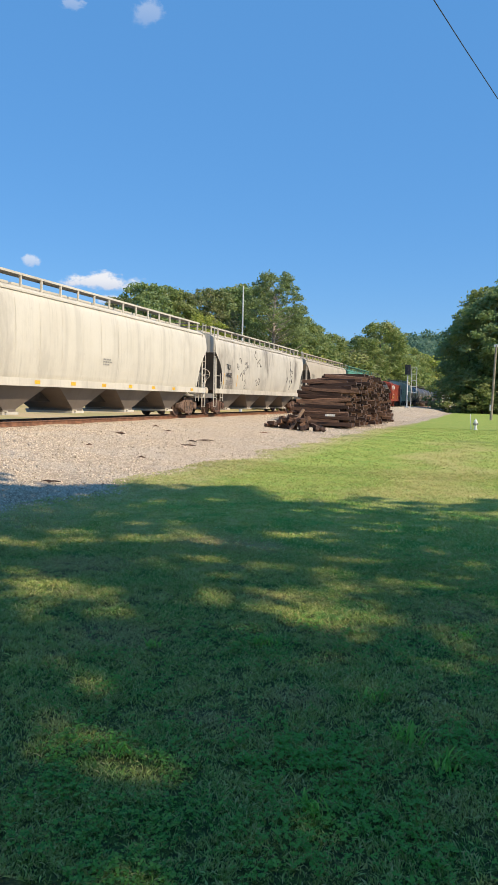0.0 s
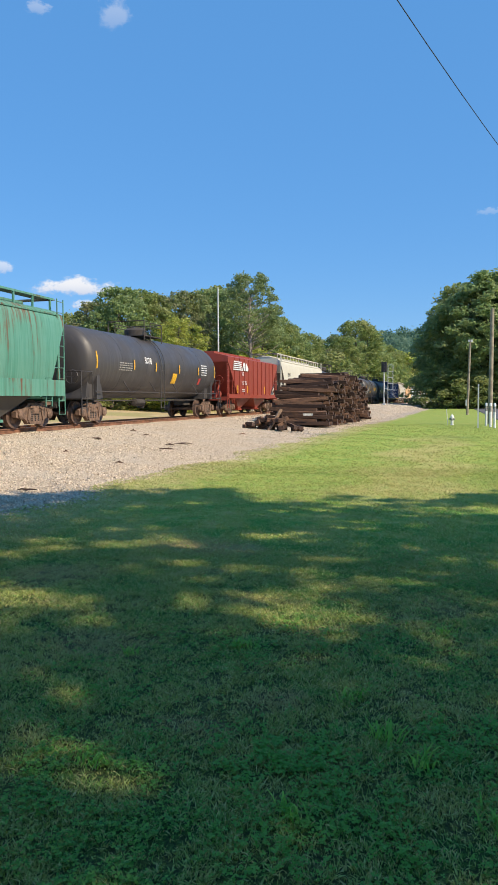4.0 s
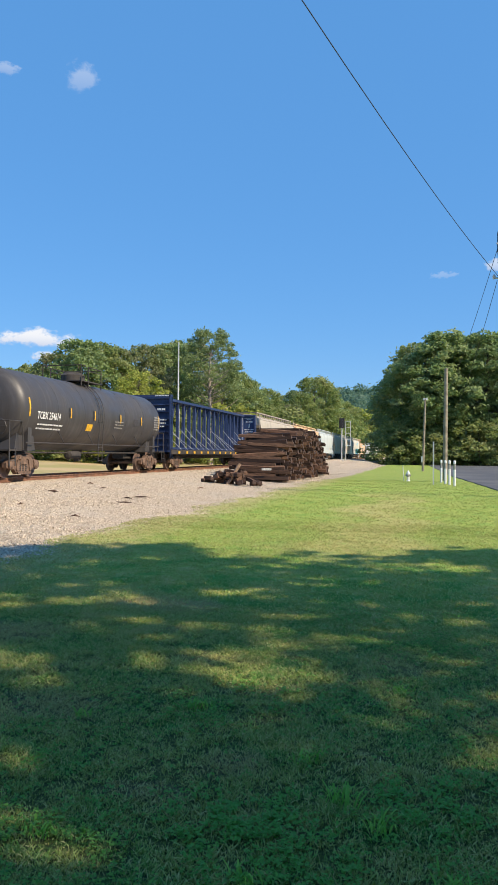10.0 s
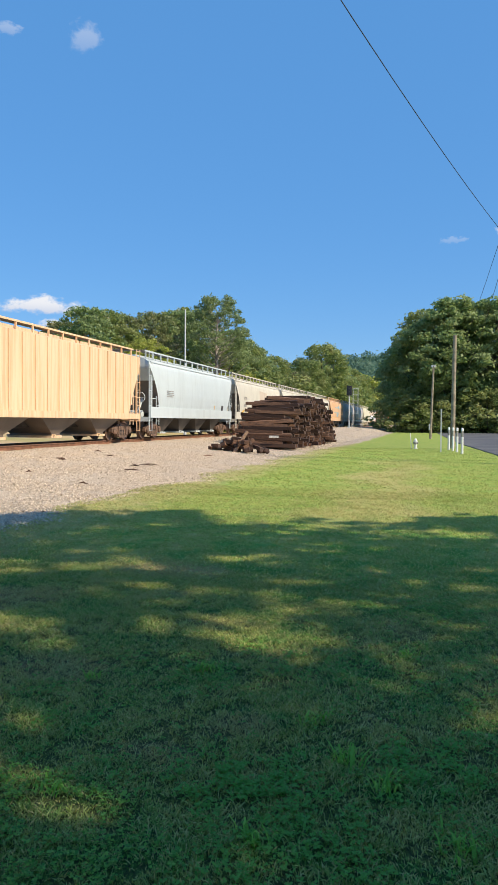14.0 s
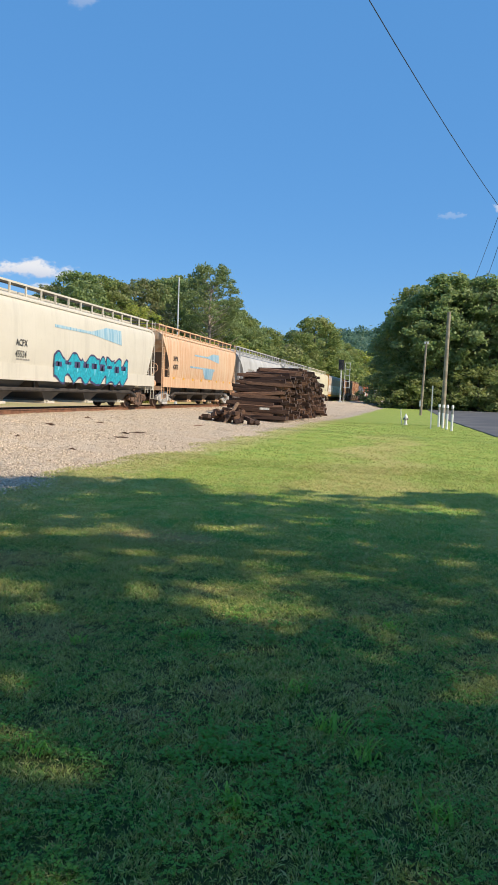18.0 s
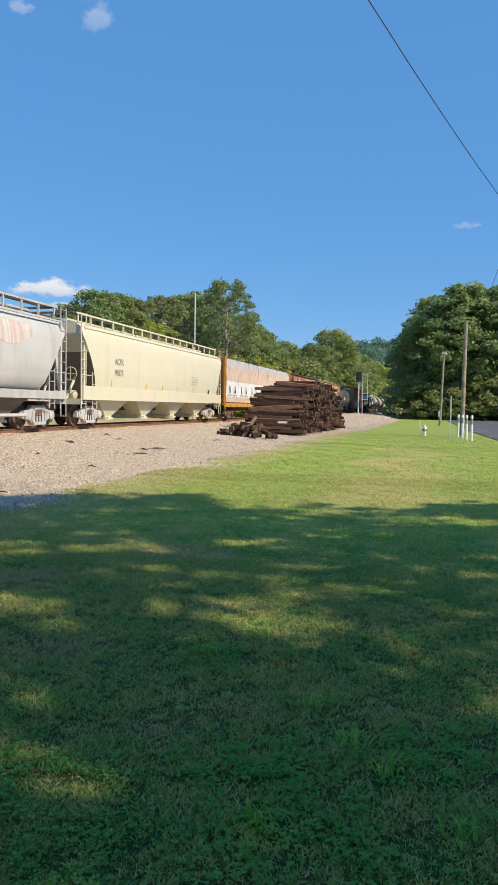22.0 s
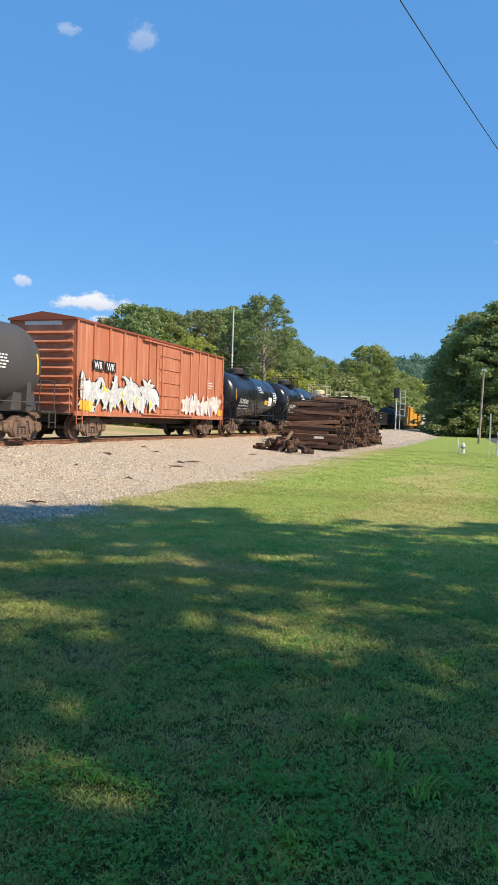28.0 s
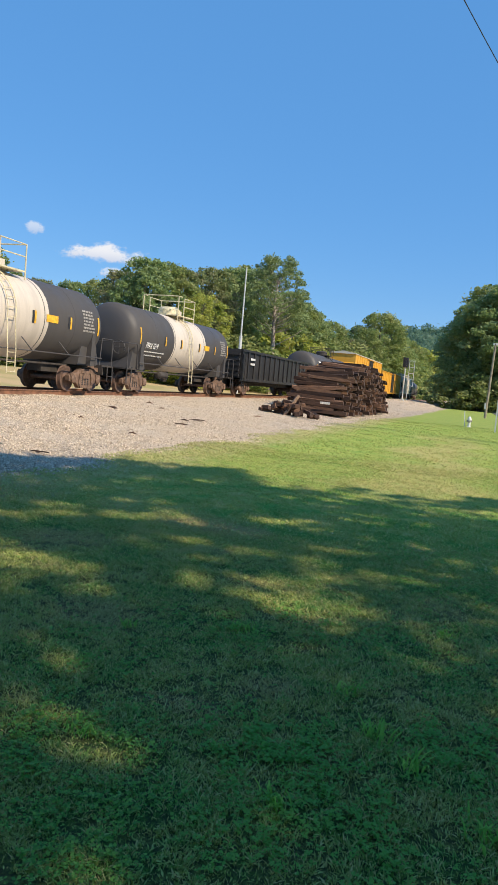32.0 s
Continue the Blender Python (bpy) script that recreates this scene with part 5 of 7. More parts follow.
def gondola(label, length, mat):
    car = thing("gondola_car", label, "gondola", group="train cars")
    CARS.append((car, length))
    half = running_gear(car, length, None, 1.9)
    z0, z1 = 1.0, 2.75
    part("floor", Geo().box(-1.42, 1.42, -half + 0.1, half - 0.1, z0, z0 + 0.1), mat, car)
    for s in (-1, 1):
        part("side_wall", Geo().box(*sorted((s * 1.38, s * 1.43)), -half + 0.1, half - 0.1, z0, z1), mat, car)
        part("top_chord", Geo().box(*sorted((s * 1.36, s * 1.54)), -half + 0.1, half - 0.1, z1 - 0.02, z1 + 0.12, c=0.02), mat, car)
        part("side_sill", Geo().box(*sorted((s * 1.38, s * 1.5)), -half + 0.1, half - 0.1, z0 - 0.08, z0 + 0.1), mat, car)
        part("end_wall", Geo().box(-1.4, 1.4, *sorted((s * (half - 0.15), s * (half - 0.1))), z0, z1 + 0.1), mat, car)
        for i in range(5):
            part("end_corrugation", Geo().box(-1.35, 1.35, *sorted((s * (half - 0.1), s * (half - 0.02))), z0 + 0.2 + i * 0.32, z0 + 0.34 + i * 0.32, c=0.03), mat, car)
        for i in range(16):
            y = -half + 0.2 + (2 * half - 0.4) * i / 15
            part("rib", Geo().box(*sorted((s * 1.43, s * 1.53)), y - 0.07, y + 0.07, z0, z1, c=0.03), mat, car)
        end_ladder(car, s * (half - 0.35), 0.5, 2.6, mat, x=1.55)
    part("centre_sill", Geo().box(-0.3, 0.3, -half, half, 0.64, 1.0), UNDER, car)
    return car, (lambda z: 1.44), half


# the make-up of the train, from its head: couplings in metres along the track at the start
COUPLINGS = [15.7, 36.2, 57.1, 75.8, 93.5, 111.5, 125.3, 144.1, 159.2, 177.3, 195.0, 212.3, 236.3, 256.0, 276.7, 294.3, 312.4, 330.1, 349.1, 367.1, 387.3, 406.5, 427.6, 451.8, 469.4, 488.8, 506.8, 524.5, 537.3, 550.1, 565.3, 579.7, 594.4, 614.2, 634.4, 658.0, 683.5, 704.0, 721.5]


def ln(k):
    return COUPLINGS[k] - COUPLINGS[k - 1]


CREAM = paint("cream_car_paint", (0.72, 0.665, 0.55), 0.02, 0.4, soot=0.25)
PALE = paint("stained_white_car_paint", (0.70, 0.64, 0.53), 0.05, 0.6, soot=0.8)
SAND = paint("sand_grey_car_paint", (0.55, 0.475, 0.37), 0.03, 0.4, soot=0.3)
GREEN = paint("faded_green_car_paint", (0.07, 0.24, 0.17), 0.6, 0.45, pale=(0.12, 0.29, 0.22))
TANKBLACK = paint("dull_black_tank_paint", (0.055, 0.051, 0.051), 0.05, 0.5, 0.45, pale=(0.085, 0.078, 0.075), much=0.52)
GLOSSBLACK = paint("glossy_black_tank_paint", (0.012, 0.012, 0.016), 0.0, 0.1, 0.22)
RED = paint("oxide_red_car_paint", (0.30, 0.052, 0.030), 0.08, 0.35)
IVORY = paint("clean_ivory_car_paint", (0.68, 0.64, 0.525), 0.0, 0.12)
BLUE = paint("navy_blue_car_paint", (0.020, 0.042, 0.122), 0.10, 0.45, pale=(0.05, 0.085, 0.19), much=0.5)
GREY = paint("warm_grey_car_paint", (0.60, 0.53, 0.44), 0.02, 0.4, soot=0.35)
APRICOT = paint("faded_apricot_car_paint", (0.80, 0.51, 0.29), 0.10, 0.3, pale=(0.82, 0.61, 0.40), rust_rgb=(0.38, 0.15, 0.05))
ICE = paint("pale_blue_grey_car_paint", (0.66, 0.73, 0.73), 0.02, 0.25)
CHALK = paint("chalky_white_car_paint", (0.73, 0.68, 0.565), 0.10, 0.28, rust_rgb=(0.45, 0.28, 0.15))
PEACH = paint("faded_peach_car_paint", (0.70, 0.40, 0.22), 0.10, 0.25, pale=(0.74, 0.55, 0.36), rust_rgb=(0.42, 0.22, 0.10))
SILVER = paint("weathered_silver_car_paint", (0.60, 0.595, 0.575), 0.12, 0.45, rust_rgb=(0.42, 0.34, 0.31), soot=0.3)
BUTTER = paint("butter_yellow_car_paint", (0.76, 0.71, 0.53), 0.0, 0.15)
OCHRE = paint("ochre_car_paint", (0.60, 0.29, 0.045), 0.12, 0.3)
RUSTY = scabbed("rusted_brown_car_paint", (0.30, 0.105, 0.055), (0.66, 0.49, 0.31), (0.20, 0.065, 0.035))
RUSTEND = paint("scabbed_rust_paint", (0.42, 0.30, 0.20), 0.55, 0.5, 0.8)
ORANGE = paint("faded_orange_car_paint", (0.50, 0.165, 0.08), 0.12, 0.35, pale=(0.60, 0.29, 0.17), much=0.52, rust_rgb=(0.24, 0.08, 0.035))
DARKGREY = paint("grey_tank_paint", (0.062, 0.058, 0.057), 0.05, 0.5, 0.62)
BONE = paint("off_white_tank_band", (0.70, 0.62, 0.52), 0.12, 0.4, rust_rgb=(0.42, 0.22, 0.12))
GONBLACK = paint("black_gondola_paint", (0.022, 0.022, 0.023), 0.06, 0.4)
GOLD = paint("golden_yellow_car_paint", (0.70, 0.36, 0.035), 0.03, 0.25)
# grime and the shade under the cars, both put into the bay colours
BAYGREY = paint("grimy_shaded_bay_paint", (0.15, 0.122, 0.098), 0.1, 0.6)
BAYDARK = paint("shaded_bay_paint", (0.06, 0.055, 0.05), 0.02, 0.4)
STENCIL = plain("black_stain", (0.05, 0.045, 0.045), 0.7)
FADED = paint("faded_orange_panel", (0.64, 0.39, 0.26), 0.0, 0.25, soot=0.15)
FAINT = paint("faint_peach_panel", (0.68, 0.56, 0.44), 0.0, 0.2)
BLOOM = paint("rust_washed_silver", (0.64, 0.44, 0.36), 0.0, 0.2, pale=(0.60, 0.585, 0.56), much=0.62)
SKYBLUE = paint("washed_blue_panel", (0.22, 0.42, 0.55), 0.0, 0.3, pale=(0.45, 0.58, 0.62))
TEAL = plain("graffiti_teal", (0.02, 0.33, 0.42), 0.5)
SILVERTAG = plain("graffiti_silver", (0.55, 0.55, 0.54), 0.45)

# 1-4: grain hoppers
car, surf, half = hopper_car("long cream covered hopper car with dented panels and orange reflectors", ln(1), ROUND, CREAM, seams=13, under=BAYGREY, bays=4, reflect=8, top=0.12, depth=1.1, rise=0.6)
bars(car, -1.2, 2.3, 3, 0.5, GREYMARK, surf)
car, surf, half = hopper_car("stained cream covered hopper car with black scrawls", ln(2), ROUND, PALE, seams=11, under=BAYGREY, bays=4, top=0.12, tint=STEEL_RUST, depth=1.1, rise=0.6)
letter(car, "TILX", -half + 1.68, 2.57, 0.40, BLACK, surf)
letter(car, "640602", -half + 1.6, 2.11, 0.38, BLACK, surf)
bars(car, -half + 1.7, 1.9, 3, 1.0, GREYMARK, surf)
sr2 = random.Random(4)
for u, z in [(-5.7, 3.3), (-5.9, 2.8), (-4.9, 3.0), (-4.6, 2.85), (-4.7, 2.6), (-2.5, 3.4), (-2.3, 3.2), (-2.3, 2.95), (5.9, 3.15), (6.1, 3.0), (5.8, 2.85), (6.0, 2.6), (5.6, 2.35), (6.2, 2.3), (-5.1, 2.05), (-4.8, 1.95), (-2.3, 2.05), (-2.0, 1.9), (4.8, 2.2)]:
    pts, a0 = [(u, z)], sr2.uniform(0, 6)
    for q in range(7):
        a0 += sr2.uniform(-2.2, 2.0)
        pts.append((pts[-1][0] + 0.15 * math.cos(a0), pts[-1][1] + 0.17 * math.sin(a0)))
    part("scrawl", Geo().path([(surf(w) + 0.004, v, w) for v, w in pts], 0.016, 4), STENCIL, car)
for y in (-half + 1.35, -half + 3.6):
    patch(car, "reflector", y, y + 0.07, 1.6, 2.3, YELLOW, surf, ny=1, nz=4)
car, surf, half = hopper_car("sand-coloured covered hopper car with yellow reflectors", ln(3), ROUND, SAND, seams=12, under=BAYGREY, bays=4, reflect=7, top=0.08, depth=1.4, tint=paint("yellowed_truck_paint", (0.42, 0.34, 0.20), 0.2, 0.6))
letter(car, "STLX", -half + 1.8, 2.78, 0.42, BLACK, surf)
letter(car, "6242", -half + 1.8, 2.25, 0.44, BLACK, surf)
bars(car, -half + 2.5, 2.0, 3, 1.1, GREYMARK, surf)
bars(car, 1.5, 1.95, 4, 0.8, GREYMARK, surf, gap=0.13)
car, surf, half = hopper_car("faded green covered hopper car with rust-stained sides", ln(4), ROUND, GREEN, cut="tri", depth=0.9, under=BAYDARK, bays=3, top=0.0)
patch(car, "emblem", -0.6, 1.0, 2.4, 3.0, plain("dark_green_emblem", (0.02, 0.12, 0.09), 0.5), surf, shape=lambda u: (0.2 * u, 0.7 + 0.3 * u))
bars(car, -half + 2.4, 2.6, 4, 0.8, WHITE, surf)
# 5: tank
car, surf, half, zc = tank_car("black tank car with yellow strips and a dark railing", ln(5), 1.50, TANKBLACK)
letter(car, "5078", -2.6, zc + 0.1, 0.42, WHITE, surf)
patch(car, "placard", 0.8, 1.35, zc - 0.75, zc - 0.25, YELLOW, surf, label="yellow notice")
bars(car, 4.9, zc + 0.3, 5, 0.8, WHITE, surf, gap=0.13)
bars(car, -5.2, zc + 0.0, 4, 1.2, GREYMARK, surf)
patch(car, "placard", 4.6, 4.9, zc - 0.75, zc - 0.4, plain("red_placard", (0.45, 0.06, 0.05), 0.5), surf)
# 6: red two-bay hopper with a plain striped emblem
car, surf, half = hopper_car("oxide-red ribbed open-end hopper car with white stripes", ln(6), SLAB, RED, cut="slant", depth=2.0, bays=2, ribs=12, under=RED, top=-0.42, board=False)
surf = lambda z: 1.545
for i in range(5):
    part("stripe", Geo().box(1.562, 1.566, -half + 1.0 + 0.03 * i, -half + 2.85 - 0.05 * (i % 2), 2.88 + i * 0.125, 2.95 + i * 0.125), WHITE, car)
part("emblem", Geo().prism_x([(-half + 2.90, 2.88), (-half + 3.10, 2.88), (-half + 3.40, 3.42), (-half + 3.25, 3.42)], 1.562, 1.567).prism_x([(-half + 3.40, 2.88), (-half + 3.65, 2.88), (-half + 3.50, 3.42), (-half + 3.27, 3.42)], 1.562, 1.568).prism_x([(-half + 3.75, 2.88), (-half + 4.30, 2.88), (-half + 4.35, 3.07), (-half + 3.85, 3.42), (-half + 3.70, 3.24)], 1.562, 1.567), WHITE, car, "plain white emblem shapes")
letter(car, "NS", -half + 2.85, 2.55, 0.34, WHITE, surf, 1.0)
letter(car, "153 156", -half + 2.85, 1.95, 0.36, WHITE, surf, 0.95)
bars(car, -half + 2.9, 1.6, 2, 0.5, WHITE, surf)
for y in (-half + 2.0, -half + 4.2, 0.5, 2.3):
    part("reflector", Geo().box(1.51, 1.518, y, y + 0.16, 1.4, 1.9), YELLOW, car)
# 7: ivory hopper
car, surf, half = hopper_car("clean ivory covered hopper car with orange reflectors", ln(7), ROUND, IVORY, cut="tri", depth=1.1, bays=4, under=BAYDARK, reflect=7, top=0.0)
letter(car, "BLHX", -half + 2.1, 2.88, 0.42, BLACK, surf)
letter(car, "56278", -half + 2.15, 2.43, 0.38, BLACK, surf)
bars(car, -half + 2.1, 2.15, 2, 0.9, GREYMARK, surf)
patch(car, "notice", half - 2.6, half - 2.3, 1.85, 2.15, GREYMARK, surf)
# 8-11: black tanks
for k, mark, num in ((8, "SHPX", "205337"), (9, "TCBX", "254685"), (10, "TCBX", "254590"), (11, "TCBX", "254614")):
    car, surf, half, zc = tank_car("long dull black tank car with white lettering and yellow strips", ln(k), 1.56, TANKBLACK)
    letter(car, mark + " " + num, -half + 1.75, zc - 0.36, 0.40, WHITE, surf, 0.78)
    bars(car, -half + 1.9, zc - 0.6, 2, 1.9, WHITE, surf, 0.06, 0.16, k)
    patch(car, "placard", -2.15 + 0.2 * k % 1, -1.6 + 0.2 * k % 1, zc - 0.7, zc - 0.4, YELLOW, surf, label="orange notice")
    patch(car, "placard", 3.2, 3.8, zc - 0.3, zc + 0.05, YELLOW if k == 10 else STENCIL, surf)
    bars(car, 6.1, zc + 0.25, 6, 0.8, GREYMARK, surf, 0.07, 0.13, k + 3)
    bars(car, 0.9, zc - 0.2, 3, 1.0, GREYMARK, surf, 0.05, 0.14, k + 5)
    if k == 8:
        patch(car, "placard", -0.6, -0.3, zc + 0.05, zc + 0.35, plain("red_sticker", (0.5, 0.03, 0.03), 0.5), surf)
        patch(car, "placard", 0.6, 1.2, zc - 0.2, zc + 0.1, YELLOW, surf)
# 12: empty centre-beam flat
car, half, zt = centre_beam("empty navy blue centre-beam flat car with yellow winches", ln(12), BLUE, BLUE)
wr = random.Random(12)
for name, y, rows in (("bulkhead_print", half - 0.207, [(4.12, 0.85, 0.07), (3.98, 0.4, 0.07), (3.76, 0.55, 0.13), (3.08, 0.85, 0.09), (2.92, 0.7, 0.06), (2.80, 0.85, 0.06), (2.42, 0.22, 0.07), (2.30, 0.3, 0.06), (2.16, 0.5, 0.09)]), ("end_print", -half - 0.004, [(4.34, 0.8, 0.06), (3.5, 0.5, 0.12), (2.9, 0.6, 0.08), (2.7, 0.6, 0.08), (2.5, 0.4, 0.08)])):
    g = Geo()
    for z, w, h in rows:
        x = 0.80 - w / 2
        while x < 0.80 + w / 2:
            l = wr.uniform(0.05, 0.16)
            g.add([(x, y, z), (x + l, y, z), (x + l, y, z + h), (x, y, z + h)], [(0, 1, 2, 3)])
            x += l + 0.03
    part(name, g, WHITE, car, "white small print in bars")
part("emblem", Geo().add([(0.75, half - 0.207, 3.25), (0.86, half - 0.207, 3.3), (0.92, half - 0.207, 3.68), (0.8, half - 0.207, 3.62)], [(0, 1, 2, 3)]), WHITE, car)
g = Geo()
for i in range(19):
    y, z = half - 0.62 + (i % 2) * 0.02, 1.7 + i * 0.13
    g.add([(0.326, y, z), (0.326, half - 0.5, z), (0.326, half - 0.5, z + 0.09), (0.326, y, z + 0.09)], [(0, 1, 2, 3)])
part("post_print", g, WHITE, car, "column of white letters in bars")
# 13: grey round hopper
car, surf, half = hopper_car("dusty warm-grey covered hopper car", ln(13), ROUND, GREY, seams=12, under=BAYGREY, bays=3, top=0.08, depth=1.35, rise=0.66)
letter(car, "BNGX", -half + 2.35, 2.75, 0.40, BLACK, surf)
letter(car, "31735", -half + 2.35, 2.2, 0.40, BLACK, surf)
bars(car, -half + 2.4, 2.0, 2, 0.9, GREYMARK, surf)
patch(car, "scrawl", -2.4, -1.6, 1.95, 2.15, STENCIL, surf, shape=lambda u: (0.5 + 0.45 * math.sin(14 * u), 0.62 + 0.45 * math.sin(14 * u)), ny=16, nz=1)
patch(car, "reflector", -3.9, -3.8, 1.55, 2.0, YELLOW, surf, ny=1)
patch(car, "notice", half - 2.8, half - 2.5, 1.7, 2.0, STENCIL, surf)
# 14: apricot ribbed hopper
car, surf, half = hopper_car("faded apricot ribbed covered hopper car with rust streaks", ln(14), SLAB, APRICOT, cut="slant", depth=1.4, bays=4, ribs=22, under=BAYGREY, top=0.05, walk_z=0.12)
surf = lambda z: 1.545
letter(car, "ACX", -half + 2.5, 2.1, 0.4, paint("faded_tan_mark", (0.55, 0.33, 0.13)), surf)
for y in (-half + 2.4, -half + 4.3):
    part("reflector", Geo().box(1.51, 1.518, y, y + 0.1, 1.35, 1.9), YELLOW, car)
# 15: ice grey
car, surf, half = hopper_car("pale blue-grey covered hopper car", ln(15), ROUND, ICE, cut="tri", depth=1.3, bays=4, under=BAYDARK, top=0.0)
bars(car, -half + 2.4, 2.6, 4, 1.0, GREYMARK, surf)
patch(car, "notice", half - 2.9, half - 2.4, 1.65, 2.05, STENCIL, surf)
patch(car, "reflector", half - 4.6, half - 4.5, 1.5, 2.0, YELLOW, surf, ny=1)


def side_pipe(car, half, mat):
    g = Geo().path([(1.25, -half + 2.2, 0.55), (1.25, -half + 2.8, 0.78), (1.25, half - 2.8, 0.78), (1.25, half - 2.2, 0.6)], 0.09, 8)
    part("unloading_pipe", g, mat, car, "long unloading pipe under the sill")
    for u in (-0.4, 0, 0.4):
        part("pipe_hanger", Geo().box(1.2, 1.3, u * half - 0.05, u * half + 0.05, 0.7, 1.1), mat, car)


# 16-18: chalky white hoppers with old painted panels
car, surf, half = hopper_car("chalky white covered hopper car with a faint peach panel", ln(16), ROUND, CHALK, cut="tri", depth=1.2, bays=4, under=BAYDARK, reflect=8, top=0.0)
side_pipe(car, half, UNDER)
letter(car, "ACFX", -half + 2.3, 2.65, 0.40, GREYMARK, surf)
letter(car, "45245", -half + 2.3, 2.1, 0.40, GREYMARK, surf)
patch(car, "faded_panel", -0.6, 2.3, 1.45, 3.6, FAINT, surf, shape=lambda u: (0.0, 1 - 0.06 * u))
patch(car, "placard", -half + 2.1, -half + 2.6, 1.6, 1.85, YELLOW, surf)
car, surf, half = hopper_car("chalky white covered hopper car with a faded orange panel", ln(17), ROUND, CHALK, cut="tri", depth=1.2, bays=4, under=BAYDARK, top=0.0)
side_pipe(car, half, UNDER)
letter(car, "ACFX", -half + 2.3, 2.65, 0.36, GREYMARK, surf)
letter(car, "45216", -half + 2.3, 2.15, 0.36, GREYMARK, surf)
patch(car, "faded_panel", -2.6, 2.6, 1.75, 3.75, FADED, surf, shape=lambda u: (0.02 * math.sin(9 * u), 1 - 0.1 * abs(math.sin(4 * u))))
patch(car, "notice", half - 2.8, half - 2.4, 1.6, 1.9, GREYMARK, surf)
car, surf, half = hopper_car("chalky white covered hopper car with blue swoosh and teal graffiti", ln(18), ROUND, CHALK, cut="tri", depth=1.2, bays=4, under=BAYDARK, top=0.0)
side_pipe(car, half, UNDER)
letter(car, "ACFX", -half + 3.5, 2.36, 0.34, BLACK, surf)
letter(car, "45524", -half + 3.5, 1.95, 0.34, BLACK, surf)
bars(car, -half + 3.6, 1.85, 1, 0.9, GREYMARK, surf)
SWOOSH = lambda u: (0.55 - 0.5 * max(0, u - 0.5), 0.66 + 0.3 * max(0, min(1, (u - 0.5) * 4)))
patch(car, "swoosh", -2.5, 4.1, 2.7, 3.75, SKYBLUE, surf, label="washed-out blue swoosh", shape=SWOOSH, ny=24)
tagging(car, -2.5, 4.9, 1.02, 2.4, [plain("graffiti_violet", (0.06, 0.05, 0.12), 0.5), TEAL, plain("graffiti_light_blue", (0.15, 0.5, 0.62), 0.5)], lambda z: max(surf(z), 1.55), 3, 9)
# 19: peach with blue
car, surf, half = hopper_car("faded peach covered hopper car with washed blue shapes", ln(19), ROUND, PEACH, cut="tri", depth=1.2, bays=4, under=BAYDARK, reflect=8, top=0.0, tint=SILVER)
side_pipe(car, half, UNDER)
letter(car, "SHPX", -half + 1.6, 2.68, 0.40, BLACK, surf)
letter(car, "42875", -half + 1.6, 2.2, 0.40, BLACK, surf)
patch(car, "swoosh", -2.6, 3.2, 2.7, 3.6, SKYBLUE, surf, label="washed-out blue swoosh", shape=SWOOSH, ny=24)
patch(car, "swoosh", -3.5, 2.1, 1.75, 2.6, SKYBLUE, surf, label="washed-out blue swoosh", shape=lambda u: (0.78 - (0.75 if 0.5 < u < 0.93 else 0.05) * max(0, min(1, (u - 0.45) * 6)), 0.9), ny=24)
# 20-21: silver pressure hoppers
for k in (20, 21):
    car, surf, half = hopper_car("weathered silver rounded hopper car" + (" with rust-orange stains" if k == 21 else ""), ln(k), BARREL, SILVER, cut="tri", depth=1.7, bays=4, under=BAYGREY, top=0.05, tint=SILVER)
    for s in (-1, 1):
        part("end_gusset", Geo().prism_x([(s * (half - 0.3), 1.2), (s * (half - 0.9), 3.9), (s * (half - 0.3), 3.9)][::s], 1.30, 1.36), SILVER, car)
    if k == 20:
        letter(car, "550485", -half + 3.9, 2.7, 0.34, BLACK, surf)
        bars(car, -half + 2.8, 2.72, 1, 1.0, GREYMARK, surf, 0.26)
    else:
        letter(car, "NAHX", -half + 3.7, 2.5, 0.34, BLACK, surf)
        bars(car, -half + 3.7, 2.2, 2, 0.9, GREYMARK, surf, 0.12, 0.2)
        for y0, y1 in ((-half + 2.2, -half + 3.5), (-2.0, 0.6), (1.9, 6.4)):
            patch(car, "rust_bloom", y0, y1, 2.9, 3.75, BLOOM, surf, label="rust-orange stain", shape=lambda u: (0.35 + 0.3 * math.sin(7 * u), 0.9 - 0.15 * math.sin(5 * u + 1)))
    for u in (-0.5, -0.25, 0, 0.25, 0.5):
        part("pipe_hanger", Geo().box(1.2, 1.28, u * half - 0.04, u * half + 0.04, 0.5, 1.1), UNDER if k == 20 else SILVER, car)
    part("unloading_pipe", Geo().tube((1.24, -half + 2.6, 0.5), (1.24, half - 2.6, 0.5), 0.07, 8), UNDER if k == 20 else SILVER, car)
# 22: butter yellow
car, surf, half = hopper_car("clean butter-yellow covered hopper car", ln(22), ROUND, BUTTER, cut="tri", depth=1.2, bays=4, under=BUTTER, top=0.05, tint=SILVER)
letter(car, "ACFX", -half + 3.0, 2.75, 0.40, GREYMARK, surf)
letter(car, "98573", -half + 3.0, 2.25, 0.40, GREYMARK, surf)
bars(car, 3.6, 2.6, 4, 1.0, GREYMARK, surf, 0.03, 0.14)
for y in (-half + 2.7, -3.2, -1.0, 1.4, 4.0):
    patch(car, "reflector", y, y + 0.08, 1.55, 2.0, YELLOW, surf, ny=1, nz=4)
patch(car, "notice", half - 3.0, half - 2.7, 1.65, 1.95, STENCIL, surf)
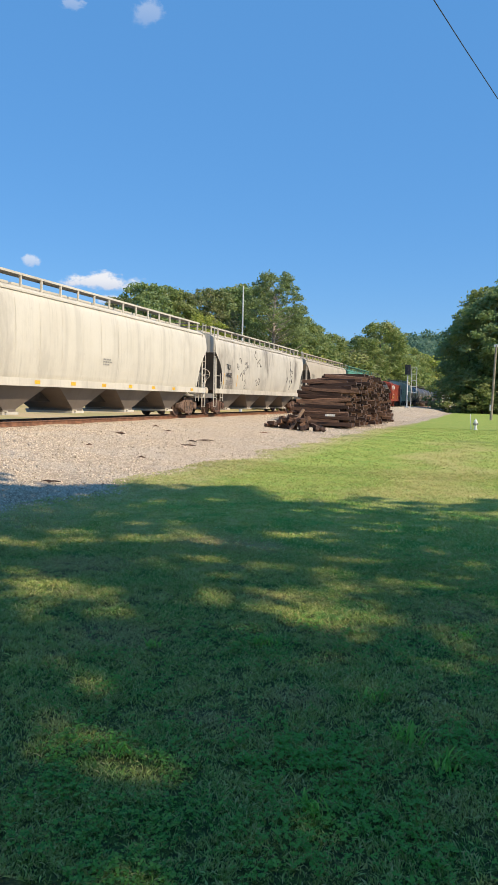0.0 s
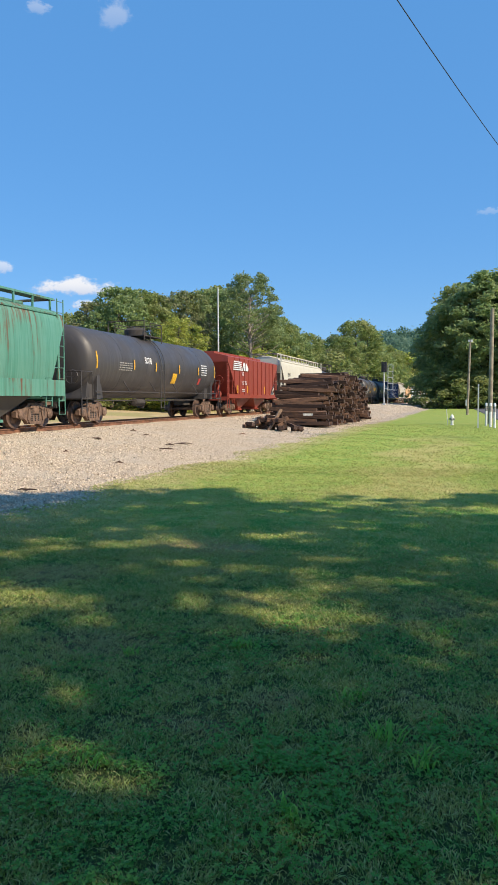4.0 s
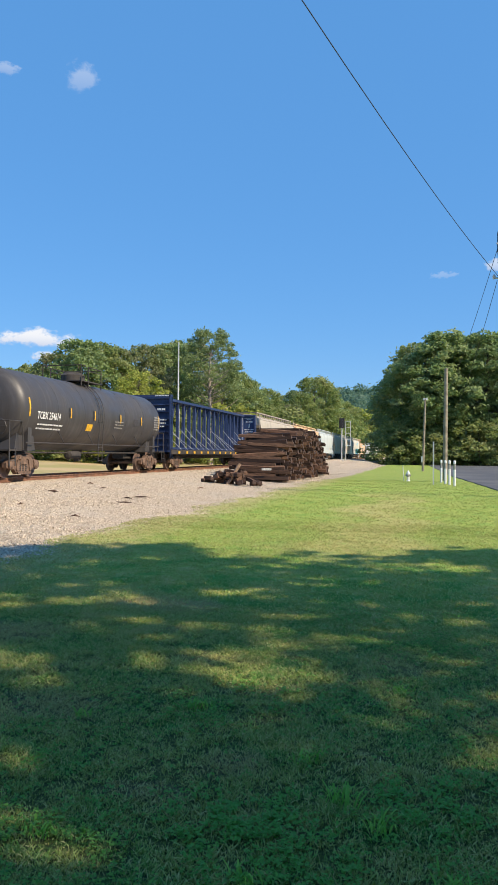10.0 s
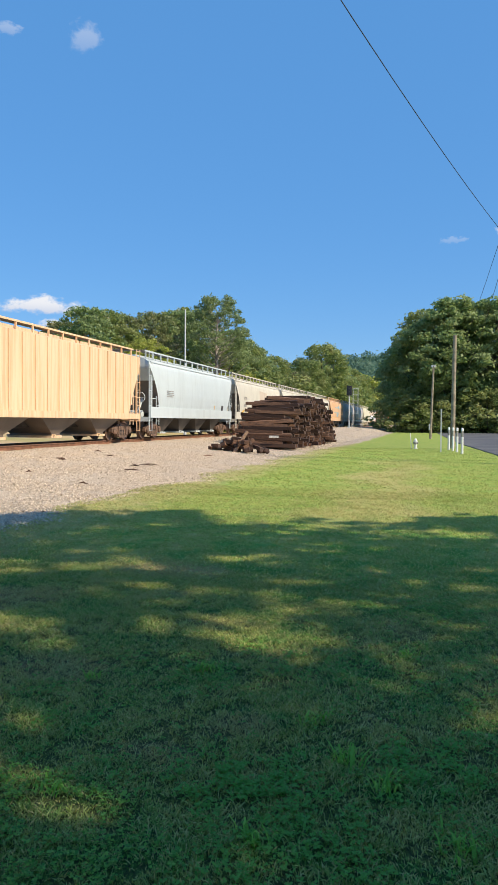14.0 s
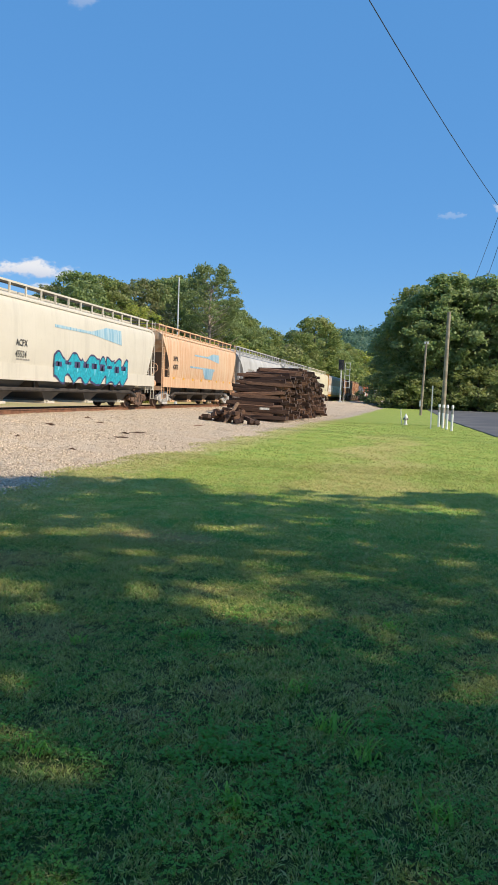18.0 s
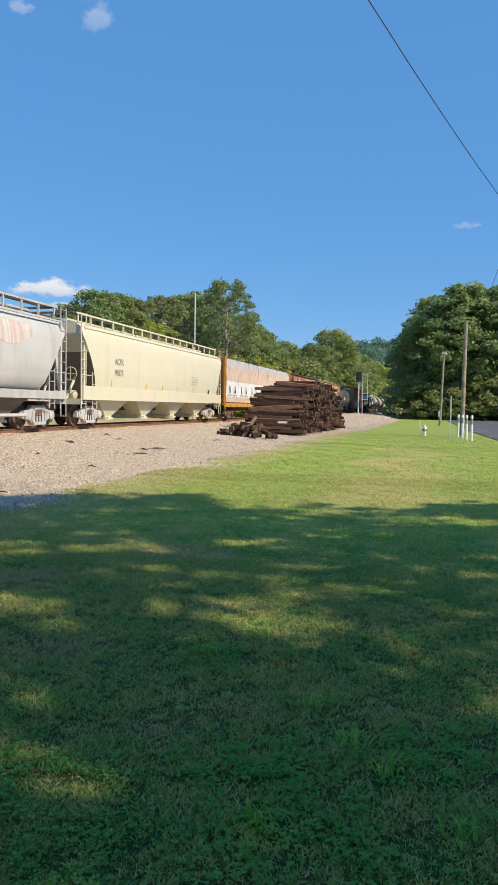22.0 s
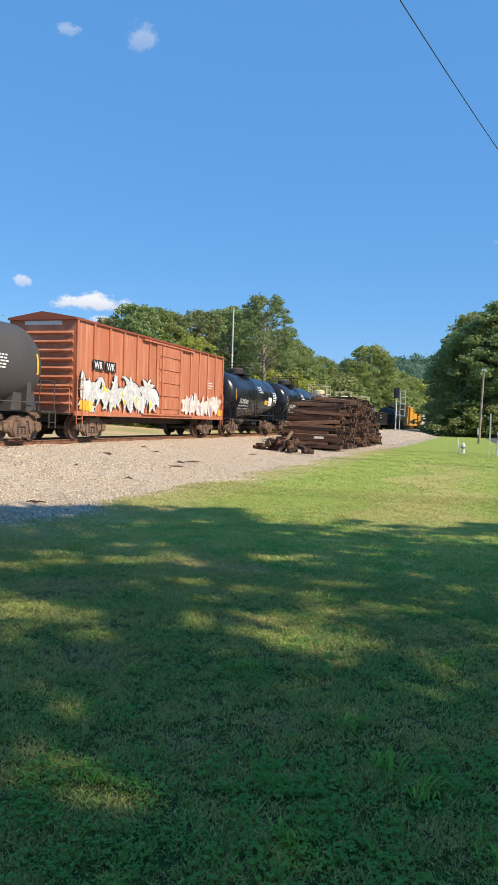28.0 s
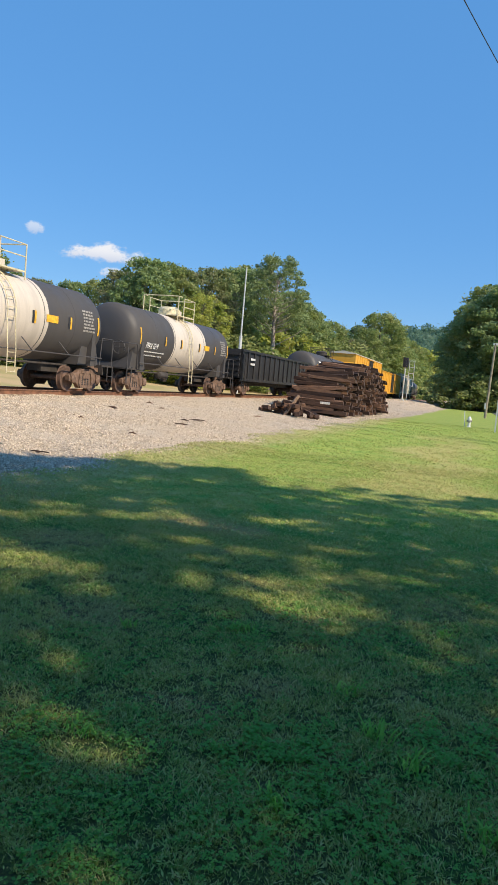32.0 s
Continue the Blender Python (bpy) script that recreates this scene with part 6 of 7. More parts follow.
# 23: loaded centre-beam flat
lumber_car, half, zt = centre_beam("ochre centre-beam flat car loaded with wrapped lumber", ln(23), OCHRE, OCHRE, True)
WRAP_TAN, WRAP_WHITE, WRAP_TOP = plain("tan_wrap", (0.62, 0.47, 0.36), 0.45, 0, 0.12, 2), plain("white_wrap", (0.76, 0.745, 0.73), 0.4, 0, 0.06, 2), plain("grey_plastic_wrap", (0.55, 0.50, 0.49), 0.3, 0, 0.12, 2)
load = thing("wrapped_lumber_load", "stacks of lumber in white and tan printed plastic wrap", "lumber", group="lumber load")
npack = 7
for s in (-1, 1):
    for i in range(npack):
        l = (2 * half - 1.0) / npack
        y0 = -half + 0.5 + l * i
        rr = random.Random(i)
        g = Geo()
        zs = [(1.24, 0), (1.62, 0), (1.63, 1), (2.72, 1), (2.73, 0), (3.6, 0), (3.75, 2), (4.25, 2), (4.36, 2)]
        for (za, k), (zb, _) in zip(zs, zs[1:]):
            ins = lambda z: 0.0 if z < 3.9 else (0.06 if z < 4.3 else 0.25)
            cols = 6
            vs = []
            for z in (za, zb):
                for c in range(cols + 1):
                    u = c / cols
                    vs.append((s * (1.36 - ins(z) + 0.025 * math.sin(u * 9 + z * 3 + i)), y0 + 0.02 + (l - 0.04) * u, z))
                vs += [(s * 0.45, y0 + l - 0.02, z), (s * 0.45, y0 + 0.02, z)]
            n = cols + 3
            g.add(vs, [(c, (c + 1) % n, n + (c + 1) % n, n + c)[::s] for c in range(n)], k)
        g.add([(s * 1.11, y0 + 0.02, 4.36), (s * 1.11, y0 + l - 0.02, 4.36), (s * 0.45, y0 + l - 0.02, 4.36), (s * 0.45, y0 + 0.02, 4.36)], [(0, 1, 2, 3)[::s]], 2)
        skin = g.mesh("lumber_pack", [WRAP_TAN, WRAP_WHITE, WRAP_TOP])
        weld = bmesh.new()
        weld.from_mesh(skin)
        bmesh.ops.remove_doubles(weld, verts=weld.verts, dist=1e-4)
        weld.to_mesh(skin)
        weld.free()
        pack = part("lumber_pack", skin, WRAP_TAN, load, "wrapped lumber pack")
        if s > 0:
            for q in (0.28, 0.72):
                yy = y0 + l * q
                part("emblem", Geo().prism_x([(yy - 0.10, 1.95), (yy + 0.10, 1.85), (yy + 0.10, 2.12), (yy - 0.10, 2.22)], 1.395, 1.40).prism_x([(yy - 0.10, 2.26), (yy + 0.10, 2.16), (yy - 0.02, 2.40), (yy - 0.10, 2.46)], 1.395, 1.40), STENCIL, pack, "plain dark emblem shapes")
                bars(pack, yy - 0.55, 1.72, 1, 1.05, GREYMARK, lambda z: 1.385, 0.07, 0.1, i)
# 24-25: rusty hoppers
YELLOWED = plain("yellowed_lettering", (0.55, 0.44, 0.22), 0.6)
for k in (24, 25):
    car, surf, half = hopper_car("heavily rusted brown ribbed covered hopper car", ln(k), SLAB_HIGH, RUSTY, cut="slant", depth=1.6, bays=3, ribs=20, under=BAYDARK if k == 24 else BAYGREY, trim=STEEL_RUST if k == 24 else RUSTEND, top=0.0, ribmat=RUSTY, walk_z=0.04)
    surf = lambda z: 1.545
    if k == 24:
        letter(car, "AEX", -half + 2.3, 2.35, 0.36, YELLOWED, surf)
        letter(car, "18179", -half + 2.3, 1.95, 0.34, YELLOWED, surf)
    bars(car, -half + 4.3 + k % 2, 2.0, 2, 1.2, STENCIL if k == 24 else GREYMARK, surf, 0.2, 0.3)
    for y in (half - 3.2, half - 2.4):
        part("stencil_box", Geo().box(1.562, 1.567, y, y + 0.45, 1.85, 1.89).box(1.562, 1.567, y, y + 0.45, 2.22, 2.26).box(1.562, 1.567, y, y + 0.04, 1.85, 2.26).box(1.562, 1.567, y + 0.41, y + 0.45, 1.85, 2.26), YELLOWED, car)
# 26: grey tank
car, surf, half, zc = tank_car("dark grey tank car with a faded shell", ln(26), 1.50, DARKGREY)
patch(car, "placard", 0.4, 1.0, zc - 0.6, zc - 0.15, YELLOW, surf, label="yellow notice")
bars(car, 4.6, zc + 0.2, 5, 0.8, WHITE, surf)
bars(car, -4.0, zc + 0.1, 3, 1.6, WHITE, surf, 0.1, 0.2)
# 27: orange boxcar
car, surf, half = box_car("faded orange boxcar with silver graffiti along its lower side", ln(27), ORANGE, paint("rust_red_roof", (0.28, 0.07, 0.03), 0.2, 0.4), ORANGE, top=4.7, door_at=0.4)
bars(car, half - 2.4, 2.9, 3, 0.5, WHITE, surf, 0.06, 0.14)
scribble(car, -half + 0.5, -1.2, 1.1, 2.55, [BLACK, SILVERTAG, plain("graffiti_white", (0.75, 0.75, 0.74), 0.5), plain("graffiti_yellow", (0.62, 0.55, 0.10), 0.5)], lambda z: 1.47, 8, 46)
scribble(car, 2.2, half - 0.8, 1.1, 2.2, [plain("graffiti_rose", (0.60, 0.42, 0.36), 0.6, 0, 0.3, 4), plain("graffiti_chalk", (0.70, 0.62, 0.56), 0.6, 0, 0.3, 4), plain("graffiti_dust", (0.62, 0.48, 0.40), 0.6, 0, 0.3, 4), plain("graffiti_mauve", (0.42, 0.33, 0.36), 0.6, 0, 0.3, 4)], lambda z: 1.47, 9, 32)
for y, words in ((-half + 1.25, "WR"), (-half + 2.25, "WK")):
    part("mark_panel", Geo().box(1.497, 1.502, y, y + 0.85, 2.72, 3.12), BLACK, car, "black reporting mark panel")
    letter(car, words, y + 0.08, 2.78, 0.40, WHITE, lambda z: 1.486, 0.95)
for y in (-half + 0.3, half - 1.0):
    part("reflector", Geo().box(1.495, 1.50, y, y + 0.7, 1.12, 1.5), YELLOW, car)
part("number_board", Geo().box(-0.8, 0.8, -half + 0.075, -half + 0.095, 4.3, 4.45), WHITE, car, "white plate with the car's number in bars")
# 28-29: glossy black short tanks
for k, num in ((28, "631664"), (29, "631655")):
    car, surf, half, zc = tank_car("short glossy black tank car with white lettering", ln(k), 1.47, GLOSSBLACK, strips=2, wheel_in=1.45)
    letter(car, "UTLX " + num, -half + 2.0, zc - 0.5, 0.40, WHITE, surf, 0.75)
    bars(car, -half + 2.05, zc - 0.68, 2, 1.9, WHITE, surf, 0.06, 0.17)
    patch(car, "placard", 1.7, 2.5, zc - 0.45, zc - 0.15, YELLOW, surf, label="yellow notice")
    patch(car, "placard", 2.65, 3.55, zc - 0.5, zc + 0.1, WHITE, surf, label="white notice")
    bars(car, 3.9, zc + 0.4, 6, 0.8, WHITE, surf, 0.07, 0.12)
    bars(car, 0.4, zc + 0.7, 4, 0.9, WHITE, surf, 0.05, 0.12)
# 30-32: black tanks with a pale band
for k, mark, num in ((30, "SHPX", "214782"), (31, "PPAX", "6118"), (32, "PPAX", "6219")):
    car, surf, half, zc = tank_car("black tank car with an off-white middle band and cream rails", ln(k), 1.40, TANKBLACK if k == 30 else DARKGREY, band=BONE, band_at=(0.34, 0.67), mid=-0.1, railing="cream", strips=5, wheel_in=1.45)
    letter(car, mark + " " + num, -half + 1.8, zc - 0.44, 0.36, WHITE, surf, 0.72)
    bars(car, -half + 1.8, zc - 0.62, 2, 1.9, WHITE, surf, 0.05, 0.16)
    bars(car, half - 2.3, zc + 0.5, 7, 0.7, GREYMARK, surf, 0.07, 0.12)
    patch(car, "placard", 1.9, 2.6, zc - 0.1, zc + 0.15, YELLOW, surf, label="yellow notice")
    part("dome_box", Geo().box(-0.4, 0.4, 0.0, 0.9, zc + 1.35, zc + 1.75, c=0.05), BONE, car)
# 33: gondola
car, surf, half = gondola("black ribbed gondola car, empty", ln(33), GONBLACK)
bars(car, -half + 1.6, 2.25, 2, 0.8, WHITE, lambda z: 1.54, 0.14, 0.3)
# 34-38: the tail of the train
car, surf, half, zc = tank_car("slate grey tank car with white lettering panel", ln(34), 1.50, DARKGREY)
patch(car, "lettering_panel", -2.0, 0.8, zc + 0.0, zc + 0.45, WHITE, surf)
bars(car, -half + 2.0, zc + 0.6, 3, 1.2, WHITE, surf, 0.1, 0.2)
box_car("golden yellow high boxcar with a white-painted roof end", ln(35), GOLD, IVORY, GOLD, top=5.25, door_at=1.0, doormat=GONBLACK)
box_car("golden yellow boxcar with a dark open door", ln(36), GOLD, GOLD, GOLD, top=4.3, door_at=0.8, doormat=GONBLACK)
hopper_car("cream covered hopper car near the train's end", ln(37), ROUND, CREAM, under=BAYDARK, bays=3, seams=8)
tank_car("black tank car at the end of the train", ln(38), 1.45, TANKBLACK)


# ---- lineside ----
def signal_mast():
    ob = thing("railway_signal", "three-lamp railway signal with a ladder cage beside the track", "railway signal")
    x, y = -10.45, 105.0
    z = float(ground_z(x, y))
    part("mast", Geo().tube((x - 0.55, y, z), (x - 0.55, y, z + 5.3), 0.09, 10), GALV, ob, "pale steel mast")
    part("base", Geo().box(x - 0.8, x - 0.3, y - 0.25, y + 0.25, z - 0.2, z + 0.25, c=0.04), GALV, ob)
    part("signal_head", Geo().prism_z([(x - 0.95, y), (x - 0.85, y - 0.2), (x - 0.25, y - 0.2), (x - 0.15, y), (x - 0.25, y + 0.2), (x - 0.85, y + 0.2)], z + 4.75, z + 6.15), BLACK, ob, "black signal head")
    for i in range(3):
        part("lamp_hood", Geo().lathe([(-0.5, 0.17), (-0.2, 0.17)], (x - 0.55, y, z + 5.03 + i * 0.42), axis="y", n=12), BLACK, ob)
    g = Geo()
    for dx in (0.0, 0.7):
        g.tube((x + dx, y, z if dx == 0 else z + 2.2), (x + dx, y, z + 5.75), 0.04, 6)
    for i in range(5):
        g.tube((x, y, z + 2.2 + i * 0.88), (x + 0.7, y, z + 2.2 + i * 0.88), 0.035, 6)
    g.tube((x - 0.55, y, z + 2.4), (x, y, z + 2.4), 0.03, 6)
    part("ladder_cage", g, GALV, ob, "galvanised ladder and cage")
    part("platform", Geo().box(x - 0.1, x + 0.75, y - 0.35, y + 0.35, z + 2.15, z + 2.2), GALV, ob)


signal_mast()


def pole(x, y, h, r, lean, label, fittings):
    ob = thing("utility_pole", label, "utility pole", group="roadside poles")
    part("shaft", Geo().tube((x, y, -0.2), (x + lean, y, h), r, 10, r * 0.72), POLEWOOD, ob, smooth=True)
    if fittings == 1:
        part("lamp_bracket", Geo().box(x + lean - 0.22, x + lean + 0.22, y - 0.08, y + 0.08, h - 0.15, h + 0.06, c=0.03), GALV, ob)
        part("junction_box", Geo().box(x - 0.16, x - 0.02, y - 0.25, y - 0.1, 0.9, 1.5), GALV, ob)
    if fittings == 2:
        at = lambda z: x + lean * z / h
        part("bracket", Geo().tube((at(8.6) - 0.40, y, 8.62), (at(8.6), y, 8.55), 0.035), GALV, ob)
        part("insulator", Geo().lathe([(8.56, 0.05), (8.66, 0.07), (8.74, 0.04)], (at(8.6) - 0.38, y, 0), axis="z", n=8), GALV, ob)
        part("conduit", Geo().path([(at(z) - 0.17, y - 0.1, z) for z in (1.0, 4.0, 7.0, 9.6)], 0.045, 7), UNDER, ob, "dark riser pipe")
        loop = [(at(9.6) - 0.17 + 0.16 * (1 - math.cos(a)), y - 0.1, 9.6 + 0.75 + 0.14 * math.sin(a)) for a in (0, 0.5, 1.0, 1.6, 2.2, 2.8)]
        part("weatherhead", Geo().path([(at(9.6) - 0.17, y - 0.1, 9.6)] + loop, 0.055, 7), WIRE, ob, "black bent cable head")
        for z in (9.9, 9.15, 8.3):
            part("clamp", Geo().box(at(z) - 0.24, at(z) + 0.16, y - 0.19, y - 0.12, z, z + 0.05), GALV, ob)
    return ob


pole(1.55, 47.2, 7.1, 0.15, 0.06, "tall bare weathered wooden pole beside the road", 0)
pole(0.30, 73.5, 7.2, 0.13, 0.22, "leaning wooden pole with a metal fitting on top", 1)
pole(3.65, 29.8, 10.35, 0.17, -0.53, "wooden utility pole that carries the overhead cables", 2)
stake = solid("marker_stake", Geo().box(0.70, 0.77, 40.65, 40.72, -0.1, 2.35), GALV, "thin grey metal marker stake in the lawn", "stake")


def cable(a, b, sag, r):
    pts = []
    for i in range(17):
        u = i / 16
        p = Vector(a).lerp(Vector(b), u)
        pts.append((p.x, p.y, p.z - sag * 4 * u * (1 - u)))
    return solid("overhead_cable", Geo().path(pts, r, 5), WIRE, "black overhead cable slung from a wooden pole", "cable", "overhead cables")


cable((3.02, 29.8, 8.62), (-7.25, -6, 12.07), 0.83, 0.011)
cable((3.0, 29.8, 9.9), (2.92, 118, 9.5), 1.3, 0.012)
cable((2.95, 29.8, 8.5), (4.97, 118, 8.8), 1.3, 0.012)
part("shaft", Geo().tube((-7.25, -6, -0.2), (-7.25, -6, 12.5), 0.17, 10, 0.13), POLEWOOD, thing("utility_pole", "wooden utility pole behind the lawn", "utility pole", group="roadside poles"))

for i, (x, y) in enumerate([(1.25, 44.5), (1.42, 42.4), (1.58, 40.8), (1.78, 39.3)]):
    post = thing("marker_post", "white roadside post with a grey band under its cap", "post", group="white roadside posts")
    part("shaft", Geo().lathe([(-0.1, 0.065), (0.86, 0.065)], (x, y, 0), axis="z", n=12), WHITE, post, smooth=True)
    part("band", Geo().lathe([(0.86, 0.055), (1.16, 0.055)], (x, y, 0), axis="z", n=12), GREYMARK, post, smooth=True)
    part("cap", Geo().lathe([(1.16, 0.065), (1.30, 0.065), (1.34, 0.04)], (x, y, 0), axis="z", n=12), WHITE, post, smooth=True)


def hydrant(x, y):
    ob = thing("fire_hydrant", "white fire hydrant standing in the lawn", "fire hydrant")
    q = 0.82
    lathe = lambda prof, z=0.0, axis="z", n=14: Geo().lathe([(a * q, r * q) for a, r in prof], (x, y, z * q), axis=axis, n=n)
    part("barrel", lathe([(-0.05, 0.15), (0.05, 0.15), (0.06, 0.10), (0.50, 0.10), (0.52, 0.15), (0.58, 0.15)]), WHITE, ob, smooth=True)
    part("bonnet", lathe([(0.58, 0.13), (0.68, 0.11), (0.75, 0.06), (0.77, 0.03), (0.83, 0.03)]), WHITE, ob, smooth=True)
    part("nozzle", lathe([(-0.20, 0.06), (-0.17, 0.075), (0.17, 0.075), (0.20, 0.06)], 0.44, "x", 10), GREYMARK, ob, "grey capped hose nozzles", smooth=True)
    part("pumper_nozzle", lathe([(-0.22, 0.07), (-0.1, 0.09)], 0.40, "y", 10), GREYMARK, ob, smooth=True)
    solid("hydrant_stake", Geo().tube((x - 0.24, y, -0.1), (x - 0.33, y, 0.95), 0.022), WHITE, "thin white stake beside the hydrant", "stake")


hydrant(-0.68, 45.4)
mast = thing("radio_mast", "slender pale radio mast behind the track", "mast")
part("lower_tube", Geo().tube((-24.5, 71.5, -0.3), (-24.5, 71.5, 6.2), 0.16, 10), GALV, mast)
part("upper_tube", Geo().tube((-24.5, 71.5, 6.2), (-24.5, 71.5, 13.2), 0.08, 8, 0.06), GALV, mast)


# ---- trees ----
def leaf_cloud(centres, radii, count, size, seed, droop=0.0):
    """Leaf sprays round clump centres: small bent quads with gaps between."""
    r = np.random.default_rng(seed)
    c = np.asarray(centres, float)
    rad = np.asarray(radii, float)
    which = r.choice(len(c), count, p=rad ** 2 / (rad ** 2).sum())
    d = r.normal(size=(count, 3))
    d /= np.linalg.norm(d, axis=1)[:, None]
    d[:, 2] = np.where(d[:, 2] < -0.2, d[:, 2] * 0.5, d[:, 2])
    p = c[which] + d * (rad[which] * np.where(r.uniform(0, 1, count) < 0.15, r.uniform(0.9, 1.6, count), r.uniform(0.5, 1.08, count) ** 0.7))[:, None] * np.array([1, 1, 0.78])
    u = r.normal(size=(count, 3))
    nrm = d * 0.6 + r.normal(size=(count, 3)) * 0.65 + np.array([0.1, -0.1, 0.35])
    nrm /= np.linalg.norm(nrm, axis=1)[:, None]
    u -= nrm * (u * nrm).sum(1)[:, None]
    u /= np.linalg.norm(u, axis=1)[:, None]
    w = np.cross(nrm, u)
    s = (size * r.uniform(0.6, 1.4, count))[:, None]
    v = np.stack([p - u * s, p - w * s * 0.55 + nrm * s * 0.12, p + u * s, p + w * s * 0.55 + nrm * s * 0.12], 1)
    return v.reshape(-1, 3), (np.arange(count)[:, None] * 4 + np.array([[0, 1, 2, 3]]))


def grow(h, spread, seed, kind="broad", clumps=46, leaves=5200, size=0.30, bare=0.12):
    """Trunk with limbs, and the clumps at their ends. Returns two meshes' data."""
    r = random.Random(seed)
    g = Geo()
    tr = 0.018 * h + 0.06
    pts = [Vector((0, 0, -0.3))]
    steps = 7
    for i in range(1, steps + 1):
        pts.append(Vector((r.gauss(0, 0.012 * h) * i / steps, r.gauss(0, 0.012 * h) * i / steps, h * 0.9 * i / steps)))
    for i in range(steps):
        g.tube(pts[i], pts[i + 1], tr * (1 - 0.88 * i / steps), 8, tr * (1 - 0.88 * (i + 1) / steps))
    cs, rs = [], []
    for j in range(clumps):
        if kind == "pine":
            u = 0.52 + 0.48 * (j / clumps) ** 0.9
            reach = spread * (0.35 + 0.65 * math.sin(min(1, (1.05 - u) / 0.45) * 1.5)) * r.uniform(0.5, 1.0)
            rad = spread * r.uniform(0.08, 0.18)
        else:
            u = bare + (1 - bare) * ((j + r.random()) / clumps)
            prof = math.sin(math.pi * (0.12 + 0.82 * (u - bare) / (1 - bare))) ** 0.62
            bulge = 1 + 0.16 * math.sin(3.1 * j + seed) + 0.12 * math.sin(7 * u + seed * 2)
            reach = spread * prof * bulge * (r.uniform(0.25, 0.7) if j % 4 == 0 else r.uniform(0.72, 1.0))
            rad = spread * r.uniform(0.11, 0.22) * (0.8 + 0.3 * prof)
        a = j * 2.4 + r.uniform(-0.5, 0.5)
        c = Vector((math.cos(a) * reach, math.sin(a) * reach, h * min(u, 0.97) - rad * 0.35))
        base = Vector((0, 0, max(0.1 * h, c.z - reach * r.uniform(0.4, 0.8))))
        f = min(0.88, base.z / (0.9 * h))
        k = min(steps - 1, int(f * steps))
        base = pts[k].lerp(pts[k + 1], f * steps - k)
        if j % (5 if kind == "broad" else 1) == 0:
            mid = base.lerp(c, 0.55) + Vector((0, 0, -0.06 * reach))
            g.tube(base, mid, tr * 0.30 * (1.1 - f), 5, tr * 0.17 * (1.1 - f))
            g.tube(mid, c, tr * 0.17 * (1.1 - f), 5, 0.015)
        cs.append(c)
        rs.append(rad)
    v, fc = leaf_cloud(cs, rs, leaves, size, seed)
    return g, v, fc


TREE_KINDS = {}


def tree_kind(key, h, spread, seed, leaf, bark=BARK, **kw):
    g, v, f = grow(h, spread, seed, **kw)
    TREE_KINDS[key] = (g.mesh("trunk", [bark], True), soup("crown", v, f, [leaf]), h)


tree_kind("oak", 20, 6.0, 1, LEAF_OAK, clumps=170, leaves=19000, size=0.23)
tree_kind("oak2", 20, 5.2, 2, LEAF_DARK, clumps=160, leaves=19000, size=0.23)
tree_kind("dry", 20, 5.4, 3, LEAF_DRY, clumps=150, leaves=14000, size=0.23)
tree_kind("light", 20, 5.8, 4, LEAF_LIGHT, clumps=150, leaves=15000, size=0.23, bare=0.04)
tree_kind("pine", 26, 6.2, 5, NEEDLE, PALEBARK, kind="pine", clumps=95, leaves=14000, size=0.17)
tree_kind("bush", 6, 3.6, 6, LEAF_OAK, clumps=60, leaves=4000, size=0.17, bare=0.02)
tree_kind("bush_light", 6, 3.6, 7, LEAF_LIGHT, clumps=60, leaves=3600, size=0.17, bare=0.02)
LABELS = {"oak": "full green broadleaf tree in late summer", "oak2": "dense dark green broadleaf tree", "dry": "olive-brown late summer broadleaf tree", "light": "young yellow-green broadleaf tree", "pine": "tall pine with a pale bare trunk", "bush": "dense green roadside shrub", "bush_light": "yellow-green shrub at the wood's edge"}


def tree(key, x, y, h, wide=1.0, turn=0.0, group="woodland trees", name="tree", label=""):
    t_me, c_me, h0 = TREE_KINDS[key]
    s = h / h0
    z = float(ground_z(x, y)) - 0.1
    ob = thing(name if "bush" not in key else "shrub", label or LABELS[key], "tree" if "bush" not in key else "shrub", group=group)
    part("trunk", t_me, BARK, ob)
    part("crown", c_me, LEAF_OAK, ob)
    ob.matrix_world = Matrix.LocRotScale((x, y, z), Euler((0, 0, turn)), (s * wide, s * wide, s))
    return ob


def by_angle(key, az, dist, el, wide=1.0, group="woodland trees"):
    x, y = dist * math.sin(radians(az)), dist * math.cos(radians(az))
    tree(key, x, y, 1.6 + dist * math.tan(radians(el)) - float(ground_z(x, y)) + 0.1, wide, az * 1.7, group)


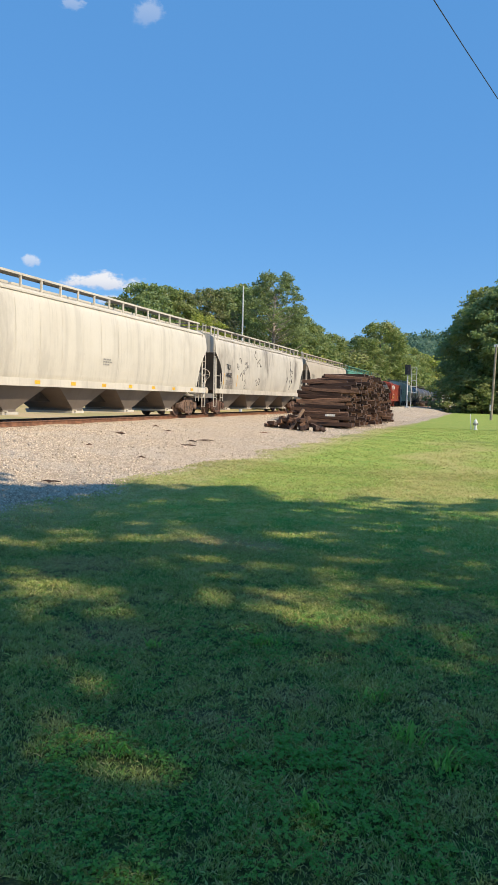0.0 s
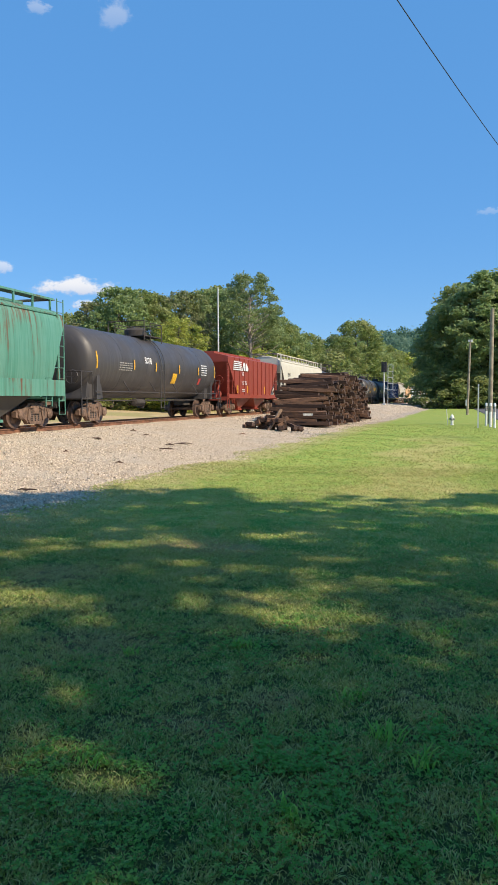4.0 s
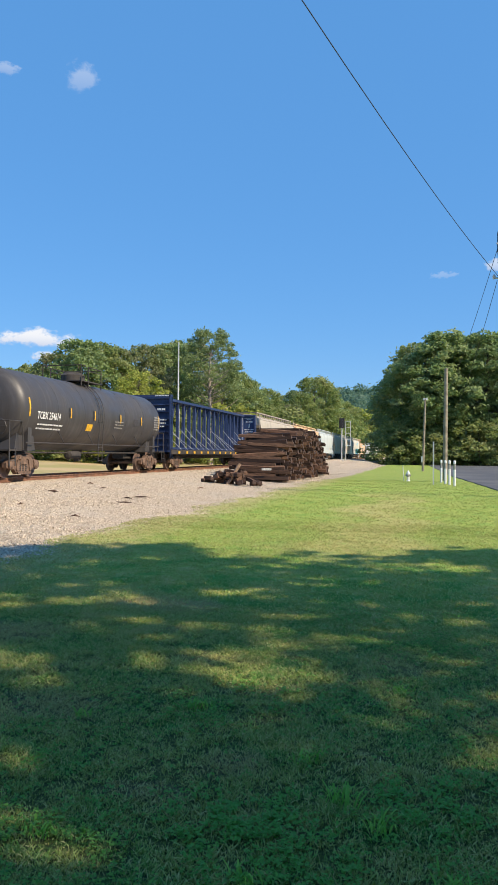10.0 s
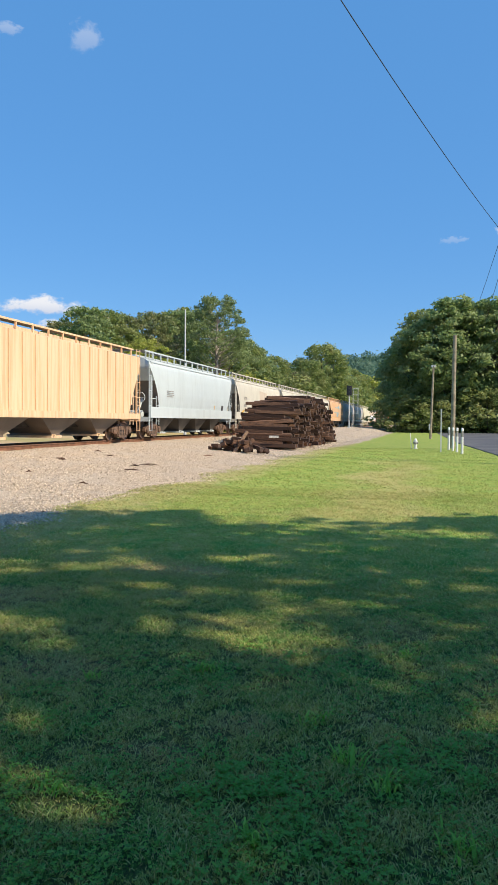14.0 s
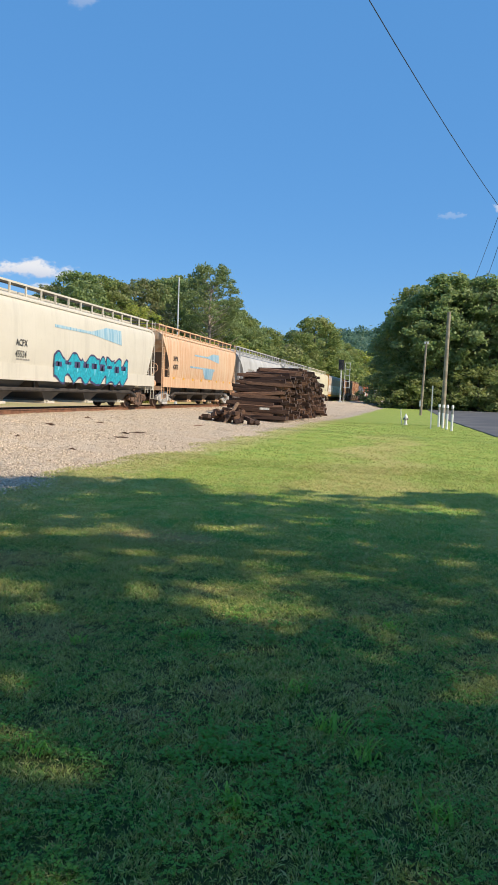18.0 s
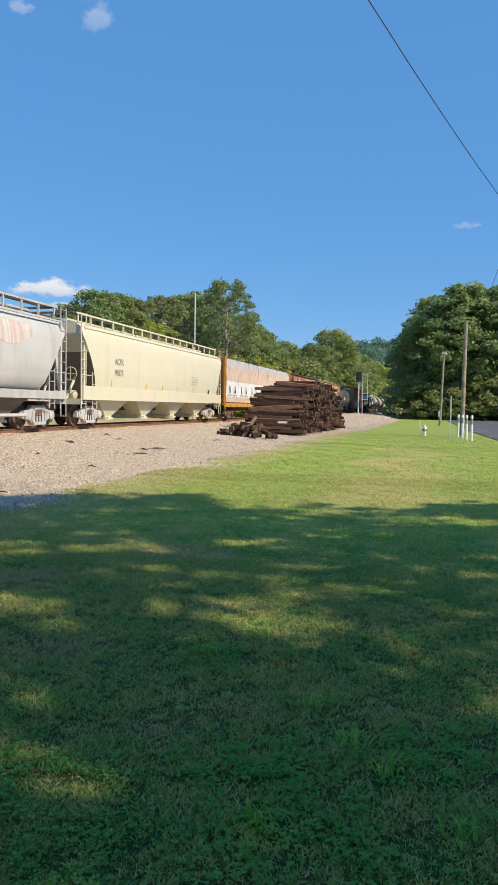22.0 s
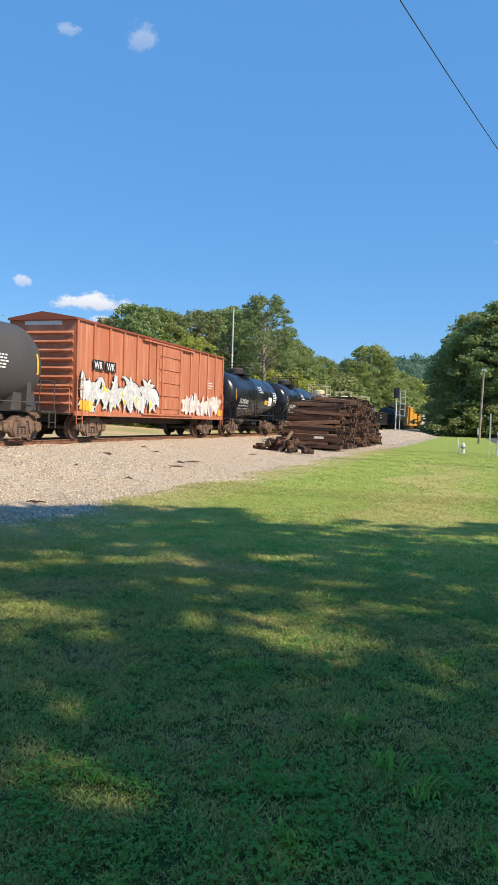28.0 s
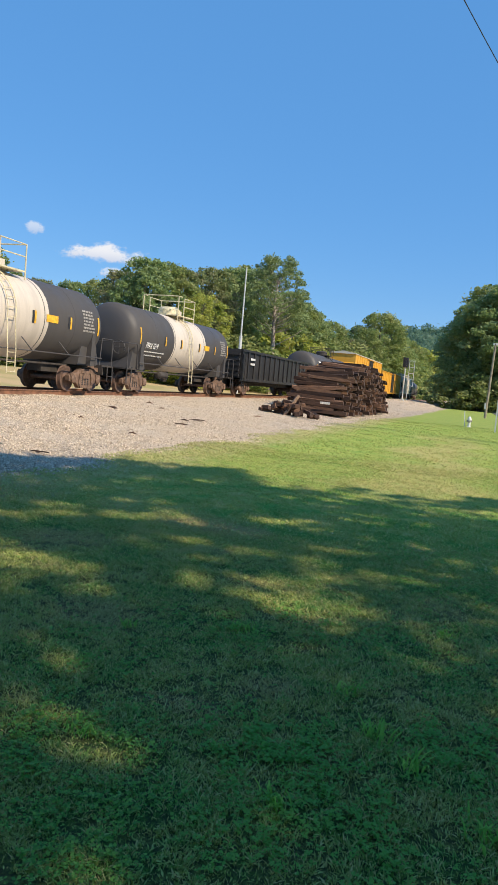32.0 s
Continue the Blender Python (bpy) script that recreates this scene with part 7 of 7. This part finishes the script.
for row in [("oak", -39.5, 75, 9.2, 1.0), ("oak", -36.6, 120, 6.6), ("dry", -34.4, 125, 6.3), ("oak2", -32.0, 128, 6.4), ("oak", -30.0, 118, 6.7), ("dry", -28.4, 104, 7.6, 1.1), ("oak2", -26.6, 98, 8.8, 1.0), ("oak", -24.9, 104, 8.5), ("dry", -23.4, 106, 8.2, 1.1), ("light", -22.0, 90, 6.5, 1.0), ("dry", -21.4, 112, 8.5), ("oak2", -19.6, 120, 8.7), ("oak", -18.2, 128, 8.9), ("oak2", -15.4, 134, 7.3), ("oak", -14.5, 140, 6.5), ("oak2", -13.3, 146, 5.9), ("oak", -12.1, 158, 5.2), ("oak2", -10.9, 190, 4.7), ("dry", -9.9, 150, 4.0), ("oak", -9.2, 165, 4.9), ("oak", -8.1, 190, 6.1, 1.15), ("oak2", -7.2, 215, 5.5), ("oak", -6.0, 270, 4.2), ("oak", -5.2, 310, 3.7), ("oak", -4.2, 380, 3.3), ("oak", -3.4, 460, 2.9), ("oak", -2.4, 640, 3.4)]:
    by_angle(*row)
by_angle("pine", -16.35, 110, 9.85, 1.1)
# the understorey along the wood's foot
for i in range(26):
    az = -38 + i * 1.35
    d = 92 + 0.6 * max(0, az + 28) ** 1.55 if az > -28 else 96
    if az > -3.2:
        continue
    d = max(min(d, 200), 28 / math.sin(radians(-az)))
    by_angle("bush_light" if i % 4 == 1 else "bush", az, d, 3.0 + 0.9 * math.sin(i * 2.3), 1.35, "woodland edge shrubs")
# the big grove across the road
for row in [("oak2", -1.4, 134, 7.2, 1.1), ("oak", 0.3, 128, 8.6, 1.15), ("oak2", 1.7, 124, 9.5, 1.25), ("oak2", 3.3, 130, 9.2, 1.2), ("oak2", 4.9, 126, 9.3, 1.2), ("dry", 6.2, 132, 9.0, 1.2), ("oak2", 8.5, 130, 9.2, 1.2), ("oak2", -0.6, 150, 7.6, 1.2), ("oak2", 2.4, 150, 8.6, 1.2), ("oak2", 11, 135, 9.0, 1.2)]:
    by_angle(*row, group="grove across the road")
for i in range(14):
    by_angle("bush", -2.0 + i * 0.8, 126 - 3 * (i % 3), 2.3 + 0.5 * math.sin(i * 1.9), 1.3, "grove shrubs")
# unseen shade trees beside the walker, whose crowns throw the dappled shade on the lawn
# where sun comes through them: place on the lawn, half widths, and how open the gap is
SUNSPOTS = [(-1.37, 2.81, 0.34, 0.26, 0.95), (0.45, 4.2, 0.34, 0.22, 1.0), (-3.3, 4.92, 0.36, 0.30, 1.0), (-1.15, 5.2, 0.66, 0.24, 0.85), (-0.95, 5.75, 0.7, 0.4, 0.68),
            (-4.8, 6.6, 0.5, 0.7, 0.75), (-4.35, 7.0, 0.5, 0.3, 0.8), (-3.32, 7.28, 0.45, 0.28, 0.9), (-1.98, 8.15, 0.45, 0.28, 0.85), (-2.45, 6.55, 0.5, 0.3, 0.4), (-0.4, 7.1, 0.8, 0.35, 0.35),
            (0.35, 6.2, 0.8, 0.35, 0.5), (0.75, 8.2, 0.6, 0.3, 0.7), (-2.1, 11.0, 0.9, 0.4, 0.85), (-0.4, 10.8, 1.3, 0.35, 0.9), (0.8, 10.6, 0.6, 0.3, 0.7)]


def fall(c):
    """Where the shade of points c lands on the lawn."""
    return c[:, 0] - sun_way.x / sun_way.z * c[:, 2], c[:, 1] - sun_way.y / sun_way.z * c[:, 2]


def shade_grove(rows):
    """Trees beside the lawn, with crowns thinned to an even, airy cover and to gaps where the sun comes through."""
    grown = []
    for x, y, h, spread, seed in rows:
        g, v, f = grow(h, spread, seed, clumps=300, leaves=16000, size=0.23, bare=0.30)
        quad = v.reshape(-1, 4, 3)
        grown.append((g, quad, quad.mean(1) + np.array([x, y, 0])))
    sx, sy = fall(np.concatenate([c for _, _, c in grown]))
    cell = 0.3
    cover, ex, ey = np.histogram2d(sx, sy, bins=[np.arange(-16, 16, cell), np.arange(-16, 20, cell)])
    for _ in range(2):
        cover = (cover + np.roll(cover, 1, 0) + np.roll(cover, -1, 0) + np.roll(cover, 1, 1) + np.roll(cover, -1, 1)) / 5
    cover *= 0.046 / cell ** 2  # layers of leaf between the sun and the lawn
    r = np.random.default_rng(77)
    for (x, y, h, spread, seed), (g, quad, c) in zip(rows, grown):
        sx, sy = fall(c)
        i, j = np.clip(((sx + 16) / cell).astype(int), 0, cover.shape[0] - 1), np.clip(((sy + 16) / cell).astype(int), 0, cover.shape[1] - 1)
        want = (3.3 + 1.9 * smooth(4.8, 3.8, sy)) * (0.85 + 0.3 * lattice(sx, sy, 0.45, 23))
        for a, b, ra, rb, how in SUNSPOTS:
            want *= 1 - how * np.exp(-(((sx - a) / (ra + 0.15)) ** 2 + ((sy - b) / (rb + 0.15)) ** 2) ** 1.3)
        keep = r.uniform(0, 1, len(c)) < want / np.maximum(cover[i, j], 0.05)
        # the crowns' far flank is trimmed so their shade ends in a ragged line
        keep &= sy < 11.9 + 0.12 * sx + 0.55 * np.sin(sx * 1.1 + 0.6) + 0.3 * np.sin(sx * 2.7) + r.normal(0, 0.25, len(c))
        left = quad[keep]
        ob = thing("tree", "unseen leafy broadleaf shade tree beside the lawn", "tree", group="shade trees by the lawn")
        part("trunk", g, BARK, ob, smooth=True)
        part("crown", soup("crown", left.reshape(-1, 3), np.arange(len(left) * 4).reshape(-1, 4), [LEAF_OAK]), LEAF_OAK, ob)
        ob.matrix_world = pose(x, y, 0)


# the narrow third tree is added only to close stray sun gaps
shade_grove([(12.5, 5.0, 21.0, 5.2, 12), (13.5, -1.0, 21.5, 5.2, 13), (11.4, -1.2, 15.0, 2.3, 15), (11.5, -6.0, 19.0, 4.6, 14)])

# wooded hills far off
def hill_el(az):
    return 4.35 + 0.12 * math.sin(az * 0.8) + 0.06 * math.sin(az * 2.3 + 1) + 0.85 * float(smooth(-9.5, -3.5, az))


hv, hf = [], []
nx = 60
for j, (dist, base) in enumerate(((700, 0), (900, 0.75), (1050, 1.0), (1300, 0.9))):
    for i in range(nx + 1):
        az = -60 + 90 * i / nx
        el = hill_el(az)
        hv.append((dist * math.sin(radians(az)), dist * math.cos(radians(az)), -1 if base == 0 else base * dist * math.tan(radians(el)) * (1 if j < 3 else 0.7)))
hf = [(j * (nx + 1) + i, j * (nx + 1) + i + 1, (j + 1) * (nx + 1) + i + 1, (j + 1) * (nx + 1) + i) for j in range(3) for i in range(nx)]
hill = solid("far_hill", Geo().add(hv, hf), LEAF_FAR, "long wooded hill with blue haze in its colour", "hill", kind="structure")
r = np.random.default_rng(31)
cs, rs = [], []
for i in range(2600):
    az, u = r.uniform(-58, 28), r.uniform(0.05, 1)
    dist = 700 + 340 * u
    el = hill_el(az)
    z = (0.75 * u / 0.57 if u < 0.57 else 0.75 + 0.25 * (u - 0.57) / 0.43) * dist * math.tan(radians(el))
    cs.append((dist * math.sin(radians(az)), dist * math.cos(radians(az)), z + 1))
    rs.append(r.uniform(6, 10))
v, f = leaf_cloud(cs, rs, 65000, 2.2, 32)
tagged(new("hill_forest", soup("hill_forest", v, f, [LEAF_FAR])), "forest canopy on the far hill, tinted for haze", "forest", kind="stuff")


# ---- clouds: far white backdrops, thin at their rims ----
def cloud(az, el, wide, high, seed, thin=1.0):
    k = Mat("cloud_vapour")
    p = k.coords()
    rad = k.n.new("ShaderNodeVectorMath")
    rad.operation = "LENGTH"
    mp = k.n.new("ShaderNodeMapping")
    mp.inputs["Scale"].default_value = (2, 2, 2)
    k.l.new(p, mp.inputs[0])
    k.l.new(mp.outputs[0], rad.inputs[0])
    off = k.coords((1.0, 1.0, 1.0))
    mv = k.n.new("ShaderNodeVectorMath")
    mv.inputs[1].default_value = (seed * 3.7, seed * 1.9, 0)
    k.l.new(off, mv.inputs[0])
    st = k.n.new("ShaderNodeMapping")
    st.inputs["Scale"].default_value = (max(1.0, wide / high * 0.7), 1, 1)
    k.l.new(mv.outputs[0], st.inputs[0])
    puff = k.noise(st.outputs[0], 3.2, 7, 0.6)
    dens = k.math("ADD", k.math("SUBTRACT", 0.62, rad.outputs["Value"]), k.math("MULTIPLY", k.math("SUBTRACT", puff, 0.5), 1.3))
    alpha = k.math("MULTIPLY", k.ramp(dens, 0.0, 0.34), 0.95 * thin)
    sep = k.n.new("ShaderNodeSeparateXYZ")
    k.l.new(p, sep.inputs[0])
    # emission gives the cloud its sunlit look, with a greyer underside in the colour
    em = k.n.new("ShaderNodeEmission")
    k.l.new(k.mix(k.ramp(sep.outputs[1], -0.35, 0.15), (0.50, 0.56, 0.70), (0.80, 0.80, 0.82)), em.inputs[0])
    em.inputs[1].default_value = 0.66
    tr = k.n.new("ShaderNodeBsdfTransparent")
    mx = k.n.new("ShaderNodeMixShader")
    k.l.new(alpha, mx.inputs[0])
    k.l.new(tr.outputs[0], mx.inputs[1])
    k.l.new(em.outputs[0], mx.inputs[2])
    k.l.new(mx.outputs[0], k.n["Material Output"].inputs[0])
    d = 3200.0
    w, h = 2 * d * math.tan(radians(wide / 2)), 2 * d * math.tan(radians(high / 2))
    at = Vector((math.sin(radians(az)) * math.cos(radians(el)), math.cos(radians(az)) * math.cos(radians(el)), math.sin(radians(el)))) * d
    ob = new("cloud", Geo().add([(-0.5, -0.5, 0), (0.5, -0.5, 0), (0.5, 0.5, 0), (-0.5, 0.5, 0)], [(0, 1, 2, 3)]).mesh("cloud", [k.m]))
    tagged(ob, "small white fair-weather cloud in a blue sky", "cloud", "clouds", "structure")
    ob.matrix_world = look(at, (0, 0, 1.6)) @ pose(0, 0, 0, 0, 180, 0) @ Matrix.Diagonal((w, h, 1, 1))


for row in [(-29.9, 8.65, 10.2, 2.7, 1), (-29.0, 7.35, 4.2, 1.3, 2, 0.8), (-26.5, 27.0, 4.4, 3.2, 3, 0.3), (-32.1, 26.9, 3.0, 1.4, 4, 0.3), (1.75, 13.6, 3.6, 0.9, 5, 0.2), (-35.0, 9.9, 2.4, 1.8, 6, 0.6), (5.4, 14.1, 2.0, 1.8, 7, 0.6)]:
    cloud(*row)


# ---- what moves ----
def gone(t):
    """Metres that the train has run by t seconds."""
    return 1.05 * (16.412 * t + 0.0559 * t * t / 32 - 0.0089 * t ** 3 / 1024)


def motions():
    for i, (car_ob, length) in enumerate(CARS):
        mid = (COUPLINGS[i] + COUPLINGS[i + 1]) / 2
        rows = [(t, pose(TRACK, mid - gone(t), RAILTOP)) for t in range(0, 33, 2)]
        walk(car_ob, rows)
        if car_ob is lumber_car:
            walk(load, rows)
    # every wheelset rolls alike: one roll for the leading axles of all trucks and one for the trailing ones
    for at in (-0.89, 0.89):
        same = [w for w, s in WHEELSETS if s == at]
        walk(same[0], [(k / 30, pose(0, at, 0.46, math.degrees(gone(k / 30) / 0.46))) for k in range(0, 961)])
        lead = same[0].animation_data
        for w in same[1:]:
            w.rotation_mode = "QUATERNION"
            w.animation_data_create()
            w.animation_data.action = lead.action
            w.animation_data.action_slot = lead.action_slot


motions()
